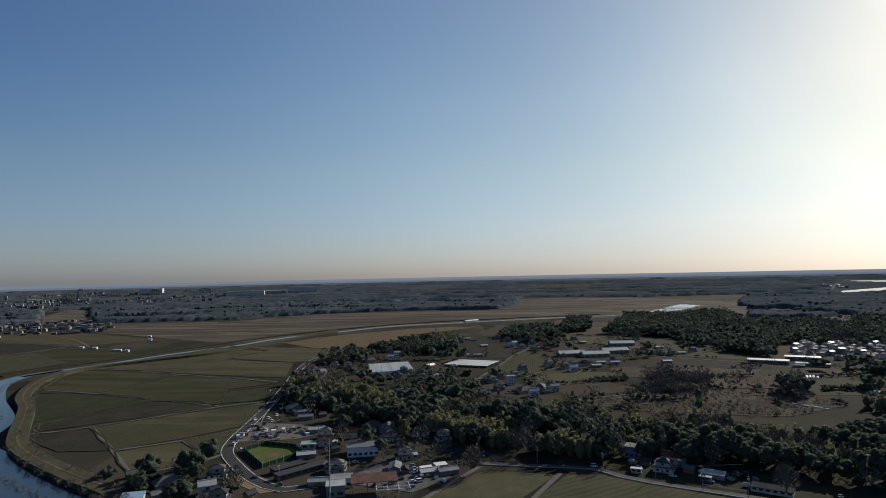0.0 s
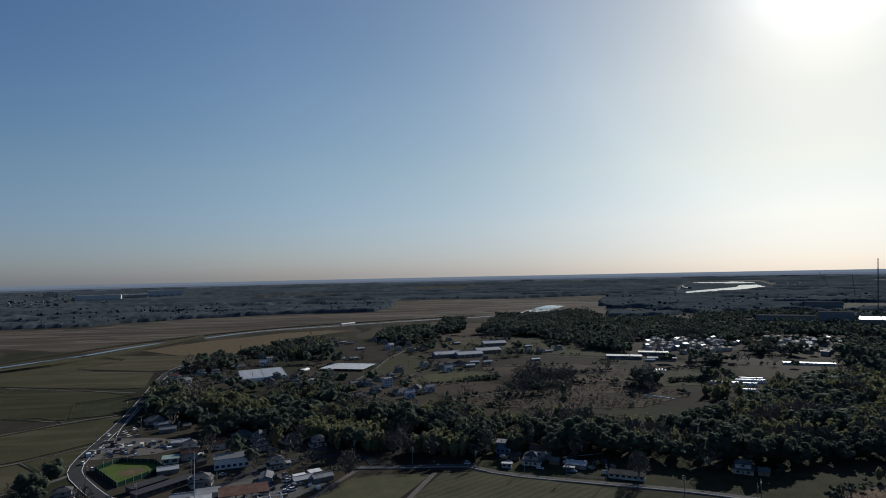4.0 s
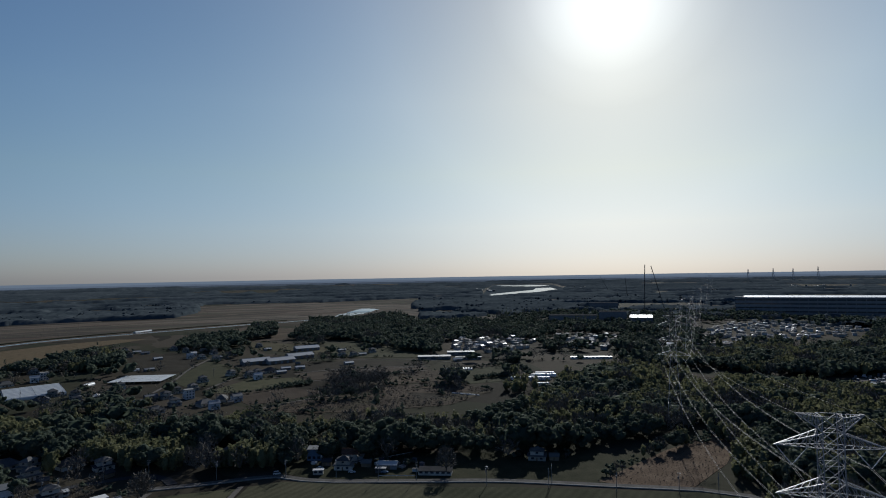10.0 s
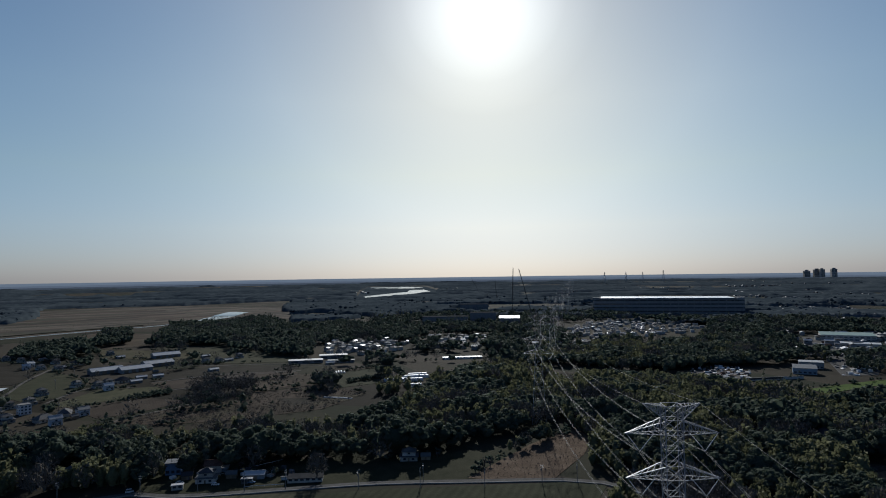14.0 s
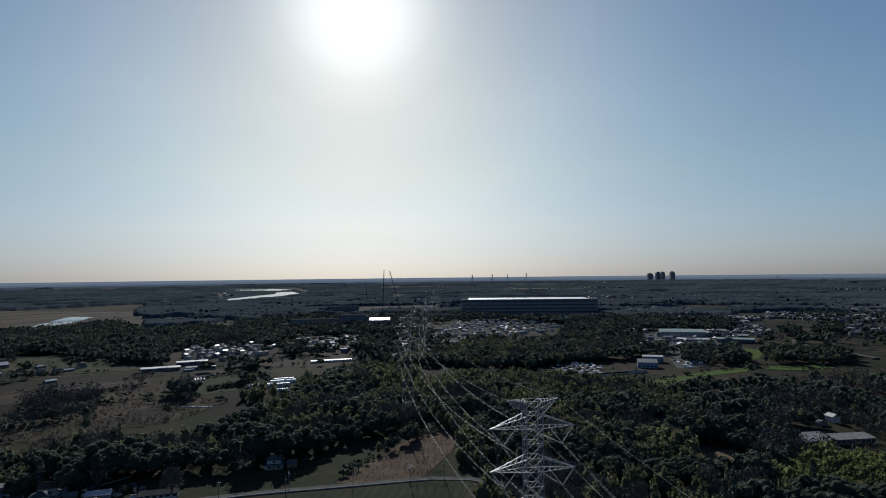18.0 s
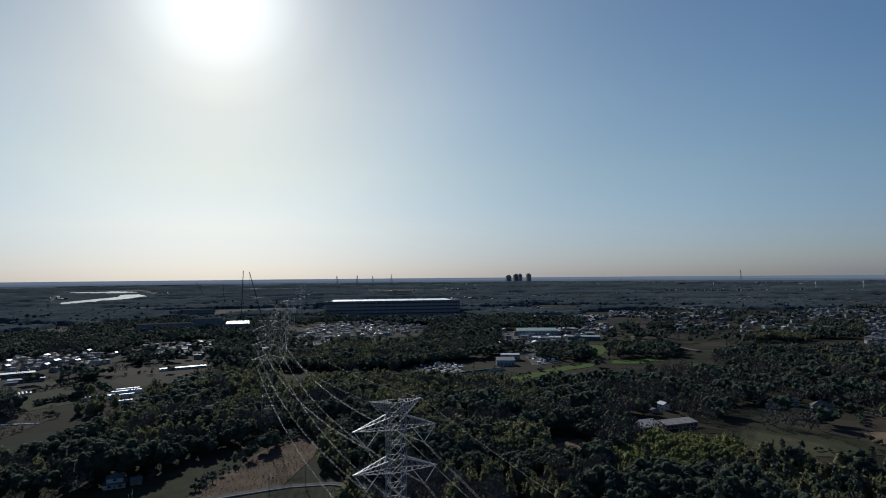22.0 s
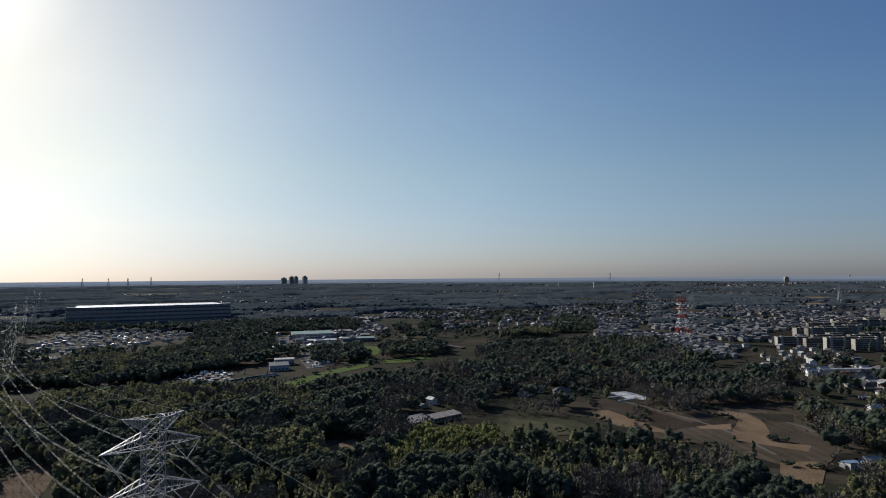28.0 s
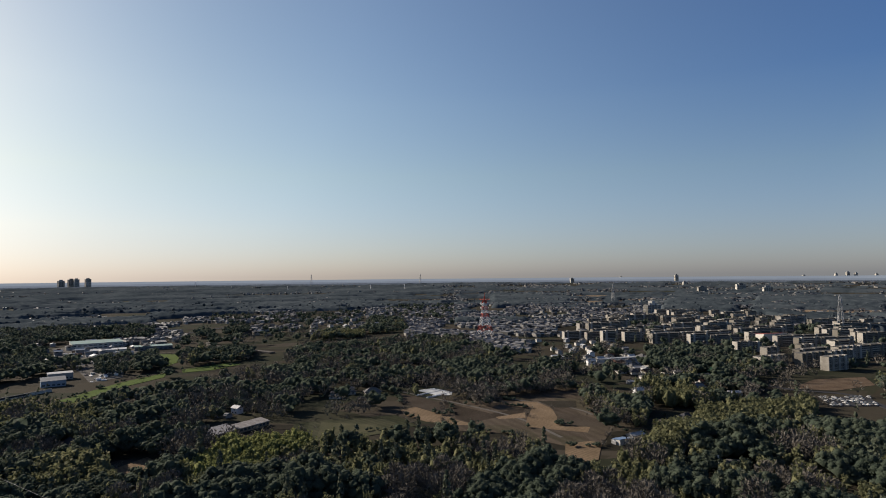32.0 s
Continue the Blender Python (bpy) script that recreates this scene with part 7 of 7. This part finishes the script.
    ([(645, -91), (639, -223), (585, -239), (571, -199), (591, -137), (574, -81)], 7, (0, 0, 0, 0.55, 0.05, 0.4)),
    ([(615, -87), (591, -137), (536, -119), (580, -90)], 6, (0.05, 0, 0, 0.5, 0.1, 0.35)),
    ([(490, -95), (472, -132), (455, -158), (429, -149), (458, -114), (473, -87)], 6.5, (0.05, 0, 0, 0.6, 0.1, 0.25)),
    ([(590, -217), (571, -239), (483, -209), (491, -195), (533, -207)], 6.5, (0.3, 0, 0.3, 0.2, 0.2)),
    ([(1124, 311), (1144, 183), (1216, 85), (1332, 87), (1374, -18), (2058, -29), (1982, 437), (1752, 403), (1479, 287), (1301, 336)], 27, (0.5, 0.1, 0, 0.2, 0.2)),
    ([(1882, -93), (1459, -233), (2315, -372), (2251, -112)], 30, (0.6, 0.1, 0, 0.3)),
    ([(62, 577), (145, 607), (274, 626), (298, 555), (234, 518), (148, 524), (87, 546)], 6.5, (0, 0, 0, 0.02, 0.1, 0.88)),
    ([(174, 723), (223, 699), (294, 718), (331, 702), (295, 637), (214, 639)], 9, (0, 0, 0, 0.05, 0.25, 0.7)),
    ([(314, 775), (428, 720), (457, 768), (427, 816), (340, 821)], 17, (0.4, 0.1, 0, 0.3, 0.2)),
    ([(418, 739), (490, 687), (552, 642), (589, 685), (497, 709), (440, 779)], 9, (0.3, 0.05, 0, 0.35, 0.3)),
    ([(510, 872), (636, 767), (723, 871), (577, 986)], 19, (0.7, 0.1, 0, 0.2)),
    ([(490, 571), (564, 572), (659, 564), (753, 644), (636, 666), (542, 649)], 9, (0.4, 0.1, 0.4, 0.1)),
    ([(706, 752), (763, 653), (853, 641), (937, 703), (778, 828)], 16, (0.6, 0.1, 0.1, 0.2)),
    ([(1076, 1032), (1238, 743), (1430, 858), (1208, 1158)], 24, (0.6, 0.1, 0.0, 0.3)),
    ([(370, 655), (389, 602), (357, 531), (301, 534)], 9, (0.15, 0, 0.3, 0.25, 0.3)),
    ([(525, -265), (600, -285), (645, -340), (600, -390), (545, -375), (495, -300)], 8.5, (0.35, 0.05, 0.4, 0.2)),
    ([(300, 322), (366, 340), (352, 304), (345, 322), (310, 314)], 5.5, (0.1, 0.0, 0.3, 0.0, 0.6)),
    ([(222, 300), (300, 325), (296, 316), (230, 292)], 6, (0.05, 0.0, 0.1, 0.1, 0.5, 0.25)),
    ([(200, 338), (222, 330), (226, 316), (205, 322)], 4.5, (0.0, 0.0, 0.0, 0.15, 0.5, 0.35)),
    ([(455, 400), (510, 320), (570, 300), (600, 350), (590, 420), (520, 480)], 7.0, (0.3, 0.0, 0.5, 0.1, 0.1)),
    ([(640, 470), (700, 450), (800, 520), (820, 590), (700, 560)], 10, (0.4, 0.05, 0.35, 0.2)),
    ([(690, 440), (820, 520), (960, 430), (900, 360), (830, 380), (760, 410)], 10, (0.6, 0.1, 0.1, 0.2)),
    ([(500, 50), (560, 25), (595, -15), (570, -30), (525, -5)], 9, (0.15, 0.0, 0.0, 0.7, 0.15)),
    ([(780, 720), (860, 800), (1000, 960), (1180, 1180), (1080, 1200), (860, 960), (740, 800)], 12, (0.5, 0.1, 0.0, 0.2, 0.2)),
    ([(1020, 1130), (1180, 1330), (1300, 1330), (1400, 1130), (1330, 980), (1200, 1040)], 14, (0.6, 0.1, 0.0, 0.2, 0.1)),
    ([(1290, 960), (1480, 820), (1560, 560), (1300, 640), (1240, 830)], 13, (0.6, 0.1, 0.0, 0.2, 0.1)),
    ([(650, -440), (760, -545), (640, -520), (560, -560), (480, -500), (440, -440), (500, -395), (580, -420)], 13, (0.2, 0.05, 0.05, 0.6, 0.1)),
    ([(520, -300), (640, -300), (700, -430), (640, -430), (560, -400), (500, -380)], 15, (0.55, 0.05, 0.2, 0.2)),
    ([(530, 600), (600, 540), (720, 560), (690, 630), (590, 640)], 9, (0.5, 0.1, 0.25, 0.15)),
]
WOODS += [
    ([(597, 301), (581, 250), (639, 225), (688, 191), (757, 145), (801, 129), (842, 100), (1032, 93), (1087, 26), (1119, -54), (1142, -132), (1136, -181), (976, -208), (882, -209), (756, -194), (646, -187), (620, -216), (590, -140), (608, -93), (620, -38), (635, 38), (560, 70), (560, 127), (517, 188), (458, 185), (438, 228), (605, 316)], 10.0, (0.5, 0.08, 0.05, 0.37)),
    ([(158, 708), (232, 691), (202, 619), (144, 620)], 5.5, (0.02, 0, 0, 0.45, 0.1, 0.43)),
    ([(302, 689), (324, 688), (287, 604), (267, 604)], 6, (0.3, 0, 0, 0.4, 0.2, 0.1)),
    ([(98, 678), (141, 684), (145, 705), (104, 699)], 3.2, (0, 0, 0, 0, 1.0)),
    ([(311, 622), (368, 627), (376, 641), (318, 637)], 3.2, (0, 0, 0, 0, 1.0)),
    ([(62, 577), (145, 607), (270, 618), (295, 551), (234, 518), (148, 524), (87, 546)], 13, (0.03, 0, 0, 0.15, 0.12, 0.7)),
    ([(-78, 1091), (204, 1126), (158, 876), (61, 838), (-58, 794)], 22, (0.45, 0.05, 0, 0.3, 0.2)),
    ([(-255, 857), (-91, 1009), (12, 638), (-56, 611), (-143, 642)], 17, (0.4, 0.03, 0, 0.25, 0.32)),
    ([(116, 1198), (187, 1560), (230, 1551), (190, 1258)], 6.5, (0.85, 0.1, 0, 0.05)),
    ([(83, 1192), (111, 1199), (127, 1345), (97, 1349)], 6, (0.9, 0.1, 0, 0)),
    ([(230, 1265), (344, 1648), (600, 1680), (524, 1286), (417, 986), (348, 1057), (276, 1138)], 9.0, (0.75, 0.15, 0, 0.1)),
    ([(694, 539), (683, 460), (753, 426), (819, 379), (1103, 508), (1052, 613), (887, 596), (740, 574)], 8.5, (0.65, 0.1, 0.1, 0.15)),
    ([(1024, 635), (1137, 524), (1439, 662), (1439, 761), (1300, 780)], 11, (0.65, 0.1, 0, 0.25)),
    ([(707, 989), (834, 887), (955, 1015), (813, 1135)], 9, (0.8, 0.1, 0, 0.1)),
    ([(609, 734), (653, 702), (737, 791), (688, 829)], 8, (0.8, 0.1, 0, 0.1)),
    ([(508, 784), (582, 755), (637, 826), (560, 864)], 9, (0.8, 0.1, 0, 0.1)),
    ([(815, 274), (840, 245), (988, 288), (974, 322)], 7.5, (0.85, 0.1, 0, 0.05)),
    ([(787, 313), (812, 281), (971, 331), (931, 365)], 8, (0.6, 0.3, 0, 0.1)),
    ([(860, 243), (920, 148), (1031, 165), (986, 274)], 8, (0.7, 0.1, 0.1, 0.1)),
    ([(1166, 81), (1216, -16), (1324, -18), (1272, 84)], 7, (0.2, 0, 0.7200000000000001, 0.08)),
    ([(1257, -17), (1327, -110), (1690, -130), (1654, -35)], 10, (0.7, 0.1, 0.1, 0.1)),
    ([(1204, 584), (1306, 399), (1543, 472), (1493, 724)], 10, (0.75, 0.15, 0, 0.1)),
    ([(1327, 270), (1344, 226), (1445, 243), (1427, 290)], 9, (0.9, 0.1, 0, 0)),
    ([(1270, 310), (1280, 283), (1388, 307), (1376, 336)], 9, (0.9, 0.1, 0, 0)),
    ([(720, 363), (787, 339), (797, 317), (986, 402), (1044, 506), (954, 480)], 22, (0.6, 0.2, 0, 0.2)),
    ([(716, 256), (777, 209), (805, 231), (771, 271)], 12, (0.5, 0.1, 0.1, 0.3)),
    ([(1034, 287), (1156, 81), (1313, 133), (1208, 335)], 26, (0.6, 0.1, 0, 0.3)),
    ([(845, -337), (837, -376), (952, -428), (961, -389)], 8, (0.4, 0.2, 0, 0.4)),
    ([(721, -346), (700, -453), (839, -544), (865, -425)], 9, (0.85, 0.1, 0, 0.05)),
    ([(586, -361), (577, -407), (768, -535), (775, -502)], 8.5, (0.6, 0.05, 0.25, 0.1)),
    ([(628, -176), (619, -222), (769, -276), (780, -226)], 10, (0.5, 0.1, 0, 0.4)),
    ([(771, -269), (792, -421), (601, -319), (614, -251)], 22, (0.4, 0.1, 0.1, 0.4)),
    ([(838, -203), (869, -347), (992, -396), (979, -237)], 34, (0.6, 0.1, 0, 0.3)),
]
WOODS += [
    ([(375, -177), (441, -235), (474, -282), (493, -337), (506, -411), (438, -354), (428, -292), (411, -251), (383, -214)], 5.0, (0.0, 0.0, 1.0, 0.0)),
    ([(517, -256), (590, -300), (585, -348), (512, -307)], 5.0, (0.0, 0.0, 1.0, 0.0)),
    ([(400, 183), (419, 181), (417, 155), (379, 138), (371, 170)], 4.5, (0.0, 0.0, 1.0, 0.0)),
]
CLEAR.append([(430, 166), (441, 150), (425, 120), (388, 108), (379, 136)])
GROVES = [poly for poly, _, mix in WOODS if mix[2] >= 0.8 or len(mix) > 6]
CLEAR.append([(568, -48), (544, -71), (543, -125), (588, -140), (614, -236), (542, -202), (479, -187), (433, -182), (393, -165), (368, -149), (368, -126), (400, -135), (413, -117), (446, -82), (444, -37)])
CLEAR.append([(300, 700), (350, 685), (338, 650), (292, 665)])
CLEAR.append([(455, 95), (500, 135), (545, 95), (520, 55), (480, 60)])
bag = {k: [] for k in SPECIES}
for poly, spacing, mix in WOODS:
    x, y = scatter(poly, spacing)
    ok = free(x, y)
    if mix[2] < 0.8 and len(mix) < 7:
        for g in GROVES:
            ok &= ~inside(g, x, y)
    x, y = x[ok], y[ok]
    patch = np.array([noise.noise((px / 52, py / 52, 3.0)) for px, py in zip(x, y)])
    u = np.argsort(np.argsort(rng.uniform(0, 1, len(x)) * 0.18 + patch)) / max(1, len(x))
    edges = np.cumsum(mix)
    for k, kind in enumerate(("broad", "cedar", "bamboo", "bare", "bush", "scrub", "lime")):
        lo = edges[k - 1] if k else 0.0
        if k >= len(edges):
            break
        m = (u >= lo) & (u < edges[k])
        bag[kind].append(np.stack([x[m], y[m]], 1))
# trees and bushes of the gardens, beside and behind each house
for x0, y0 in GARDENS:
    n = int(rng.integers(4, 8))
    q = math.atan2(y0, x0) + rng.uniform(-1.9, 1.9, n)
    d = rng.uniform(11, 21, n)
    x, y = x0 + d * np.cos(q), y0 + d * np.sin(q)
    ok = free(x, y)
    for a, b in np.stack([x, y], 1)[ok]:
        kind = ("broad", "bush", "scrub", "bush", "bush", "bare", "bush", "scrub")[int(rng.integers(0, 8))]
        bag[kind].append(np.array([[a, b]]))
# hedges and weeds along the field edges
for poly in [f[1] for f in FIELDS if f[0] in ("x", "z", "ra", "rb", "rd", "rf", "ma", "mb", "mc", "me", "mf", "mg", "mh", "mj", "mk", "ml", "mp")] + RISES[::4]:
    for p, q in zip(poly, poly[1:] + poly[:1]):
        n = int(math.hypot(q[0] - p[0], q[1] - p[1]) / 3.0)
        t = rng.uniform(0, 1, n)
        x = p[0] + (q[0] - p[0]) * t + rng.normal(size=n) * 1.2
        y = p[1] + (q[1] - p[1]) * t + rng.normal(size=n) * 1.2
        ok = np.array([noise.noise((a / 25, b / 25, 7.0)) > 0.02 for a, b in zip(x, y)], bool) if n else np.zeros(0, bool)
        kind = "bush" if rng.uniform() < 0.55 else "scrub"
        bag[kind].append(np.stack([x, y], 1)[ok])
WOODNAMES = {"lime": "lime_bamboo_grove", "bush": "bushes", "scrub": "scrub_thicket", "broad": "evergreen_wood", "cedar": "cedar_wood", "bamboo": "bamboo_grove", "bare": "bare_wood"}
for kind, rows in bag.items():
    temps, mat, h, name, label = SPECIES[kind]
    pts = np.concatenate(rows)
    order = np.argsort(np.hypot(pts[:, 0], pts[:, 1]))
    pts = pts[order]
    vis = (np.degrees(np.arctan2(pts[:, 0], pts[:, 1])) > -40) & (np.hypot(pts[:, 0], pts[:, 1]) > 300)
    one = np.where(vis)[0][:15]
    meshes = [leaf_mesh(v, mat) for v in temps[0]]
    trunks = trunk_mesh(h, 0.28).mesh("trunk", M_BARK)
    for i in one:
        x, y = pts[i]
        s = rng.uniform(0.9, 1.5)
        t = thing(name, x, y, rng.uniform(0, 360), label, "tree")
        t.scale = (s, s, s * rng.uniform(0.9, 1.15))
        part("trunk", trunks, M_BARK, t)
        part("crown", meshes[rng.integers(0, len(meshes))], mat, t)
    rest = np.delete(pts, one, 0)
    rest = rest[(np.hypot(rest[:, 0], rest[:, 1]) < 650) | (rng.uniform(0, 1, len(rest)) < 0.74)]
    high = np.where(inside(WOODS[0][0], *rest.T) | inside(WOODS[1][0], *rest.T), 1.06, 1.0)
    merged(WOODNAMES[kind], kind, rest[:, 0], rest[:, 1], rng.uniform(0.9, 1.3, len(rest)) * (np.where(np.hypot(rest[:, 0], rest[:, 1]) < 650, 1.05, 1.14) + 0.4 * np.array([noise.noise((px / 60, py / 60, 11.0)) for px, py in rest])) * (0.75 if kind in ("bush", "scrub") else high), label.replace(" tree", " wood").replace(" clump", " grove") + ", many together")

# leafless cherry trees along the river path
row = smooth_line([(-196, 296), (-240, 336), (-290, 368), (-334, 402), (-362, 440), (-425, 530), (-470, 590), (-516, 660), (-545, 735)], 6.5)
cx = np.concatenate([row[:, 0], row[:40, 0] + 9]) + rng.normal(size=len(row) + 40) * 1.5
cy = np.concatenate([row[:, 1], row[:40, 1] + 7]) + rng.normal(size=len(row) + 40) * 1.5
merged("cherry_trees", "bare", cx, cy, rng.uniform(0.35, 0.6, len(cx)), "leafless pinkish-brown cherry trees in rows along the levee")
tree = thing("round_tree", 150, 340, 20, "large leafless tree with a round crown beside the lane", "tree")
tree.scale = (1.45, 1.45, 1.45)
part("trunk", trunk_mesh(11, 0.3), M_BARK, tree)
part("crown", leaf_mesh(crown_bare(11, 4.6, 420), M_BARE), M_BARE, tree)

# dry reeds along both banks of the river
reed = np.concatenate([smooth_line(RIVER, 4.5) + rng.normal(size=(len(smooth_line(RIVER, 4.5)), 2)) * 1.5 + np.array(o) for o in ((16, -9), (12, -6), (-14, 10))])
merged("bank_reeds", "scrub", reed[:, 0], reed[:, 1], rng.uniform(0.3, 0.6, len(reed)), "dry brown reeds along the river's edge, many together")

# reed beds in broken rows over the plain
qx, qy = scatter([(-1027, 1484), (-710, 1570), (-544, 1834), (6, 1948), (443, 1813), (180, 1619), (-229, 1397), (-429, 1146), (-757, 1281)], 17)
ok = np.array([noise.noise((a / 160, b / 26, 3.0)) > 0.12 for a, b in zip(qx, qy)], bool)
merged("plain_reeds", "scrub", qx[ok], qy[ok], rng.uniform(0.3, 0.75, int(ok.sum())), "dry brown reed beds on the far plain, many together")

# dry tussocks on the cleared ground and the verges
tx, ty = scatter([(222, 290), (300, 319), (366, 336), (352, 304), (312, 278), (262, 256)], 3.6)
merged("grass_tussocks", "scrub", tx, ty, rng.uniform(0.16, 0.4, len(tx)), "dry brown grass tussocks on cleared ground, many together")

# far woods: a closed canopy over the distant land, with crowns standing out of it
AZS = np.arange(-49, 138, 0.22)
RS = np.concatenate([np.arange(1480, 2400, 14), np.arange(2400, 3400, 28), np.arange(3400, 4300, 56)])
ga, gr = np.meshgrid(AZS, RS, indexing="ij")


EDGE = [(-40.6, 2051), (-38.1, 2010), (-37.9, 2778), (-34.9, 2729), (-34.6, 2015), (-23.4, 1891), (-21.5, 1956), (-16.5, 2008), (-10.3, 2030), (0.2, 2027), (2.0, 2187), (2.3, 2683), (6.4, 2678), (12.8, 2621), (16.1, 2685), (21.8, 2787)]
CLUMPS = [[(750, 1966), (789, 1855), (869, 1881), (1009, 2182), (981, 2348), (872, 2274)], [(946, 2038), (873, 1801), (868, 1598), (867, 1448), (1393, 2320), (1229, 2447), (1104, 2335)], [(1644, -1141), (1087, -1044), (1305, -1255), (1505, -1295), (1619, -1248), (1726, -1198)], [(2086, -467), (2186, -778), (2786, -1006), (3176, -712)], [(1806, -946), (1720, -1157), (2379, -1576), (2414, -1291)], [(1766, -1226), (1592, -1532), (2130, -2052), (2413, -1703)]]
TOWNS = [[(699, 352), (666, 287), (948, 112), (1166, 81), (1293, -206), (2315, -372), (2148, -31), (2031, 411), (1887, 576), (1582, 483), (1485, 747)], [(1304, 2531), (1330, 2445), (1826, 2641), (2099, 2979), (2256, 3322), (1940, 3562), (1606, 3082)]]


def woody(a, q):
    n = noise.noise((a / 13.0, q / 120.0, 9.0)) + 0.4 * noise.noise((a / 2.2, q / 60.0, 2.0))
    edge = float(np.interp(a, *zip(*EDGE)))
    if a < 21.5:
        t = 2.0 if q < edge else (-0.9 if q < edge + 120 else -0.12)
    elif a < 60:
        t = 0.35 if q < 1650 else -0.1
    elif a > 98:
        t = 0.3 if q < 2300 else 0.02
    else:
        t = -0.16
    return n - t


mask = np.array([woody(a, q) for a, q in zip(ga.ravel(), gr.ravel())]).reshape(ga.shape)
fx, fy = gr * np.sin(np.radians(ga)), gr * np.cos(np.radians(ga))
for cx, cy, cr in ((1560, 1080, 215), (940, 1130, 120), (1000, 860, 190), (1160, 450, 130), (1120, -700, 420), (1174, -249, 60), (1640, -834, 80), (1260, 1590, 80)):
    mask = np.where((fx - cx) ** 2 + (fy - cy) ** 2 < cr**2, -1.0, mask)
for poly in CLUMPS:
    mask = np.where(inside(poly, fx, fy), 0.3, mask)
for poly in TOWNS:
    mask = np.where(inside(poly, fx, fy), -1.0, mask)
rough = rng.uniform(-1, 1, ga.shape)
hills = np.array([noise.noise((a / 2.5, q / 120.0, 6.0)) for a, q in zip(ga.ravel(), gr.ravel())]).reshape(ga.shape)
up = np.clip(mask / 0.06, 0, 1) * (9.0 + np.where(gr > 2600, 1.8, 2.6) * rough + 5.0 * hills) - (mask <= 0) * 1.5
v = np.stack([fx, fy, rise_np(gr) + up], -1)
na, nr = ga.shape
idx = np.arange(na * nr).reshape(na, nr)
f = np.stack([idx[:-1, :-1], idx[:-1, 1:], idx[1:, 1:], idx[1:, :-1]], -1).reshape(-1, 4)
m = (up > 0)
some = (m[:-1, :-1] | m[:-1, 1:] | m[1:, 1:] | m[1:, :-1]).ravel()
# canopy and crowns both wear the blue-grey that imitates haze
solo("far_woodland", arrays("far_woodland", v.reshape(-1, 3), f[some], M_HAZED_WOOD), None, "dark distant woodland covering the low hills", "trees", kind="stuff")
pick = np.argwhere(m & (gr < 2700) & (rng.uniform(0, 1, m.shape) < np.where(mask < 0.1, 0.2, 0.05)))
lump = blob((0, 0, 6.0), 5.5, 5, 0.8)
px, py, pr = fx[tuple(pick.T)], fy[tuple(pick.T)], gr[tuple(pick.T)]
k = rng.uniform(0.7, 1.35, len(px))[:, None]
q = rng.uniform(0, 6.28, len(px))[:, None]
lump, lf = weld(lump)
v = np.stack([(lump[:, 0] * np.cos(q) - lump[:, 1] * np.sin(q)) * k + px[:, None], (lump[:, 0] * np.sin(q) + lump[:, 1] * np.cos(q)) * k + py[:, None], lump[:, 2] * k + rise_np(pr)[:, None]], -1)
solo("far_tree_crowns", arrays("far_tree_crowns", v.reshape(-1, 3), (lf[None] + (len(lump) * np.arange(len(px)))[:, None, None]).reshape(-1, 4), M_HAZED_WOOD, True), None, "rounded crowns standing out of the distant woodland", "trees", kind="stuff")

# last low ridges far beyond everything: upright strips, haze painted into colour and glow
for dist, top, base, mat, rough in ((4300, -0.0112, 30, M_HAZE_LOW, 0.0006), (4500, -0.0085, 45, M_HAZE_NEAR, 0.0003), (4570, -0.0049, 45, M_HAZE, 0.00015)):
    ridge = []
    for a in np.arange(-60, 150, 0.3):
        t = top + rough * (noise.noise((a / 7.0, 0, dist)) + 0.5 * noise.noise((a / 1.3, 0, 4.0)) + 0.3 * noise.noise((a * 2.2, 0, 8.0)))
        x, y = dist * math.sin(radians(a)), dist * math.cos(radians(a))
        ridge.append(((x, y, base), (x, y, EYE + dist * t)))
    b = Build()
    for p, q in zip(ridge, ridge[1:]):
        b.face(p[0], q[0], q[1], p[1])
    solo("backdrop", b, mat, "glowing backdrop strip painted as a hazy blue ridge on the horizon", "backdrop", kind="structure")
